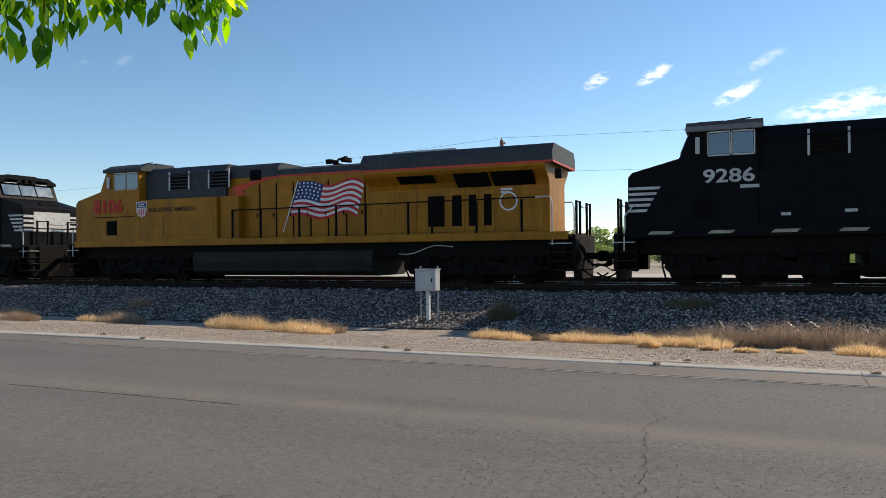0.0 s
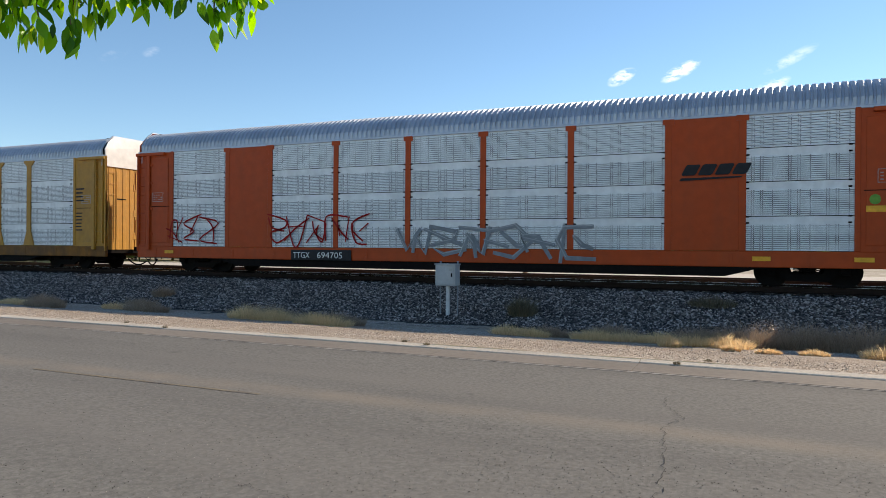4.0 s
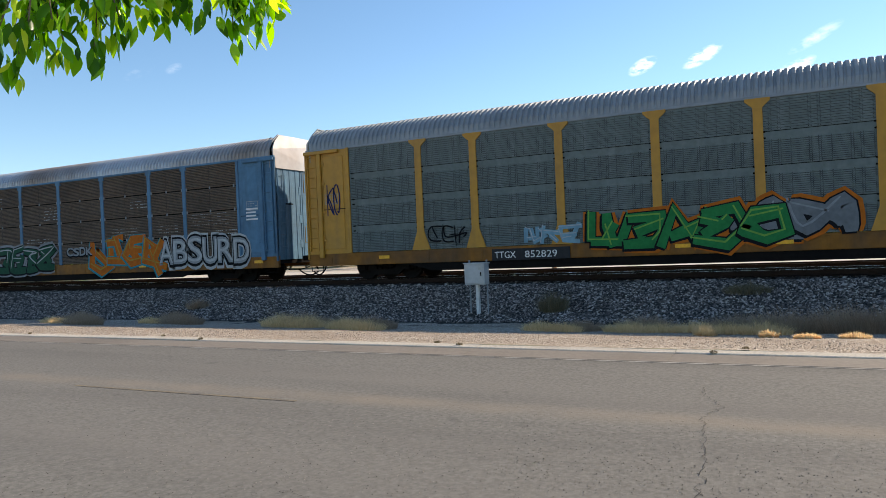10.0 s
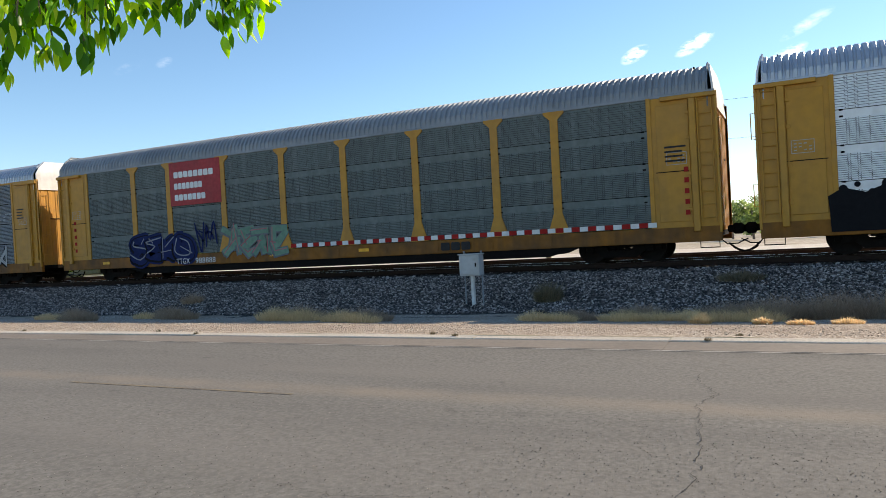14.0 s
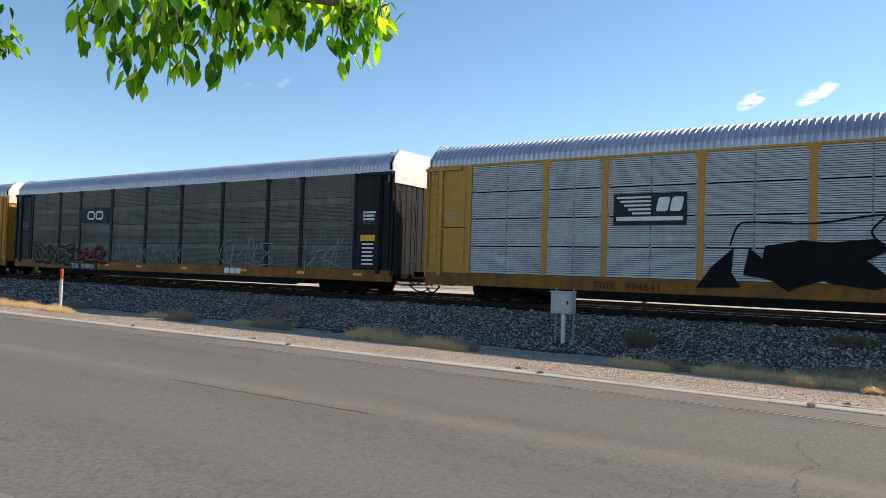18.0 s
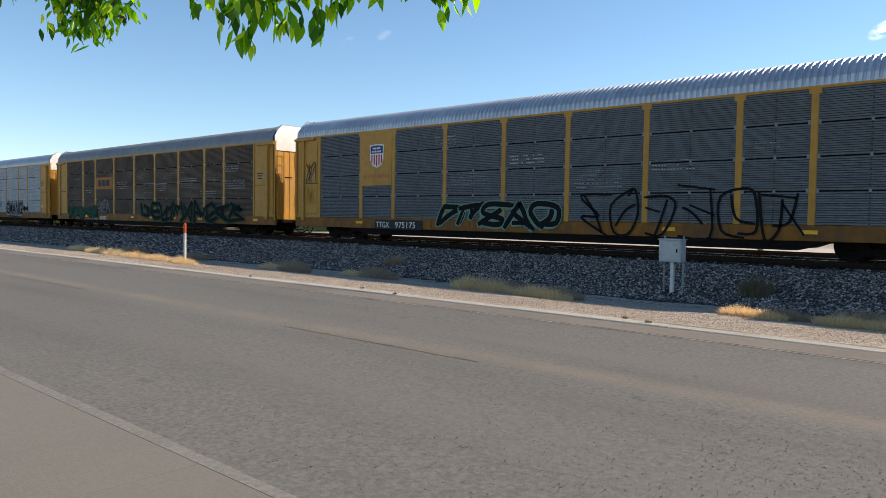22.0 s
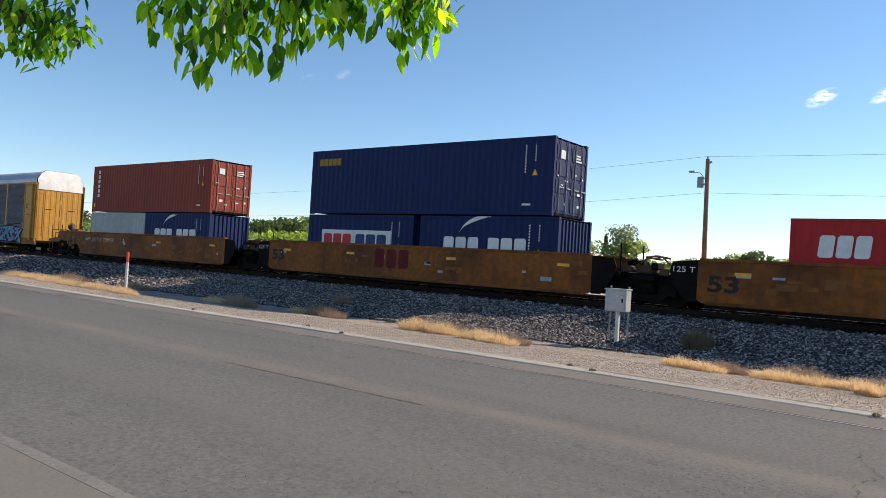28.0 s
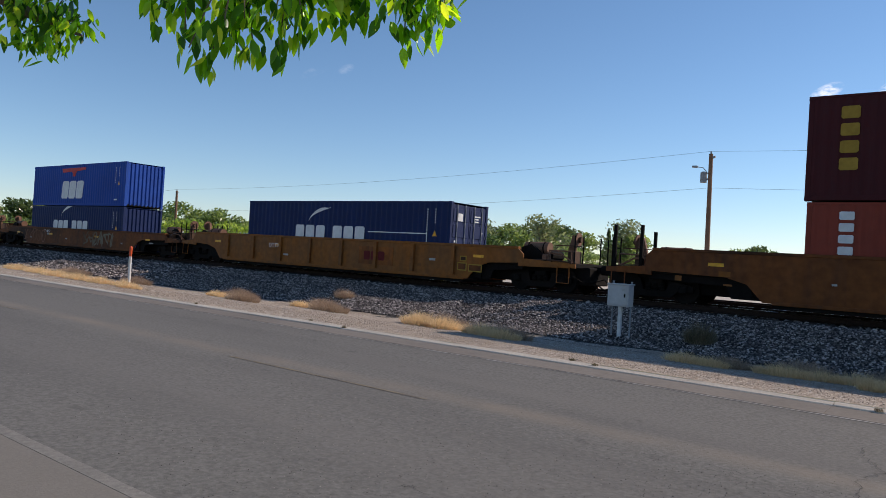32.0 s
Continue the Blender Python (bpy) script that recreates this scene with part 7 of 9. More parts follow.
            part("red_line", Shape().prism([(7.0, 3.2), (8.2, 3.2), (8.0, 3.35), (8.6, 3.62), (9.6, 3.8), (9.6, 3.86), (8.4, 3.7), (7.5, 3.5), (7.8, 3.28), (7.0, 3.27)], sy * 0.97, sy * 0.98), LOCO_RED, v)
        part("red_line", Shape().box((19.86, -1.5, 3.70), (19.87, 1.5, 3.76)), LOCO_RED, v)
        waving_flag(v, 10.45, 13.2, 2.35, 3.55, -0.985)
        word(v, "road_number", number, 1.05, 2.72, 0.52, NUMBER_RED, y=-1.476, width=1.55, bold=0.035)
        word(v, "slogan", "BUILDING AMERICA", 3.95, 2.68, 0.17, INK, y=-1.462, width=2.3, bold=0.01)
        shield(v, 3.32, 2.5, 0.5, y=-1.46)
        word(v, "rear_number", number, 19.05, 3.05, 0.16, LOCO_RED, y=-0.985, width=0.42)
        part("round_badge", Shape().rod((17.95 + 0.35, -0.99, 2.6), (17.95 + 0.35, -0.996, 2.6), 0.3, 24), WHITE, v)
        part("round_badge_field", Shape().rod((17.95 + 0.35, -0.996, 2.6), (17.95 + 0.35, -1.0, 2.6), 0.25, 24), LOCO_YELLOW, v)
        bars(v, "notice", 18.05, 2.95, 0.4, 2, 0.1, 0.07, WHITE, y=-0.995)
    else:
        st = Shape()
        for i in range(7):
            st.box((9.84, -0.982, 2.86 + i * 0.1), (13.0, -0.978, 2.905 + i * 0.1))
        tagged(part("mane_stripes", st, DULL_PALE, v, "pale horizontal stripes emblem"), kind="stuff")
        block_word(v, "emblem", 13.05, 2.88, 1.55, 0.66, 2, DULL_PALE, y=-0.995, lean=0.25, label="pale two-letter railway emblem")
        block_word(v, "railway_name", 12.7, 2.45, 2.1, 0.22, 7, DULL_PALE, y=-0.995)
        block_word(v, "railway_name", 12.7, 2.15, 2.3, 0.22, 8, DULL_PALE, y=-0.995)
        word(v, "road_number", number, 2.05, 2.86, 0.38, NOSE_PALE, y=-1.472, width=1.32, bold=0.02)
        bars(v, "notice", 3.0, 2.68, 0.5, 1, 0.1, 0.09, NOSE_PALE, y=-1.462)
        for sy in (-1, 1):
            for i in range(5):
                part("nose_stripe", Shape().prism([(0.02, 2.1 + i * 0.16), (0.5 + i * 0.09, 2.1 + i * 0.16), (0.55 + i * 0.09, 2.18 + i * 0.16), (0.02, 2.18 + i * 0.16)], sy * 1.402, sy * 1.408), NOSE_PALE, v)
        for i in range(4):
            part("nose_stripe", Shape().box((-0.008, -1.38, 2.1 + i * 0.2), (-0.002, 1.38, 2.2 + i * 0.2)), NOSE_PALE, v)
        part("nose_front", Shape().box((-0.012, -0.9, 2.25), (-0.009, 0.9, 2.95), 0.001), NOSE_PALE, v)
        for i in range(3):
            part("rear_stripe", Shape().box((19.62, -0.96, 2.25 + i * 0.24), (19.63, 0.96, 2.37 + i * 0.24)), NOSE_PALE, v)
            part("rear_stripe", Shape().box((18.85, -0.972, 2.25 + i * 0.24), (19.6, -0.976, 2.36 + i * 0.24)), NOSE_PALE, v)
        word(v, "rear_number", number, 18.8, 3.3, 0.14, NOSE_PALE, y=-1.1, width=0.4)
        for k, (x, z) in enumerate(((4.0, 1.9), (5.5, 1.95), (7.6, 3.0), (8.6, 3.3), (16.2, 2.95), (17.3, 3.1))):
            bars(v, "notice", x, z, 0.3, 1, 0.1, 0.08, NOSE_PALE, y=-1.47 if x < 7 else -0.985, seed=k)
    # handrails
    for sy in (-1, 1):
        for x in posts:
            part("stanchion", Shape().box((x - 0.035, sy * 1.47 - 0.03, 1.45), (x + 0.035, sy * 1.47 + 0.03, 2.62), 0.008), STEEL_DARK, v)
        part("handrail", Shape().rod((posts[0], sy * 1.47, 2.62), (19.55, sy * 1.47, 2.66), 0.022, 6), STEEL_DARK, v)
        part("corner_rail", Shape().pipe([(19.3, sy * 1.47, 2.66), (19.75, sy * 1.47, 2.66), (19.82, sy * 1.48, 2.5), (19.82, sy * 1.48, 1.2)], 0.024, 6), NOSE_PALE, v)
        part("corner_rail", Shape().pipe([(0.15, sy * 1.45, 2.3), (-0.1, sy * 1.48, 2.0), (-0.12, sy * 1.48, 1.0)], 0.022, 6), NOSE_PALE, v)
        # steps
        for e, way in ((-0.15, -1), (20.05, 1)):
            well = part("step_well", Shape().box((e - 0.35, sy * 0.98, 0.4), (e + 0.35, sy * 1.02, 1.45), 0.01), STEEL_DARK, v)
            for i in range(4):
                part("step_tread", Shape().box((e - 0.34, sy * 1.02, 0.42 + i * 0.27), (e + 0.34, sy * 1.46, 0.45 + i * 0.27), 0.006), STEP_STEEL if i < 3 else NOSE_PALE, well)
            part("step_side", Shape().box((e - way * 0.38, sy * 0.98, 0.4), (e - way * 0.33, sy * 1.48, 1.45), 0.008), STEEL_DARK, v)
    # end platforms
    for e, way in ((-0.35, -1), (20.45, 1)):
        part("end_plate", Shape().box((e - 0.06, -1.45, 0.75), (e + 0.06, 1.45, 1.5), 0.02), STEEL_DARK, v)
        for y in (-1.0, -0.5, 0.5, 1.0):
            part("end_post", Shape().box((e - 0.035, y - 0.035, 1.5), (e + 0.035, y + 0.035, 2.55), 0.01), STEEL_DARK, v)
        part("end_rail", Shape().rod((e, -1.0, 2.52), (e, -0.5, 2.52), 0.02, 6), STEEL_DARK, v)
        part("end_rail", Shape().rod((e, 0.5, 2.52), (e, 1.0, 2.52), 0.02, 6), STEEL_DARK, v)
        part("chain", Shape().pipe([(e, -0.5 + 0.1 * i, 2.45 - 0.09 * math.sin(math.pi * i / 10)) for i in range(11)], 0.012, 4), STEEL_DARK, v)
        part("pilot", Shape().prism([(-1.3, 0.75), (-1.2, 0.15), (1.2, 0.15), (1.3, 0.75)], e - 0.05, e + 0.05, "x"), STEEL_DARK, v)
        coupler(v, e, way, 0.85)
        for k in range(4):
            part("jumper_hose", Shape().pipe([(e, -0.9 + 0.2 * k, 1.3), (e + way * 0.2, -0.9 + 0.2 * k, 0.9 - 0.08 * k), (e + way * 0.45, -0.8 + 0.2 * k, 0.55), (e + way * 0.75, -0.7 + 0.15 * k, 0.6)], 0.03, 6), STEEL_DARK, v)
    # roof fittings
    horn = part("horn", Shape().box((11.45, -0.25, 4.14), (11.65, 0.25, 4.28), 0.02), STEEL_DARK, v)
    for i, (way, y) in enumerate(((-1, -0.2), (-1, 0.0), (1, 0.2), (1, -0.08))):
        part("horn_bell", Shape().rod((11.55, y, 4.32 + 0.03 * i), (11.55 + way * 0.38, y, 4.34 + 0.03 * i), 0.03, 10, 0.1), STEEL_DARK, horn)
    part("exhaust_stack", Shape().box((12.95, -0.4, 4.14), (13.6, 0.4, 4.42), 0.04), STEEL_DARK, v)
    part("rear_light", Shape().box((19.9, -1.45, 3.2), (20.1, -1.25, 3.5), 0.02), STEEL_DARK, v)
    part("cab_antenna", Shape().rod((2.6, -0.6, 4.66), (3.3, -0.6, 4.72), 0.02, 5), STEEL_DARK, v)
    if dress == "yellow":
        part("cable_drape", Shape().pipe([(14.6 + 0.16 * i, -1.3, 0.98 + 0.022 * i - 0.07 * math.sin(i * 0.6)) for i in range(13)], 0.014, 5), NOSE_PALE, v)
    return v


def locos():
    loco("locomotive", -23.77, "yellow and grey diesel locomotive with a painted waving flag", LOCO_YELLOW, LOCO_GREY, "yellow", 0, "8106")
    loco("locomotive", -1.72, "black diesel locomotive with pale stripes and lettering", LOCO_BLACK, LOCO_BLACK, "black", 0, "9286")
    loco("locomotive", -26.9, "black diesel locomotive with pale striped nose, facing backwards", LOCO_BLACK, LOCO_BLACK, "black", 180, "6782")


locos()


# ---- container wagons and containers ----
WELL_ORANGE = surface("rusty_orange_wagon", (0.25, 0.078, 0.011), 0.7, grain=(5, 0.14), blotch=(0.55, 0.45), blotch_col=(0.085, 0.03, 0.009), streak=0.55, streak_col=(0.06, 0.03, 0.018), bump=0.002)
WELL_BROWN = surface("rusty_brown_wagon", (0.165, 0.052, 0.011), 0.75, grain=(5, 0.14), blotch=(0.35, 0.6), blotch_col=(0.04, 0.018, 0.009), streak=0.5, streak_col=(0.04, 0.025, 0.018), bump=0.002)
WELL_YELLOW = surface("grimy_ochre_wagon", (0.25, 0.086, 0.012), 0.7, grain=(5, 0.1), blotch=(0.7, 0.35), blotch_col=(0.17, 0.08, 0.03), streak=0.5, streak_col=(0.08, 0.045, 0.02), bump=0.002)
WELL_DUST = surface("faded_red_spray", (0.3, 0.13, 0.08), 0.85, blotch=(0.4, 0.5), blotch_col=(0.12, 0.045, 0.015))
STENCIL_FADED = surface("faded_pale_spray", (0.2, 0.175, 0.12), 0.85, blotch=(0.35, 0.6), blotch_col=(0.09, 0.04, 0.015))
GEAR_BROWN = surface("rusty_brake_gear", (0.2, 0.105, 0.065), 0.75, blotch=(2.0, 0.3), blotch_col=(0.08, 0.04, 0.025), bump=0.002)
BOX = {k: surface("container_" + k, c, 0.65, grain=(3, 0.05), blotch=(0.5, 0.15), streak=0.22, streak_col=tuple(v * 0.5 for v in c), spec=0.22) for k, c in {
    "navy": (0.007, 0.02, 0.086), "blue": (0.011, 0.06, 0.31), "rust": (0.25, 0.046, 0.026), "red": (0.42, 0.025, 0.025), "brown": (0.115, 0.027, 0.023), "grey": (0.42, 0.43, 0.40), "maroon": (0.06, 0.008, 0.01)}.items()}


def container(u, z, length, height, colour, label, doors=True, marks=True):
    """A steel shipping container: corner posts, rails, corrugated walls, roof, a door end with locking bars or a ribbed blind end."""
    c = on_track(thing("shipping_container", label, "shipping container", group="containers on the train"), u, z)
    m = BOX[colour]
    w = 1.22
    for x in (0, length):
        for y in (-1, 1):
            k = 1 if x == 0 else -1
            part("corner_post", Shape().box((x, y * w, 0.1), (x + k * 0.14, y * (w - 0.12), height - 0.1), 0.01), m, c)
            for z0 in (0, height - 0.12):
                part("corner_casting", Shape().box((x - k * 0.006, y * (w + 0.006), z0), (x + k * 0.178, y * (w - 0.16), z0 + 0.12), 0.015), m, c)
    for y in (-1, 1):
        part("bottom_rail", Shape().box((0.16, y * w, 0.02), (length - 0.16, y * (w - 0.06), 0.16), 0.008), m, c)
        part("top_rail", Shape().box((0.16, y * w, height - 0.07), (length - 0.16, y * (w - 0.06), height), 0.008), m, c)
        n = int((length - 0.28) / 0.278)
        p = (length - 0.28) / n
        prof = []
        for i in range(n):
            x = 0.14 + i * p
            prof += [(x, w - 0.006), (x + p * 0.22, w - 0.006), (x + p * 0.5, w - 0.03), (x + p * 0.72, w - 0.03)]
        prof.append((length - 0.14, w - 0.006))
        s = Shape()
        q = len(prof)
        s.add([(a, y * b, 0.14) for a, b in prof] + [(a, y * b, height - 0.06) for a, b in prof], [(i, i + 1, i + 1 + q, i + q) for i in range(q - 1)])
        part("side_wall", s, m, c)
    s = Shape()
    n = int(length / 0.5)
    prof = []
    for i in range(n):
        x = 0.05 + i * (length - 0.1) / n
        p = (length - 0.1) / n
        prof += [(x, height - 0.03), (x + p * 0.3, height - 0.03), (x + p * 0.45, height - 0.008), (x + p * 0.85, height - 0.008)]
    prof.append((length - 0.05, height - 0.03))
    q = len(prof)
    s.add([(a, -w + 0.05, b) for a, b in prof] + [(a, w - 0.05, b) for a, b in prof], [(i, i + 1, i + 1 + q, i + q) for i in range(q - 1)])
    part("roof", s, m, c)
    part("floor", Shape().box((0.05, -w + 0.04, 0.05), (length - 0.05, w - 0.04, 0.15)), STEEL_DARK, c)

    def blind(x, k):
        prof = []
        n = 9
        for i in range(n):
            y = -w + 0.12 + i * (2 * w - 0.24) / n
            p = (2 * w - 0.24) / n
            prof += [(x, y), (x, y + p * 0.35), (x + k * 0.045, y + p * 0.5), (x + k * 0.045, y + p * 0.85)]
        prof.append((x, w - 0.12))
        s = Shape()
        q = len(prof)
        s.add([(a, b, 0.1) for a, b in prof] + [(a, b, height - 0.08) for a, b in prof], [(i, i + 1, i + 1 + q, i + q) for i in range(q - 1)])
        part("end_wall", s, m, c)

    blind(0.02, 1)
    if doors:
        x = length - 0.03
        for y0, y1 in ((-w + 0.12, -0.01), (0.01, w - 0.12)):
            s = Shape().box((x - 0.04, y0, 0.13), (x, y1, height - 0.1), 0.01)
            for i in range(4):
                zz = 0.22 + i * (height - 0.35) / 4
                s.box((x, y0 + 0.08, zz), (x + 0.022, y1 - 0.08, zz + (height - 0.35) / 4 - 0.12), 0.008)
            d = part("door", s, m, c)
            for f in (0.25, 0.72):
                yy = y0 + (y1 - y0) * f
                part("locking_bar", Shape().rod((x + 0.045, yy, 0.1), (x + 0.045, yy, height - 0.08), 0.018, 6), GALV_MID, d)
                part("bar_handle", Shape().box((x + 0.03, yy - 0.02, 1.0), (x + 0.07, yy + 0.32, 1.05), 0.005), GALV_MID, d)
            for i in range(4):
                yy = y0 if y0 < 0 else y1
                part("hinge", Shape().box((x - 0.01, yy - 0.06, 0.35 + i * 0.55), (x + 0.03, yy + 0.06, 0.47 + i * 0.55), 0.006), m, d)
        b = Shape()
        rng = random.Random(int(u))
        for i in range(3):
            b.box((x + 0.026, 0.3, height - 0.5 - i * 0.1), (x + 0.03, 0.5 + 0.3 * rng.random(), height - 0.45 - i * 0.1))
        b.box((x + 0.026, -0.75, height - 0.72), (x + 0.03, -0.45, height - 0.42))
        for i in range(9):
            ya, za = rng.choice((-0.95, -0.7, -0.4, 0.3, 0.55, 0.8)), rng.uniform(0.35, height - 1.0)
            b.box((x + 0.026 + 0.0005 * i, ya, za), (x + 0.03 + 0.0005 * i, ya + rng.uniform(0.08, 0.22), za + rng.uniform(0.03, 0.09)))
        part("door_writing", b, WHITE, c)
    else:
        blind(length - 0.02, -1)
    if marks:
        y = -w - 0.004
        cols = [(length - 1.15, 0.05), (length - 0.75, 0.04)]
        for j, (x, wd) in enumerate(cols):
            s = Shape()
            for i in range(10 if j == 0 else 6):
                s.box((x, y - 0.002, height - 0.35 - i * 0.1), (x + wd, y, height - 0.29 - i * 0.1))
            tagged(part("code_marks", s, WHITE, c), kind="stuff")
        part("warning_mark", Shape().prism([(length - 0.85, height - 1.35), (length - 0.62, height - 1.35), (length - 0.735, height - 1.13)], y - 0.002, y), REFLECTOR, c, "yellow warning triangle")
        part("type_plate", Shape().box((length - 1.2, y - 0.002, 0.35), (length - 0.85, y, 0.42)), WHITE, c)
    return c


def swoosh(c, x, z, s):
    pts = [(x + s * (0.02 + 0.98 * t), z + s * (0.42 * t ** 0.55)) for t in [i / 12 for i in range(13)]]
    sh = Shape()
    up = [(a, b + s * 0.1 * math.sin(math.pi * min(1, i / 11)) + s * 0.012) for i, (a, b) in enumerate(pts)]
    for i in range(12):
        sh.add([(pts[i][0], -1.228, pts[i][1]), (pts[i + 1][0], -1.228, pts[i + 1][1]), (up[i + 1][0], -1.228, up[i + 1][1]), (up[i][0], -1.228, up[i][1])], [(0, 1, 2, 3)])
    part("swoosh", sh, WHITE, c, "white curved swoosh emblem")


def shipping_name(c, x, z, w, h, mat=WHITE, split=(3, 3)):
    total = sum(split) + 0.6 * (len(split) - 1)
    cell = w / total
    q = x
    for n in split:
        block_word(c, "shipping_name", q, z, n * cell, h, n, mat, y=-1.228, gap=0.16, label="white shipping line wordmark")
        q += (n + 0.6) * cell


def down_word(c, x, z, w, n, step, mat):
    for i in range(n):
        block_word(c, "vertical_name", x, z - i * step, w, step * 0.72, 1, mat, y=-1.228, gap=0.0)


def well_wagon(u, length, mat, label, ribs=0, top=1.5, front=True, rear=True, mid_front=False, mid_rear=False, ends=2.7, lead=0.0, tail=0.0, rear_cut=None):
    """One unit of a low container wagon: deep side sills with cut-up ends over the bogies, a well floor, end platforms."""
    v = on_track(thing("well_wagon", label, "railway wagon", group="well wagons of the train"), u)
    L = length
    W = 1.42
    rc = rear_cut or ends
    for sy in (-1, 1):
        lo = 0.24
        fr = [(0.35, top), (0.1, top - 0.2), (0.1, 0.95), (ends - 0.5, 0.88), (ends + 0.1, 0.72), (ends + 0.55, lo)] if front else [(0.95, top), (0.95, lo + 0.08), (1.1, lo)]
        re = [(L - 0.35, top), (L - 0.1, top - 0.2), (L - 0.1, 0.95), (L - rc + 0.4, 0.88), (L - rc - 0.1, 0.72), (L - rc - 0.55, lo)] if rear else [(L - 0.95, top), (L - 0.95, lo + 0.08), (L - 1.1, lo)]
        part("side_sill", Shape().prism(re + fr[::-1], sy * (W - 0.05), sy * W), mat, v)
        for here, e, k in ((front, 0.0, 1), (rear, L, -1)):
            if here:
                # dark panel added to stand for the shade in the bogie cut-out
                part("bogie_shroud", Shape().prism([(e + k * 0.15, 0.9), (e + k * (ends + 0.2), 0.9), (e + k * (ends + 0.6), lo + 0.04), (e + k * (ends - 0.35), lo + 0.04), (e + k * (ends - 0.5), 0.62), (e + k * 0.2, 0.72)], sy * (W - 0.22), sy * (W - 0.16)), STEEL_DARK, v)
            else:
                part("black_end", Shape().prism([(e + k * 0.95, top - 0.01), (e + k * 0.2, top - 0.08), (e + k * 0.1, top - 0.35), (e + k * 0.25, 0.75), (e + k * 0.62, lo + 0.02), (e + k * 0.95, lo + 0.02)], sy * (W - 0.05), sy * (W - 0.004)), STEEL_DARK, v, "black-painted end of the sill")
        part("top_chord", Shape().box((0.3 if front else 1.0, sy * (W - 0.16), top - 0.04), (L - 0.3 if rear else L - 1.0, sy * (W + 0.025), top + 0.05), 0.015), mat, v)
        part("bottom_chord", Shape().box((ends + 0.8 if front else 1.2, sy * (W - 0.16), 0.2), (L - rc - 0.7 if rear else L - 1.2, sy * (W + 0.02), 0.3), 0.012), mat, v)
        for i in range(ribs):
            x = ends + 1.2 + i * (L - 2 * ends - 2.4) / (ribs - 1)
            part("side_rib", Shape().box((x - 0.08, sy * W, 0.36), (x + 0.08, sy * (W + 0.1), top - 0.03), 0.012), mat, v)
    part("well_floor", Shape().box((ends + 0.8, -W + 0.06, 0.1), (L - ends - 0.8, W - 0.06, 0.2)), STEEL_DARK, v)
    for e, k, o in ((0.0, 1, lead), (L, -1, tail)):
        part("platform", Shape().box((e + k * (0.05 - o), -W + 0.1, 0.86), (e + k * ends, W - 0.1, 1.02), 0.02), STEEL_DARK, v)
        part("draft_sill", Shape().box((e - k * (0.2 + o), -0.72, 0.3), (e + k * (ends + 0.4), 0.72, 0.9), 0.03), STEEL_DARK, v)
        if o:
            for y in (-1, 1):
                part("side_step", Shape().prism([(e - k * o, 1.0), (e + k * 0.3, 1.1), (e + k * 0.3, 0.82), (e - k * o, 0.86)], y * (W - 0.08), y * (W - 0.02)), mat, v)
            part("pipe_bracket", Shape().prism([(e - k * o * 0.4, 1.0), (e + k * 0.5, 1.0), (e + k * 0.5, 1.5), (e + k * 0.1, 1.62)], -0.9, -0.8), STEEL_DARK, v)
        part("bulkhead", Shape().prism([(e + k * ends, 0.3), (e + k * (ends + 0.3), 0.3), (e + k * ends, 1.1)], -W + 0.1, W - 0.1), STEEL_DARK, v)
    for e, k, here, mid in ((-lead, 1, front, mid_front), (L + tail, -1, rear, mid_rear)):
        if here:
            bogie(v, e + k * 1.5)
            coupler(v, e, -k)
            part("brake_stand", Shape().box((e + k * 0.55, -0.5, 1.0), (e + k * 0.8, 0.1, 1.45), 0.03), STEEL_RUST, v)
            part("brake_pillar", Shape().prism([(e + k * 0.62, 1.4), (e + k * 0.9, 1.4), (e + k * 0.74, 2.0), (e + k * 0.56, 2.0)], -0.3, -0.18), GEAR_BROWN, v)
            part("brake_wheel", Shape().rod((e + k * 0.5, -0.24, 1.85), (e + k * 0.55, -0.24, 1.85), 0.24, 16), GEAR_BROWN, v)
            part("gear_case", Shape().rod((e + k * 0.4, -0.24, 1.85), (e + k * 0.5, -0.24, 1.85), 0.1, 10), STEEL_RUST, v)
            part("air_tank", Shape().rod((e + k * 1.45, -0.55, 1.5), (e + k * 2.4, -0.55, 1.5), 0.21, 14), GEAR_BROWN, v)
            for x in (1.6, 2.2):
                part("tank_strap", Shape().rod((e + k * x, -0.55, 1.5), (e + k * (x + 0.04), -0.55, 1.5), 0.222, 14), STEEL_DARK, v)
                part("tank_leg", Shape().box((e + k * x, -0.65, 1.0), (e + k * (x + 0.06), -0.45, 1.32)), STEEL_RUST, v)
            part("valve", Shape().box((e + k * 1.2, -1.1, 1.02), (e + k * 1.45, -0.85, 1.3), 0.04).rod((e + k * 1.32, -1.16, 1.16), (e + k * 1.32, -1.08, 1.16), 0.09, 10), GEAR_BROWN, v)
            part("brake_lever", Shape().pipe([(e + k * 0.3, -1.0, 1.06), (e + k * 0.75, -1.0, 1.3), (e + k * 1.3, -1.0, 1.34)], 0.03, 6), GEAR_BROWN, v)
            part("brake_pipe", Shape().pipe([(e + k * 0.3, -1.12, 1.02), (e + k * 0.3, -1.12, 1.42), (e + k * 1.15, -1.12, 1.42), (e + k * 1.15, -1.12, 1.02)], 0.026, 6), GEAR_BROWN, v)
            part("pipe_run", Shape().pipe([(e + k * 0.25, -1.2, 1.05), (e + k * 1.0, -1.22, 1.1), (e + k * 2.0, -1.2, 1.06)], 0.022, 6), STEEL_RUST, v)
            part("tread_plate", Shape().box((e + k * 0.3, -0.9, 1.6), (e + k * 1.1, -0.5, 1.63)), STEEL_RUST, v)
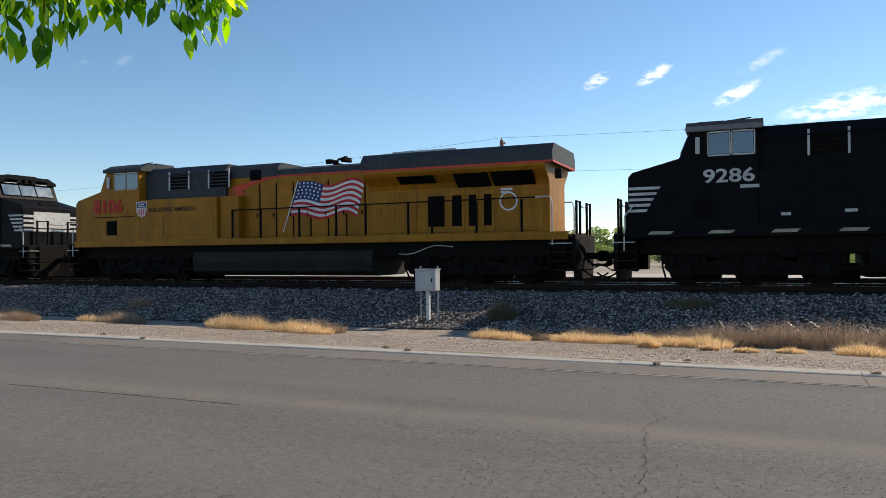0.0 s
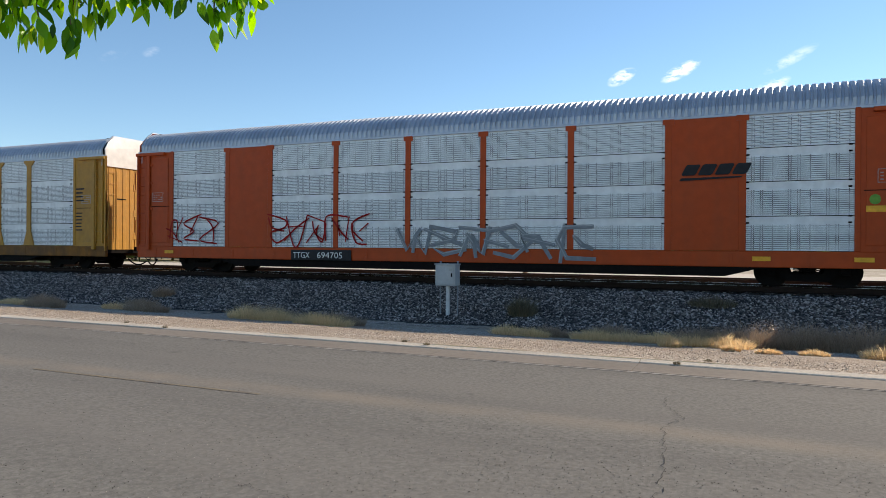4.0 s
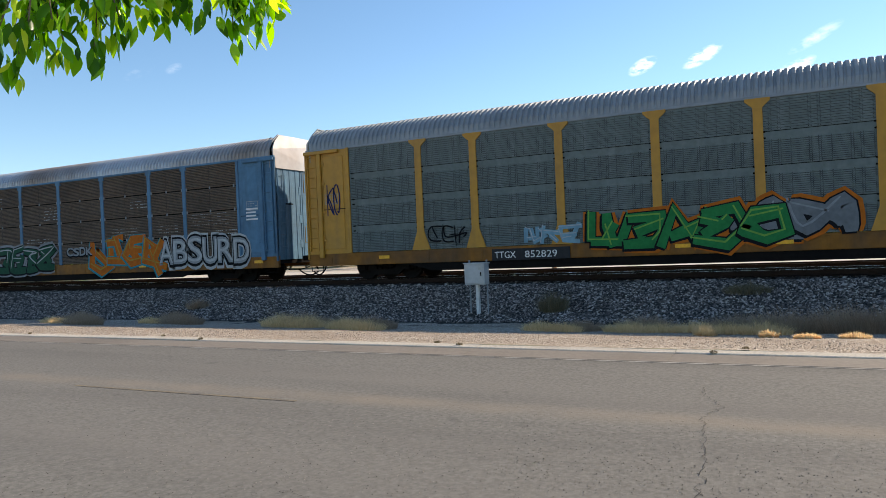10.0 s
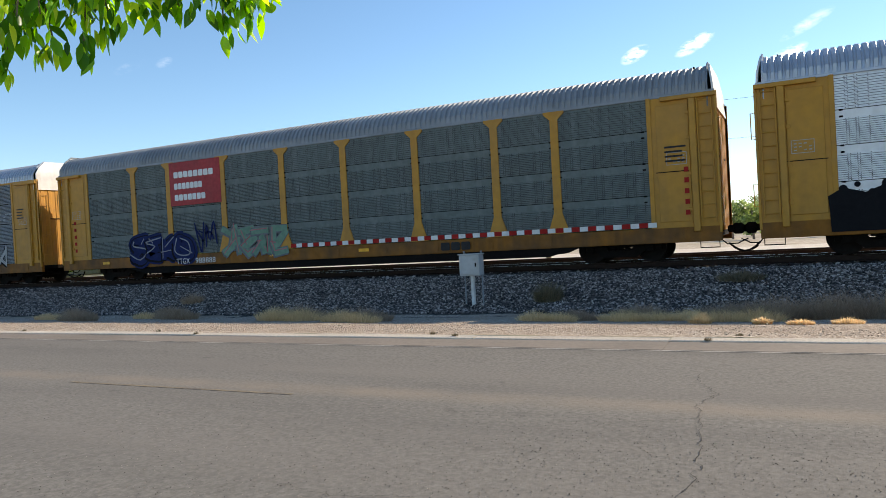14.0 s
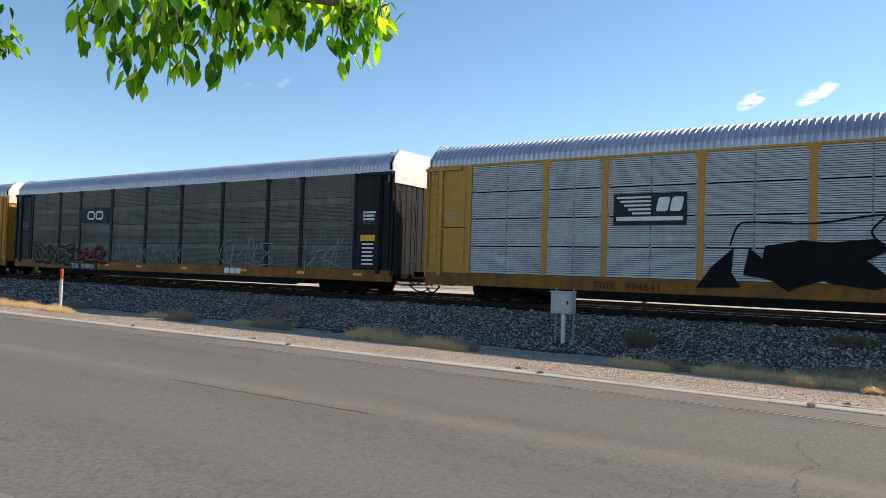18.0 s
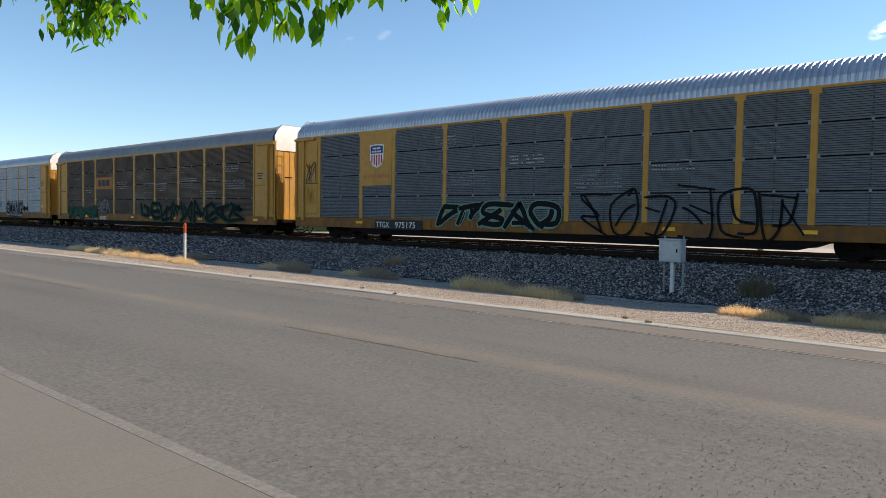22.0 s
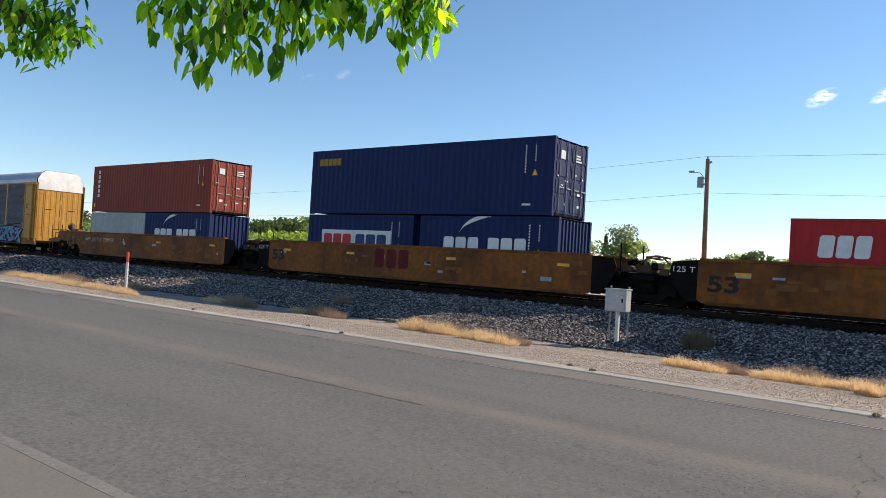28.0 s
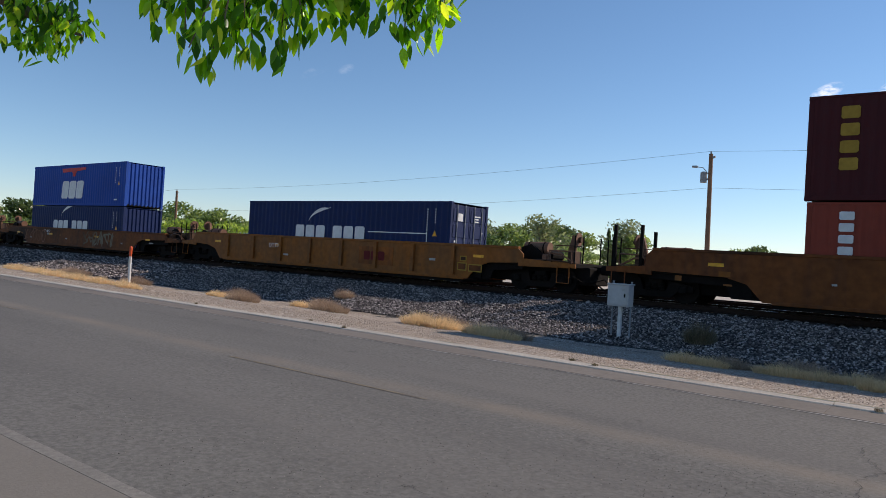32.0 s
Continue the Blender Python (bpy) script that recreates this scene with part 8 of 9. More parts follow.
            part("hose_reel", Shape().rod((e + k * 1.5, -0.5, 1.25), (e + k * 1.5, 0.3, 1.25), 0.17, 10), STEEL_DARK, v)
            for y in (-1.25, -0.65, 0.65, 1.25):
                part("stanchion", Shape().rod((e + k * 0.12, y, 0.95), (e + k * 0.12, y, 1.95), 0.025, 6), STEEL_DARK, v)
            part("handrail", Shape().pipe([(e + k * 0.12, -1.25, 1.6), (e + k * 0.12, -0.65, 1.6)], 0.02, 6), STEEL_DARK, v)
            part("corner_step", Shape().pipe([(e + k * 0.2, -W, 0.9), (e + k * 0.2, -W, 0.35), (e + k * 0.65, -W, 0.35), (e + k * 0.65, -W, 0.9)], 0.02, 6), mat, v)
        if mid:
            bogie(v, e - k * 0.75)
            part("joint", Shape().box((e - k * 1.2, -0.5, 0.8), (e + k * 0.2, 0.5, 1.0), 0.04), STEEL_DARK, v)
            for q, (gx, gz, gw) in enumerate(((-1.5, 1.12, 0.3), (-1.1, 1.3, 0.22), (-0.2, 1.18, 0.35), (-0.55, 1.36, 0.18), (0.2, 1.1, 0.3))):
                part("linkage", Shape().box((e + k * gx, -1.2 + 0.12 * q, gz - 0.16), (e + k * (gx + gw), -0.5, gz + 0.05), 0.03), STEEL_DARK if q % 2 else STEEL_RUST, v)
            part("pivot_web", Shape().box((e - k * 1.75, -0.85, 0.3), (e + k * 0.25, 0.85, 1.0), 0.05), STEEL_DARK, v)
            part("joint_gear", Shape().box((e - k * 0.9, -0.9, 1.0), (e - k * 0.3, -0.2, 1.28), 0.05), STEEL_RUST, v)
            part("side_bearing", Shape().box((e - k * 1.1, -1.3, 0.78), (e - k * 0.4, -0.9, 0.95), 0.03), STEEL_DARK, v)
            for y in (-0.9, 0.9):
                part("stanchion", Shape().rod((e + k * 0.2, y, 0.95), (e + k * 0.2, y, 1.95), 0.025, 6), STEEL_DARK, v)
            for q, (xa, za, xb, zb) in enumerate(((-1.6, 1.2, -0.9, 1.48), (-1.2, 1.45, -0.3, 1.2), (-1.4, 1.5, -0.6, 1.52), (-0.7, 1.02, 0.1, 1.4))):
                part("air_hose", Shape().pipe([(e + k * xa, -1.0 + 0.1 * q, za), (e + k * (xa + xb) / 2, -1.08 + 0.1 * q, max(za, zb) + 0.05), (e + k * xb, -1.0 + 0.1 * q, zb)], 0.03, 6), (GEAR_BROWN, STEEL_RUST)[q % 2], v)
    return v


def wear(v, L, top, seed, n=14, y=-1.424):
    """Pale scuffed patches and stencils on the sill."""
    rng = random.Random(seed)
    for i in range(n):
        x, z = rng.uniform(0.6, L - 1.4), rng.uniform(0.55, top - 0.35)
        m = (WELL_YELLOW, STENCIL, WELL_YELLOW)[rng.randrange(3)]
        part("stencil", Shape().box((x, y - 0.002, z), (x + rng.uniform(0.12, 0.45), y, z + rng.uniform(0.05, 0.16)), 0.0), m, v)
    for i in range(n if n > 16 else 0):
        x, z, w, h = rng.uniform(0.9, L - 2.2), rng.uniform(0.42, top - 0.5), rng.uniform(0.2, 0.7), rng.uniform(0.08, 0.3)
        pts = [(x, z), (x + w * rng.uniform(0.8, 1), z + 0.02), (x + w, z + h * rng.uniform(0.7, 1)), (x + 0.03, z + h)]
        part("scuff", Shape().prism(pts, y + 0.001 - 0.0001 * i, y + 0.003), WELL_YELLOW, v)
    for x in (2.0, L * 0.33, L * 0.62, L - 2.2):
        part("reflector", Shape().box((x, y - 0.004, top - 0.42), (x + 0.45, y, top - 0.32)), REFLECTOR, v, "yellow reflective strip")


def wells():
    Y = -1.43
    a = well_wagon(453.2, 18.7, WELL_ORANGE, "rusty orange well wagon unit with stencilled numbers", front=True, rear=False, mid_rear=True, lead=1.2)
    word(a, "unit_number", "53", 1.75, 0.72, 0.46, INK, y=Y, width=0.8, bold=0.03)
    word(a, "reporting_mark", "DTTX 723758", 4.6, 0.98, 0.24, STENCIL, y=Y, width=2.5, shear=0.2)
    word(a, "unit_letter", "A", 8.1, 0.98, 0.26, WHITE, y=Y)
    wear(a, 18.7, 1.5, 11, 20)
    b = well_wagon(473.4, 18.1, WELL_ORANGE, "rusty orange middle well wagon unit with faded emblem", front=False, rear=False, mid_rear=True)
    word(b, "load_mark", "125 T", 0.22, 1.12, 0.17, WHITE, y=Y, width=0.66)
    word(b, "unit_number", "53", 1.2, 0.68, 0.46, INK, y=Y, width=0.8, bold=0.03)
    block_word(b, "owner_mark", 7.6, 0.62, 1.9, 0.75, 3, PAINT["maroon"], y=Y, gap=0.2, label="faded dark red owner emblem")
    wear(b, 18.1, 1.5, 12, 20)
    c = well_wagon(493.0, 19.0, WELL_ORANGE, "rusty orange end well wagon unit with stencilled numbers", front=False, rear=True, tail=1.6, rear_cut=0.9)
    word(c, "load_mark", "125 T", 0.22, 1.12, 0.17, WHITE, y=Y, width=0.66)
    word(c, "unit_number", "53", 1.25, 0.6, 0.46, INK, y=Y, width=0.88, bold=0.03)
    part("number_patch", Shape().box((10.95, Y + 0.001, 0.64), (13.6, Y + 0.005, 1.02)), STEEL_DARK, c, "black patch behind the number")
    word(c, "unit_letter", "B", 9.85, 0.72, 0.28, INK, y=Y)
    word(c, "reporting_mark", "DTTX 723758", 11.1, 0.71, 0.25, STENCIL, y=Y, width=2.4, shear=0.2)
    wear(c, 19.0, 1.5, 13, 22)
    d = well_wagon(516.9, 20.9, WELL_BROWN, "rust-brown well wagon with faint graffiti on the sill", top=1.28, ends=3.0, lead=1.5, tail=1.1)
    for k, (x, n) in enumerate(((3.2, 5), (11.5, 6))):
        rng = random.Random(200 + k)
        s = Shape()
        for i in range(n):
            for st in strokes_for(rng, rng.randrange(7)):
                ribbon(s, [(x + 0.62 * (i + px), 0.4 + pz * 0.75) for px, pz in st], 0.035 if k == 0 else 0.05, -1.428 - 0.0001 * i)
        part("graffiti_letters", s, WELL_DUST if k == 0 else STENCIL_FADED, d, "faint graffiti letters")
    word(d, "reporting_mark", "71802", 6.2, 1.02, 0.16, WHITE, y=Y, width=0.8)
    wear(d, 20.9, 1.28, 14, 12)
    e = well_wagon(540.1, 20.0, WELL_YELLOW, "grimy ochre well wagon with ribbed sides", ribs=8, top=1.45, ends=1.9, lead=1.0, tail=1.9)
    word(e, "reporting_mark", "DTTX", 6.2, 0.95, 0.2, WHITE, y=Y, width=0.75)
    part("name_panel", Shape().box((12.0, Y - 0.004, 0.5), (13.9, Y + 0.008, 1.22), 0.004), WELL_ORANGE, e, "orange panel with faded emblem")
    block_word(e, "owner_mark", 12.3, 0.68, 1.2, 0.36, 3, PAINT["maroon"], y=Y - 0.008)
    for k, (x, z, w, h) in enumerate(((17.1, 0.52, 0.42, 0.3), (17.6, 0.5, 0.6, 0.28), (17.2, 0.86, 0.3, 0.2))):
        part("stencil_frame", Shape().box((x, Y + 0.002, z), (x + w, Y + 0.005, z + h)), PAINT["mustard"], e)
        part("stencil", Shape().box((x + 0.04, Y - 0.001, z + 0.04), (x + w - 0.04, Y + 0.001, z + h - 0.04)), WELL_BROWN, e)
    wear(e, 20.0, 1.45, 15, 8)
    f = well_wagon(564.3, 22.0, WELL_BROWN, "dark rusty well wagon loaded with maroon containers", top=1.6, ends=3.0, lead=1.2)
    for x, y, top in ((-1.0, -1.25, 2.35), (-0.55, 0.9, 2.25), (-0.12, -1.25, 2.35)):
        part("guide_post", Shape().box((x - 0.05, y - 0.05, 1.0), (x + 0.05, y + 0.05, top), 0.01), STEEL_DARK, f)
    wear(f, 22.0, 1.6, 16, 16)

    t = container(457.05, 2.77, 12.15, 2.75, "rust", "rust-red forty-foot container stacked on top")
    down_word(t, 0.62, 2.28, 0.24, 6, 0.28, WHITE)
    part("code_plate", Shape().box((0.25, -1.23, 0.3), (0.42, -1.226, 0.5)), REFLECTOR, t)
    container(457.1, 0.16, 6.06, 2.58, "grey", "weathered pale grey twenty-foot container in the well")
    k = container(463.2, 0.16, 6.06, 2.58, "navy", "navy blue twenty-foot container with white swoosh", doors=False)
    shipping_name(k, 1.05, 1.24, 3.9, 0.5)
    swoosh(k, 1.85, 1.95, 1.3)
    s = container(476.7, 2.77, 12.15, 2.75, "navy", "dark navy forty-foot container stacked on top")
    block_word(s, "shipping_name", 0.5, 2.08, 1.35, 0.3, 5, PAINT["mustard"], y=-1.228, label="yellow shipping wordmark")
    k = container(476.7, 0.16, 6.06, 2.58, "navy", "navy container with white panel in the well", doors=False)
    part("name_panel", Shape().box((0.9, -1.23, 1.14), (4.9, -1.226, 1.94)), WHITE, k, "white panel with coloured wordmark")
    block_word(k, "shipping_name", 1.05, 1.26, 1.7, 0.52, 3, LOGO_RED, y=-1.236)
    block_word(k, "shipping_name", 2.95, 1.26, 1.8, 0.52, 3, LOGO_NAVY, y=-1.236)
    k = container(483.1, 0.16, 6.06, 2.58, "navy", "navy blue twenty-foot container with white swoosh", doors=False)
    shipping_name(k, 1.2, 1.3, 3.7, 0.5)
    swoosh(k, 1.9, 1.98, 1.4)
    k = container(496.35, 0.16, 6.06, 2.6, "red", "bright red twenty-foot container in the well", doors=False, marks=False)
    block_word(k, "shipping_name", 0.7, 1.55, 1.3, 0.6, 3, WHITE, y=-1.228, lean=0.1, label="white three-letter wordmark")
    k = container(502.6, 0.16, 6.06, 2.6, "brown", "brown twenty-foot container with pale lettering", doors=False, marks=False)
    down_word(k, 0.5, 2.1, 0.3, 3, 0.36, WHITE)
    sgn = Shape()
    for i in range(3):
        sgn.box((6.03, -0.6 + i * 0.28, 1.85), (6.05, -0.4 + i * 0.28, 2.05))
    part("end_wordmark", sgn, WHITE, k)
    k = container(520.55, 2.77, 12.1, 2.62, "blue", "bright blue forty-foot container stacked on top", doors=False)
    block_word(k, "shipping_name", 4.15, 0.46, 2.9, 1.12, 3, WHITE, y=-1.228, lean=0.12, gap=0.08, label="white three-letter wordmark")
    part("emblem", Shape().prism([(4.2, 2.12), (5.4, 2.18), (5.55, 2.05), (5.6, 1.86), (5.9, 1.86), (5.95, 2.05), (6.1, 2.18), (7.2, 2.26), (7.3, 2.4), (5.75, 2.4), (4.1, 2.38)], -1.23, -1.226), LOGO_RED, k, "red winged emblem")
    k = container(520.55, 0.16, 12.1, 2.58, "navy", "navy forty-foot container with white swoosh in the well", doors=False)
    shipping_name(k, 3.3, 1.08, 4.7, 0.6)
    swoosh(k, 4.3, 1.95, 1.5)
    k = container(544.4, 0.31, 12.2, 2.78, "navy", "navy forty-foot container with white swoosh and lettering")
    shipping_name(k, 3.45, 1.14, 4.4, 0.58)
    swoosh(k, 4.25, 1.9, 1.4)
    part("white_line", Shape().box((7.95, -1.23, 1.5), (11.1, -1.226, 1.54)), WHITE, k)
    part("white_line", Shape().box((11.06, -1.23, 1.1), (11.1, -1.226, 1.498)), WHITE, k)
    k = container(568.72, 3.1, 12.15, 2.85, "maroon", "dark maroon forty-foot container stacked on top")
    down_word(k, 0.8, 2.2, 0.45, 4, 0.46, PAINT["mustard"])
    k = container(568.8, 0.45, 12.15, 2.62, "rust", "brick-red forty-foot container in the well")
    down_word(k, 0.8, 2.15, 0.36, 6, 0.31, WHITE)


wells()


# ---- things beside the track ----
STRAW = leaf_material("dry_straw", [(0.56, 0.4, 0.2), (0.73, 0.555, 0.29), (0.84, 0.66, 0.38), (0.65, 0.475, 0.24)], 0.55, (0.495, 0.95, 1.3))
BRUSH = leaf_material("dry_brush", [(0.26, 0.177, 0.112), (0.385, 0.265, 0.17), (0.49, 0.345, 0.226), (0.3, 0.207, 0.133)], 0.35, (0.5, 0.85, 1.2))
WEED = leaf_material("green_weed", [(0.11, 0.1, 0.055), (0.18, 0.145, 0.085), (0.25, 0.19, 0.11)], 0.35, (0.5, 0.9, 1.2))
GREY_BOX = surface("grey_box_paint", (0.45, 0.46, 0.46), 0.45, grain=(9, 0.04), blotch=(2, 0.08), streak=0.15, streak_col=(0.3, 0.28, 0.26))
POST_WHITE = surface("white_post", (0.66, 0.66, 0.64), 0.5, streak=0.2, streak_col=(0.4, 0.35, 0.3))
POST_RED = surface("red_orange_band", (0.68, 0.1, 0.03), 0.45)
POLE_WOOD = surface("pole_timber", (0.24, 0.14, 0.085), 0.85, blotch=(0.9, 0.2), streak=0.4, streak_col=(0.12, 0.07, 0.045))
WIRE = surface("wire", (0.03, 0.03, 0.035), 0.6)


def equipment_box():
    t = thing("equipment_box", "pale grey metal equipment box on steel posts by the track", "equipment box", pose(-7.92, 17.6, 0.0))
    part("cabinet", Shape().box((-0.29, -0.16, 0.8), (0.29, 0.16, 1.36), 0.015), GREY_BOX, t)
    part("lid", Shape().box((-0.31, -0.19, 1.355), (0.31, 0.18, 1.385), 0.008), GREY_BOX, t)
    part("door", Shape().box((-0.25, -0.175, 0.84), (0.25, -0.16, 1.32), 0.006), GREY_BOX, t)
    part("door_latch", Shape().box((0.18, -0.2, 1.04), (0.21, -0.175, 1.14), 0.004), STEEL_DARK, t)
    part("sticker", Shape().box((0.12, -0.178, 1.2), (0.2, -0.1755, 1.26)), BOX["grey"], t)
    part("main_post", Shape().box((-0.03, -0.05, -0.3), (0.06, 0.05, 0.82), 0.01), POST_WHITE, t)
    for x in (-0.25, 0.25):
        part("leg", Shape().rod((x, 0.1, -0.25), (x, 0.1, 1.43), 0.022, 8), GALV_MID, t)
        part("leg_cap", Shape().rod((x, 0.1, 1.42), (x, 0.1, 1.45), 0.03, 8), GALV_MID, t)


def marker_post():
    t = thing("marker_post", "white marker post with an orange-red top beside the road", "marker post", pose(-24.95, 13.63, 0.0))
    part("post", Shape().rod((0, 0, -0.2), (0, 0, 1.12), 0.05, 12), POST_WHITE, t)
    part("band", Shape().rod((0, 0, 1.12), (0, 0, 1.44), 0.052, 12), POST_RED, t, "orange-red top section")
    part("cap", Shape().rod((0, 0, 1.44), (0, 0, 1.49), 0.052, 12, 0.03), POST_RED, t)
    part("decal", Shape().box((-0.03, -0.056, 0.75), (0.03, -0.05, 1.0)), BOX["grey"], t)


def blades(rng, n, rx, ry, h, lean, width):
    """Grass blades: thin bent strips that rise from a patch of ground."""
    v, f = [], []
    for i in range(n):
        a, r = rng.uniform(0, 6.283), math.sqrt(rng.random())
        x, y = rx * r * math.cos(a), ry * r * math.sin(a)
        hh = h * (1.1 - 0.65 * r) * rng.uniform(0.55, 1.15)
        b = rng.uniform(0, 6.283)
        dx, dy = math.cos(b) * lean * hh * rng.random() + x * 0.25, math.sin(b) * lean * hh * rng.random() + y * 0.2
        c = rng.uniform(0, 3.14)
        wx, wy = math.cos(c) * width, math.sin(c) * width
        k = len(v)
        v += [(x - wx, y - wy, -0.03), (x + wx, y + wy, -0.03), (x + dx * 0.4 + wx * 0.8, y + dy * 0.4 + wy * 0.8, hh * 0.6), (x + dx * 0.4 - wx * 0.8, y + dy * 0.4 - wy * 0.8, hh * 0.6), (x + dx, y + dy, hh)]
        f += [(k, k + 1, k + 2, k + 3), (k + 3, k + 2, k + 4)]
    return v, f


def tuft(x, y, rx, ry, h, mat, name, label, seed, n=260, width=0.007, lean=0.5):
    rng = random.Random(seed)
    v, f = blades(rng, int(n * 1.8), rx, ry, h * (0.8 if n > 100 else 1), lean * 1.5, width * 0.7)
    me = bpy.data.meshes.new(name)
    me.from_pydata(v, [], f)
    me.materials.append(mat)
    o = new(name, me)
    o.location = (x, y, ground_height(y) + 0.01)
    tagged(o, label, "grass" if "grass" in name else "bush", group="grass tufts on the verge" if "grass" in name else "dry bushes by the track")


def verge_plants():
    for i, (x, y, rx, ry, h) in enumerate(((-12.3, 14.9, 0.6, 0.35, 0.5), (-11.45, 14.8, 0.5, 0.3, 0.42), (-9.9, 14.25, 0.5, 0.28, 0.4), (-9.2, 14.0, 0.55, 0.25, 0.32), (-5.1, 14.5, 0.42, 0.22, 0.3), (-4.6, 14.4, 0.4, 0.2, 0.25), (-3.3, 14.6, 0.5, 0.24, 0.3), (-2.65, 14.55, 0.45, 0.22, 0.26), (-2.0, 14.5, 0.45, 0.25, 0.32), (-1.4, 14.35, 0.4, 0.22, 0.3), (-0.85, 14.4, 0.5, 0.25, 0.34), (-1.75, 13.85, 0.2, 0.12, 0.26), (-0.7, 13.7, 0.16, 0.08, 0.17),
                                           (-0.1, 13.5, 0.2, 0.08, 0.13), (0.6, 13.6, 0.22, 0.1, 0.16), (1.7, 13.8, 0.4, 0.2, 0.3), (2.6, 13.9, 0.5, 0.25, 0.34), (-23.6, 12.9, 0.7, 0.22, 0.26), (-24.6, 13.3, 0.7, 0.3, 0.34), (-26.4, 13.3, 0.9, 0.3, 0.36), (-28.6, 13.5, 1.0, 0.35, 0.38), (-31.0, 13.8, 1.1, 0.4, 0.4),
                                           (-33.6, 14.2, 1.2, 0.4, 0.4), (-36.8, 14.6, 1.2, 0.45, 0.4), (-17.9, 15.6, 0.45, 0.22, 0.3), (-21.8, 15.2, 0.6, 0.25, 0.3))):
        tuft(x, y, rx, ry, h, STRAW, "dry_grass", "bright straw-yellow dry grass tuft on the dirt verge", 300 + i, int(300 + 520 * rx), 0.006)
    for i, (x, y, rx, ry, h) in enumerate(((-11.8, 15.2, 0.85, 0.35, 0.44), (-9.5, 14.6, 0.8, 0.3, 0.34), (-16.5, 15.5, 0.8, 0.35, 0.34), (-19.6, 14.6, 0.75, 0.35, 0.32), (-17.7, 16.4, 0.6, 0.35, 0.42), (-21.6, 16.0, 0.8, 0.4, 0.42), (-4.4, 14.9, 0.5, 0.3, 0.26), (-3.1, 15.4, 0.6, 0.4, 0.36),
                                           (-1.3, 15.4, 0.7, 0.4, 0.4), (-0.5, 15.2, 0.8, 0.45, 0.5), (0.5, 15.3, 0.7, 0.45, 0.6), (1.4, 15.2, 0.9, 0.5, 0.62), (2.7, 15.4, 1.0, 0.5, 0.62), (-29.0, 16.2, 1.0, 0.4, 0.4), (-35.0, 16.4, 1.2, 0.5, 0.45))):
        tuft(x, y, rx, ry, h * 1.25, BRUSH, "dry_bush", "low grey-brown dry bush at the foot of the ballast", 400 + i, int(320 + 520 * rx), 0.006, 0.8)
    tuft(-5.95, 17.95, 0.36, 0.32, 0.72, WEED, "weed_bush", "olive-brown weed bush growing in the ballast", 451, 520, 0.008, 0.7)
    tuft(-1.45, 19.5, 0.55, 0.35, 0.4, WEED, "weed_bush", "dark green weed patch growing in the ballast", 452, 420, 0.008, 0.8)
    tuft(-18.6, 18.2, 0.4, 0.3, 0.5, BRUSH, "dry_bush", "low grey-brown dry bush growing in the ballast", 453, 300, 0.007, 0.7)
    for i, (x, y) in enumerate(((-11.3, 11.1), (-5.4, 11.15), (-1.3, 11.05), (-0.9, 11.4), (1.5, 11.1), (-12.6, 11.3), (-17.0, 11.2), (-5.9, 11.3))):
        tuft(x, y, 0.06, 0.03, 0.05, WEED, "kerb_grass", "small green weed at the kerb joint", 470 + i, 40, 0.004, 1.0)


equipment_box()
marker_post()
verge_plants()


# ---- the tree over the viewer ----
def leaf_mesh(seed):
    rng = random.Random(seed)
    L, w, d, b = rng.uniform(0.058, 0.082), rng.uniform(0.0125, 0.0175), 0.006, rng.uniform(-0.02, 0.02)
    rows = [(0.0, 0.15), (0.14, 0.62), (0.32, 1.0), (0.55, 0.9), (0.78, 0.5), (1.0, 0.0)]
    v, f = [], []
    for t, k in rows:
        z = -L * t
        y = b * t * t
        v += [(-w * k, y - d * k, z), (0, y, z), (w * k, y - d * k, z)]
    for i in range(len(rows) - 1):
        a = i * 3
        f += [(a, a + 1, a + 4, a + 3), (a + 1, a + 2, a + 5, a + 4)]
    me = bpy.data.meshes.new("leaf")
    me.from_pydata(v, [], f)
    me.shade_smooth()
    return me


def single_leaf_material():
    m = leaf_material("fresh_leaf", [(0.018, 0.072, 0.009), (0.05, 0.165, 0.014), (0.115, 0.3, 0.024), (0.22, 0.44, 0.04), (0.45, 0.56, 0.065)], 0.54)
    nt = m.node_tree
    info = nt.nodes.new("ShaderNodeObjectInfo")
    ramp = [n for n in nt.nodes if n.type == "VALTORGB"][0]
    nt.links.new(info.outputs["Random"], ramp.inputs[0])
    return m


LEAF_ONE = single_leaf_material()
LEAF_MANY = leaf_material("fresh_leaves", [(0.018, 0.072, 0.009), (0.05, 0.165, 0.014), (0.115, 0.3, 0.024), (0.22, 0.44, 0.04), (0.45, 0.56, 0.065)], 0.54)
LEAF_FAR = leaf_material("tree_leaves", [(0.08, 0.125, 0.04), (0.12, 0.17, 0.05), (0.17, 0.23, 0.075), (0.24, 0.3, 0.115)], 0.5)
LEAF_HEDGE = leaf_material("hedge_leaves", [(0.14, 0.2, 0.04), (0.2, 0.28, 0.055), (0.28, 0.37, 0.08)], 0.55)
LEAF_DARK = leaf_material("dark_tree_leaves", [(0.05, 0.075, 0.025), (0.075, 0.11, 0.035), (0.11, 0.15, 0.055)], 0.4)
LEAF_GREY = leaf_material("grey_green_leaves", [(0.10, 0.13, 0.06), (0.15, 0.18, 0.08), (0.19, 0.22, 0.11)], 0.4)
BARK = surface("grey_bark", (0.16, 0.13, 0.10), 0.9, bump=0.012, bump_scale=14)


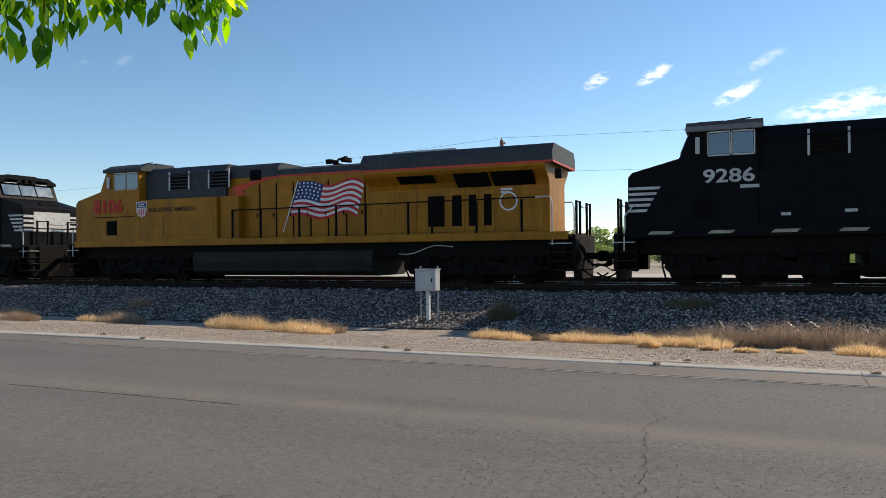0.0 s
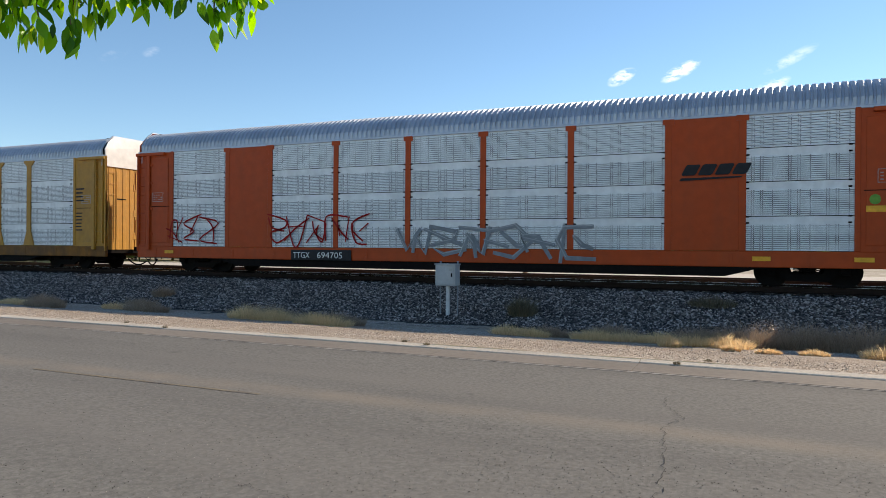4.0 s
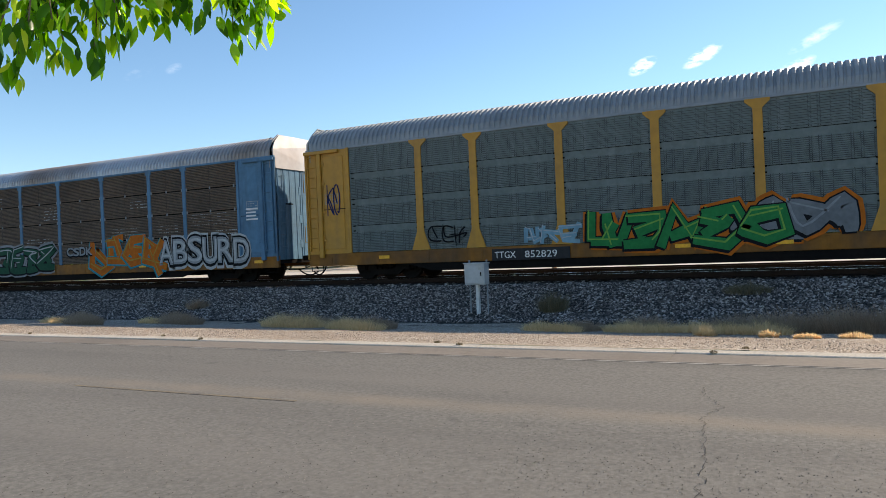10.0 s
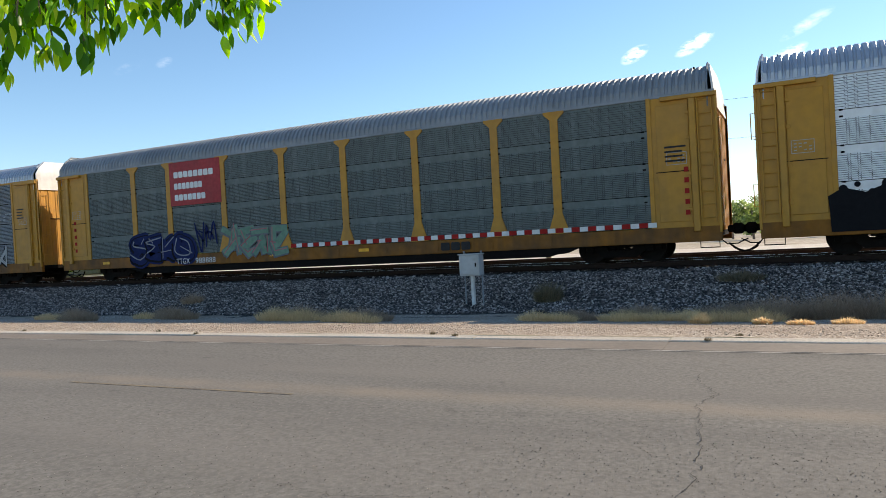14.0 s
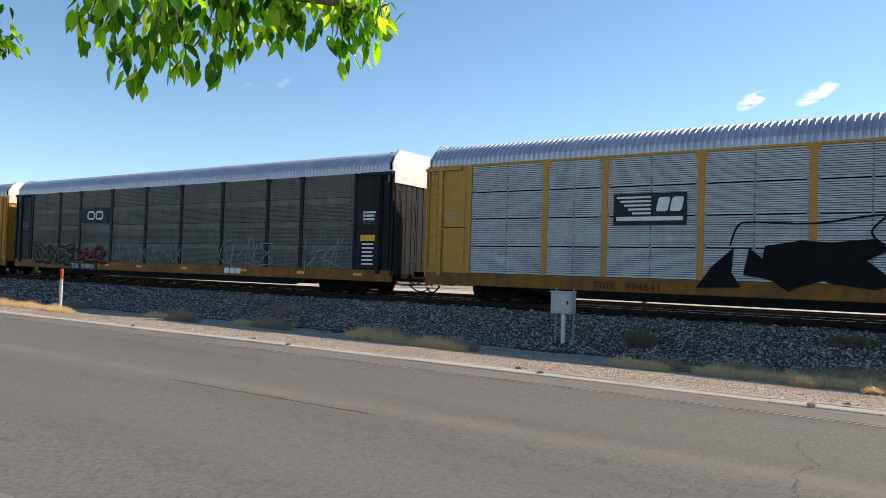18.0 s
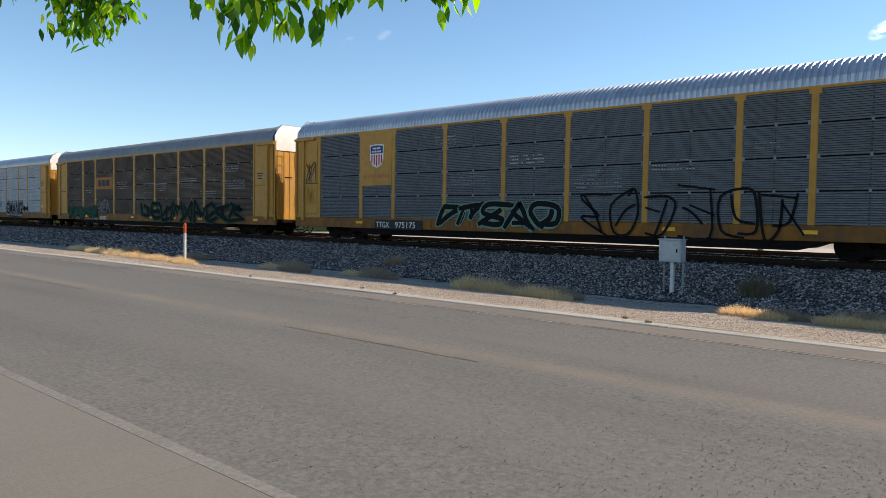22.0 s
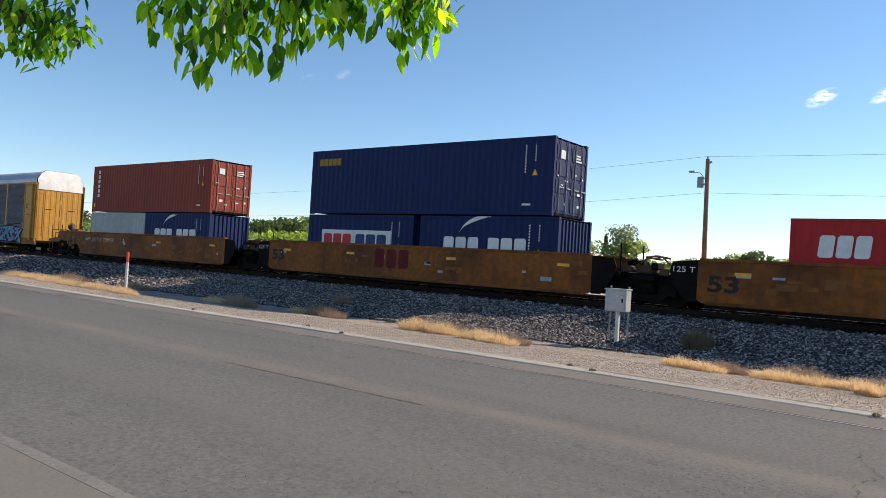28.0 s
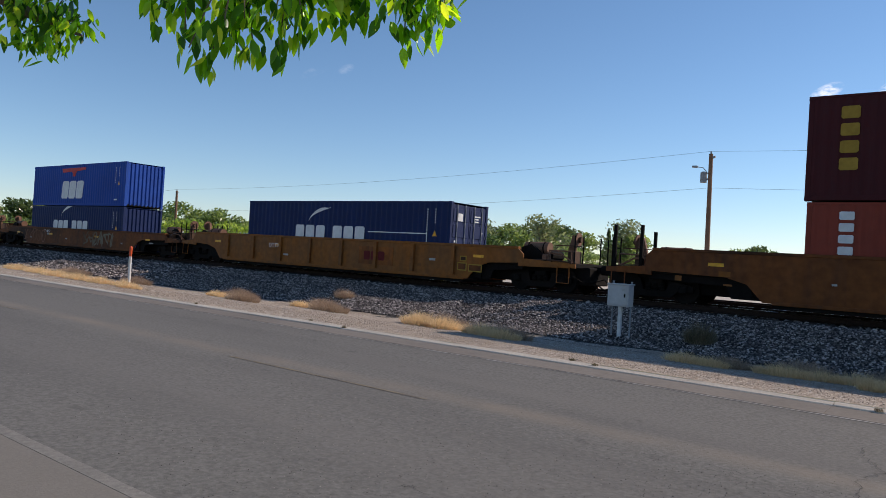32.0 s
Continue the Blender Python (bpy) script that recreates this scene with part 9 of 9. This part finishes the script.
def shade_tree():
    t = thing("shade_tree", "leafy green shade tree hanging over the viewer", "tree", pose(0, 0, 0))
    trunk = Shape()
    path = [(-3.4, -1.9, 0.0), (-3.35, -1.85, 1.2), (-3.2, -1.75, 2.3), (-3.0, -1.5, 3.2)]
    for i, (a, b) in enumerate(zip(path, path[1:])):
        trunk.rod(a, b, 0.2 - 0.03 * i, 12, 0.17 - 0.03 * i)
    part("trunk", trunk, BARK, t, smooth=True)

    def limb(pts, r0, r1):
        s = Shape()
        n = len(pts) - 1
        for i, (a, b) in enumerate(zip(pts, pts[1:])):
            s.rod(a, b, r0 + (r1 - r0) * i / n, 7, r0 + (r1 - r0) * (i + 1) / n)
        part("limb", s, BARK, t)

    limb([(-3.0, -1.5, 3.2), (-2.7, -0.6, 3.3), (-2.3, 0.3, 3.05), (-1.95, 0.95, 2.68), (-1.78, 1.24, 2.585), (-1.6, 1.46, 2.6), (-1.45, 1.6, 2.585), (-1.4, 1.65, 2.57)], 0.05, 0.003)
    limb([(-3.0, -1.5, 3.2), (-3.3, -0.4, 3.5), (-3.5, 0.6, 3.1), (-3.48, 1.15, 2.83), (-3.44, 1.4, 2.74), (-3.36, 1.54, 2.7)], 0.08, 0.005)
    limb([(-3.0, -1.5, 3.2), (-2.2, -1.9, 4.2), (-1.2, -1.6, 4.9)], 0.1, 0.02)
    limb([(-3.0, -1.5, 3.2), (-4.0, -2.0, 4.3), (-4.8, -1.8, 5.0)], 0.1, 0.02)
    limb([(-3.0, -1.5, 3.2), (-3.0, -2.6, 4.6), (-2.6, -3.4, 5.3)], 0.1, 0.02)
    rng = random.Random(77)
    meshes = [leaf_mesh(i) for i in range(8)]
    for me in meshes:
        me.materials.append(LEAF_ONE)
    joined = {"near": ([], []), "crown": ([], [])}
    count = [0]

    def put(p, turn, tilt, size, group):
        m = pose(*p, 0, 0, turn) @ pose(0, 0, 0, tilt, rng.uniform(-25, 25), 0) @ Matrix.Scale(size, 4)
        me = meshes[rng.randrange(8)]
        if group == "one" and count[0] < 300:
            count[0] += 1
            o = part("leaf", me, None, t)
            o.matrix_local = m
            return
        v, f = joined["near" if group in ("one", "near") else "crown"]
        k = len(v)
        v += [tuple(m @ q.co) for q in me.vertices]
        f += [tuple(i + k for i in q.vertices) for q in me.polygons]

    def near(width):
        return max(-1.3, min(1.3, rng.gauss(0, 1))) * width

    def spray(a, b, n, group, size=1.0, spread=0.05):
        """A twig that droops from a to b with leaves hanging along it."""
        s = Shape()
        a, b = Vector(a), Vector(b)
        mid = (a + b) / 2 + Vector((0, 0, 0.05))
        pts = [a.lerp(mid, q).lerp(mid.lerp(b, q), q) for q in (0, 0.33, 0.66, 1)]
        for p, q in zip(pts, pts[1:]):
            s.rod(p, q, 0.0025, 4, 0.002)
        TW.append(s)
        for i in range(n):
            q = (i + rng.random()) / n
            p = a.lerp(mid, q).lerp(mid.lerp(b, q), q) + Vector((near(spread), near(spread), near(spread * 0.5)))
            put(p, rng.uniform(0, 360), rng.gauss(0, 26), size * rng.uniform(0.6, 1.05), group)

    TW = []
    tops = [(-1.911, 1.008, 2.6), (-1.86, 1.12, 2.59), (-1.777, 1.244, 2.585), (-1.69, 1.36, 2.595), (-1.589, 1.464, 2.60), (-1.449, 1.609, 2.585), (-1.4, 1.665, 2.575)]
    tips = [(-1.933, 1.093, 2.44), (-1.911, 1.164, 2.40), (-1.885, 1.237, 2.335), (-1.85, 1.28, 2.41), (-1.808, 1.327, 2.385), (-1.762, 1.384, 2.395), (-1.705, 1.429, 2.45), (-1.631, 1.493, 2.50), (-1.573, 1.557, 2.50), (-1.49, 1.64, 2.465), (-1.425, 1.685, 2.51)]
    for i, tip in enumerate(tips):
        top = min(tops, key=lambda q: abs(q[0] - tip[0]) + abs(q[1] - tip[1]))
        spray(top, (tip[0], tip[1], tip[2] + 0.01), 34, "one", 1.0, 0.036)
        for k in range(8):
            put(Vector(tip) + Vector((near(0.022), near(0.022), 0.008 + near(0.03))), rng.uniform(0, 360), rng.gauss(0, 13), rng.uniform(0.65, 1.0), "one")
        for k in range(2):
            d = rng.uniform(0.88, 1.14)
            q = (tip[0] * d + rng.gauss(0, 0.03), tip[1] * d + rng.gauss(0, 0.03), 1.8 + (tip[2] + 0.02 - 1.8) * d + rng.uniform(0.0, 0.1))
            w = (top[0] * d, top[1] * d, 1.8 + (top[2] - 1.8) * d + 0.05)
            spray(w, q, 17 if i < 7 else 10, "one" if k == 0 else "near")
    for i in range(1, len(tops) - 1):
        for k in range(2):
            a = Vector(tops[i]) + Vector((rng.gauss(0, 0.08), rng.gauss(0, 0.08), rng.uniform(0.02, 0.25)))
            b = Vector(tops[i + 1]) + Vector((rng.gauss(0, 0.06), rng.gauss(0, 0.06), rng.uniform(-0.04, 0.16)))
            spray(a, b, 22, "near")
    # the farther clump
    far = [(-3.485, 1.117, 2.86), (-3.47, 1.248, 2.76), (-3.428, 1.371, 2.74), (-3.353, 1.52, 2.73), (-3.447, 1.40, 2.60), (-3.478, 1.3, 2.64), (-3.37, 1.46, 2.86), (-3.5, 1.2, 2.95), (-3.42, 1.32, 3.02), (-3.52, 1.1, 2.75)]
    for i, p in enumerate(far):
        for q in far[i + 1:i + 3]:
            spray((p[0], p[1], p[2] + 0.05), q, 36, "near", 0.95, 0.06)
    # the rest of the crown, over and behind the viewer
    for i in range(150):
        c = Vector((rng.gauss(-3.0, 1.3), rng.gauss(-1.9, 1.0), rng.gauss(4.6, 0.75)))
        if c.y > 0.3 or c.z < 3.0:
            continue
        spray(c, c + Vector((rng.gauss(0, 0.3), rng.gauss(0, 0.3), -0.25)), 16, "crown", 1.9, 0.14)
    # unseen leaves, and a limb for them, added to shade the farther clump
    for i in range(44):
        c = Vector((-2.55 + near(0.36), 2.7 + near(0.34), 3.9 + near(0.12)))
        spray(c, c + Vector((near(0.2), near(0.2), -0.06)), 20, "crown", 1.3, 0.08)
    limb([(-3.5, 0.6, 3.1), (-3.4, 1.3, 3.6), (-3.1, 1.9, 3.85), (-2.5, 2.7, 3.95)], 0.03, 0.006)
    for i in range(12):
        q = rng.random()
        c = Vector((-3.0, -1.0, 3.45)).lerp(Vector((-2.0, 0.85, 2.95)), q) + Vector((rng.gauss(0, 0.15), rng.gauss(0, 0.12), rng.uniform(0.0, 0.35)))
        spray(c, c + Vector((rng.gauss(0, 0.2), rng.gauss(0, 0.15), -0.12)), 14, "crown", 1.1, 0.08)
    for name, (v, f) in joined.items():
        me = bpy.data.meshes.new("leaves")
        me.from_pydata(v, [], f)
        me.shade_smooth()
        me.materials.append(LEAF_MANY)
        o = new("leaves", me)
        o.parent = t
        tagged(o, kind="stuff")
    tw = Shape()
    for s in TW:
        tw.add(s.v, s.f)
    tagged(part("twig_spray", tw, BARK, t), kind="stuff")


shade_tree()


# ---- distance: trees, poles, low buildings ----
def tree_kind(name, label, height, wide, leaf, seed, lobes=9, per=120, size=0.3, trunk_h=0.35, conifer=False):
    t = thing(name, label, "tree", pose(0, 0, -50), group="trees behind the railway")
    rng = random.Random(seed)
    s = Shape()
    top = height * trunk_h
    r = height * 0.022
    bend = Vector((rng.gauss(0, 0.2), rng.gauss(0, 0.2), 0))
    s.rod((0, 0, -0.2), bend * 0.5 + Vector((0, 0, top * 0.6)), r * 1.3, 7, r)
    s.rod(bend * 0.5 + Vector((0, 0, top * 0.6)), bend + Vector((0, 0, height * (0.95 if conifer else 0.75))), r, 7, r * 0.25)
    part("trunk", s, BARK, t)
    v, f = [], []
    cen = []
    for i in range(lobes):
        if conifer:
            z = height * (0.18 + 0.78 * i / lobes)
            cen.append((Vector((rng.gauss(0, 0.1), rng.gauss(0, 0.1), z)), wide * (1.02 - i / lobes) * 0.8, height * 0.1))
        else:
            a, q = rng.uniform(0, 6.28), rng.random() ** 0.6
            z = rng.uniform(top * 1.05, height * 0.86)
            spread = wide * math.sin(math.pi * min(0.95, max(0.2, (z - top * 0.6) / (height - top * 0.5)))) * 0.75
            cen.append((Vector((math.cos(a) * spread * q, math.sin(a) * spread * q, z)), wide * rng.uniform(0.3, 0.5), height * rng.uniform(0.09, 0.16)))
    for ci, (c, rr, hh) in enumerate(cen):
        if not conifer and ci % 3 == 0:
            part("limb", Shape().rod(bend * 0.6 + Vector((0, 0, top * 0.8)), c, r * 0.5, 5, r * 0.1), BARK, t)
        for i in range(per):
            d = Vector((rng.gauss(0, 1), rng.gauss(0, 1), rng.gauss(0, 1))).normalized() * (rng.random() ** 0.4)
            p = c + Vector((d.x * rr, d.y * rr, d.z * hh))
            if p.z < top * 0.55 and not conifer:
                continue
            n = Vector((rng.gauss(0, 1), rng.gauss(0, 1), rng.gauss(0.4, 1))).normalized()
            a = n.orthogonal().normalized() * size * rng.uniform(0.5, 1.2)
            b = n.cross(a) * rng.uniform(0.5, 0.9)
            k = len(v)
            v += [tuple(p - a), tuple(p + b * 0.7), tuple(p + a), tuple(p - b * 0.7)]
            f.append((k, k + 1, k + 2, k + 3))
    me = bpy.data.meshes.new("crown")
    me.from_pydata(v, [], f)
    me.materials.append(leaf)
    o = new("crown", me)
    o.parent = t
    tagged(o, "", kind="stuff")
    return t


def distance():
    kinds = [tree_kind("broadleaf_tree", "green broadleaf tree behind the railway", 7.5, 3.2, LEAF_FAR, 501, 12, 130),
             tree_kind("broadleaf_tree", "rounded bright green tree behind the railway", 6.5, 3.4, LEAF_FAR, 502, 12, 130),
             tree_kind("broadleaf_tree", "dark green bushy tree behind the railway", 6.0, 3.0, LEAF_DARK, 503, 11, 130),
             tree_kind("broadleaf_tree", "open grey-green tree with gaps in its crown", 8.0, 3.0, LEAF_GREY, 504, 14, 80, 0.26),
             tree_kind("conifer_tree", "narrow dark conifer behind the railway", 8.0, 1.7, LEAF_DARK, 505, 11, 120, 0.22, 0.15, True),
             tree_kind("tall_shrub", "low dense green shrub behind the railway", 3.6, 3.0, LEAF_FAR, 506, 9, 130, 0.22, 0.12)]
    kinds.append(tree_kind("tall_shrub", "bright yellow-green hedge shrub behind the railway", 3.8, 3.2, LEAF_HEDGE, 507, 10, 140, 0.22, 0.1))
    base = [7.5, 6.5, 6.0, 8.0, 8.0, 3.6, 3.8]
    rng = random.Random(9)
    first = set()

    def plant(k, az, dist, top_el):
        x, y = dist * math.sin(radians(az)), dist * math.cos(radians(az))
        h = 1.8 + dist * math.tan(radians(top_el)) - 0.3
        s = h / base[k]
        wid = s * rng.uniform(0.95, 1.2)
        m = pose(x, y, 0.3, 0, 0, rng.uniform(0, 360)) @ Matrix.Diagonal((wid, wid, s, 1))
        if k not in first:
            first.add(k)
            kinds[k].matrix_world = m
        else:
            copy_thing(kinds[k], m).scale = (wid, wid, s)

    az = -82.0
    while az < -27.5:
        plant(rng.choice((0, 1, 1, 2, 3)), az, rng.uniform(95, 125), rng.uniform(2.3, 3.3) + (0.4 if az > -42 else 0) - (0.5 if az < -60 else 0))
        plant(5, az + 0.9, rng.uniform(80, 95), rng.uniform(0.7, 1.4))
        plant(5, az + 0.3, rng.uniform(97, 105), rng.uniform(1.2, 1.9))
        az += rng.uniform(1.1, 1.6)
    for k, a, d, el in ((3, -30.2, 70, 4.0), (0, -33.0, 78, 3.4), (3, -35.6, 85, 3.4), (4, -25.4, 75, 3.0), (3, -24.4, 72, 3.9), (1, -23.1, 72, 3.3), (2, -14.6, 95, 2.3), (1, -13.2, 98, 2.2), (2, -50.2, 88, 2.9), (0, -48.9, 88, 3.3), (2, -52.0, 86, 2.6),
                        (1, -3.2, 70, 2.3), (2, -4.6, 75, 1.6), (1, 1.2, 75, 1.3), (3, 2.5, 70, 1.9), (2, 4.0, 90, 1.2), (5, -1.2, 80, 0.6), (5, -8.0, 90, 0.5), (2, -15.6, 85, 1.5), (2, -19.0, 110, 0.9), (1, 8.0, 95, 1.5), (0, 14.0, 100, 2.0), (2, 20.0, 95, 1.6), (2, -10.5, 120, 0.9), (5, 6.0, 75, 0.5)):
        plant(k, a, d, el)
    az = -27.0
    while az < 30.0:
        far = rng.random()
        plant(rng.choice((0, 1, 1, 3, 5, 5)), az, rng.uniform(100, 140), rng.uniform(1.1, 1.9) + (0.7 if far > 0.7 else 0))
        plant(5, az + 0.7, rng.uniform(85, 100), rng.uniform(0.3, 0.8))
        az += rng.uniform(1.2, 2.0)
    az = -63.0
    while az < -33.5:
        plant(6, az, rng.uniform(76, 86), rng.uniform(1.5, 2.1))
        az += rng.uniform(1.0, 1.5)
    # poles and wires
    py = 45.0
    poles = [(-109.0, 6.9), (-73.4, 7.3), (-14.87, 9.1), (43.0, 9.2)]
    pole_obs = []
    for i, (x, top) in enumerate(poles):
        t = thing("utility_pole", "brown timber utility pole with transformer and lamp" if i == 2 else "distant brown timber utility pole", "utility pole", pose(x, py, 0.2), group="utility poles")
        part("pole", Shape().rod((0.12, 0, -0.3), (0, 0, top - 0.2), 0.17, 10, 0.12), POLE_WOOD, t, smooth=True)
        part("insulator", Shape().rod((0, 0, top - 0.2), (0, 0, top - 0.05), 0.05, 8), GALV_MID, t)
        part("side_insulator", Shape().rod((0.1, 0, top - 0.42), (0.28, 0, top - 0.38), 0.07, 8), GALV_MID, t)
        if i == 2:
            part("transformer", Shape().rod((-0.38, 0, 7.15), (-0.38, 0, 7.75), 0.2, 14), GALV_MID, t, "grey pole transformer")
            part("transformer_lid", Shape().rod((-0.38, 0, 7.75), (-0.38, 0, 7.82), 0.21, 14, 0.12), GALV_MID, t)
            part("lamp_arm", Shape().pipe([(-0.05, 0, 7.6), (-0.4, -0.1, 8.05), (-0.75, -0.2, 8.1)], 0.025, 6), GALV_MID, t)
            part("lamp_head", Shape().box((-1.05, -0.3, 8.06), (-0.7, -0.1, 8.18), 0.03), GALV_MID, t)
            part("bracket", Shape().box((-0.2, -0.04, 7.3), (0, 0.04, 7.4)), GALV_MID, t)
        pole_obs.append(t)
    for low, drop in ((0, 0.0), (1, 2.25)):
        for (xa, ta), (xb, tb) in zip(poles, poles[1:]):
            pts = []
            for i in range(25):
                q = i / 24
                pts.append((xa + (xb - xa) * q, py - 0.1, 0.15 + (ta - drop) * (1 - q) + (tb - drop) * q - 0.55 * 4 * q * (1 - q)))
            w = Shape().pipe(pts, 0.009, 4)
            thing("overhead_wire", "thin dark overhead wire between timber poles", "overhead wire", group="overhead wires", shape=w, material=WIRE)
    # low pale buildings among the trees
    for i, (az, d, w, h) in enumerate(((-58.6, 92, 9.0, 2.6), (-53.0, 86, 8.0, 2.9), (-65.0, 90, 10.0, 2.6))):
        x, y = d * math.sin(radians(az)), d * math.cos(radians(az))
        t = thing("house", "low pale house with a light roof among trees", "house", pose(x, y, 0.3, 0, 0, -20 * i), group="low houses behind the railway")
        part("wall", Shape().box((-w / 2, -3, 0), (w / 2, 3, h * 0.72), 0.02), PAINT["white"], t)
        part("roof", Shape().prism([(-3.5, h * 0.72), (0, h), (3.5, h * 0.72)], -w / 2 - 0.4, w / 2 + 0.4, "x"), CAP_WHITE, t)
        for k in (-0.28, 0.05, 0.3):
            win = part("window", Shape().box((k * w - 0.5, -3.03, 0.8), (k * w + 0.5, -2.98, 1.7)), GLASS_DARK, t)
            part("sill", Shape().box((k * w - 0.6, -3.1, 0.72), (k * w + 0.6, -3.0, 0.8)), CAP_WHITE, win)
        part("door", Shape().box((w * 0.17, -3.03, 0), (w * 0.17 + 0.9, -2.98, 1.75)), POLE_WOOD, t)
    s = Shape()
    n = 60
    pts = [(-260 + 420 * i / n) for i in range(n + 1)]
    s.add([(x, 40.5, 0.17) for x in pts] + [(x, 51.0, 0.245) for x in pts], [(i, i + 1, i + 2 + n, i + 1 + n) for i in range(n)])
    tagged(new("far_road", s.mesh("far_road")), "pale sun-bleached concrete road beyond the railway", "road", kind="structure").data.materials.append(CONCRETE)


distance()


def motions():
    """The whole train rolls past at a steady pace."""
    for ob, u, z, turn in VEHICLES:
        walk(ob, [(t, pose(u - 17.867 * t - 0.00599 * (t - 16) ** 2, TRACK_Y, RAIL + z, 0, 0, turn)) for t in (0, 4, 8, 12, 16, 20, 24, 28, 32)])


motions()
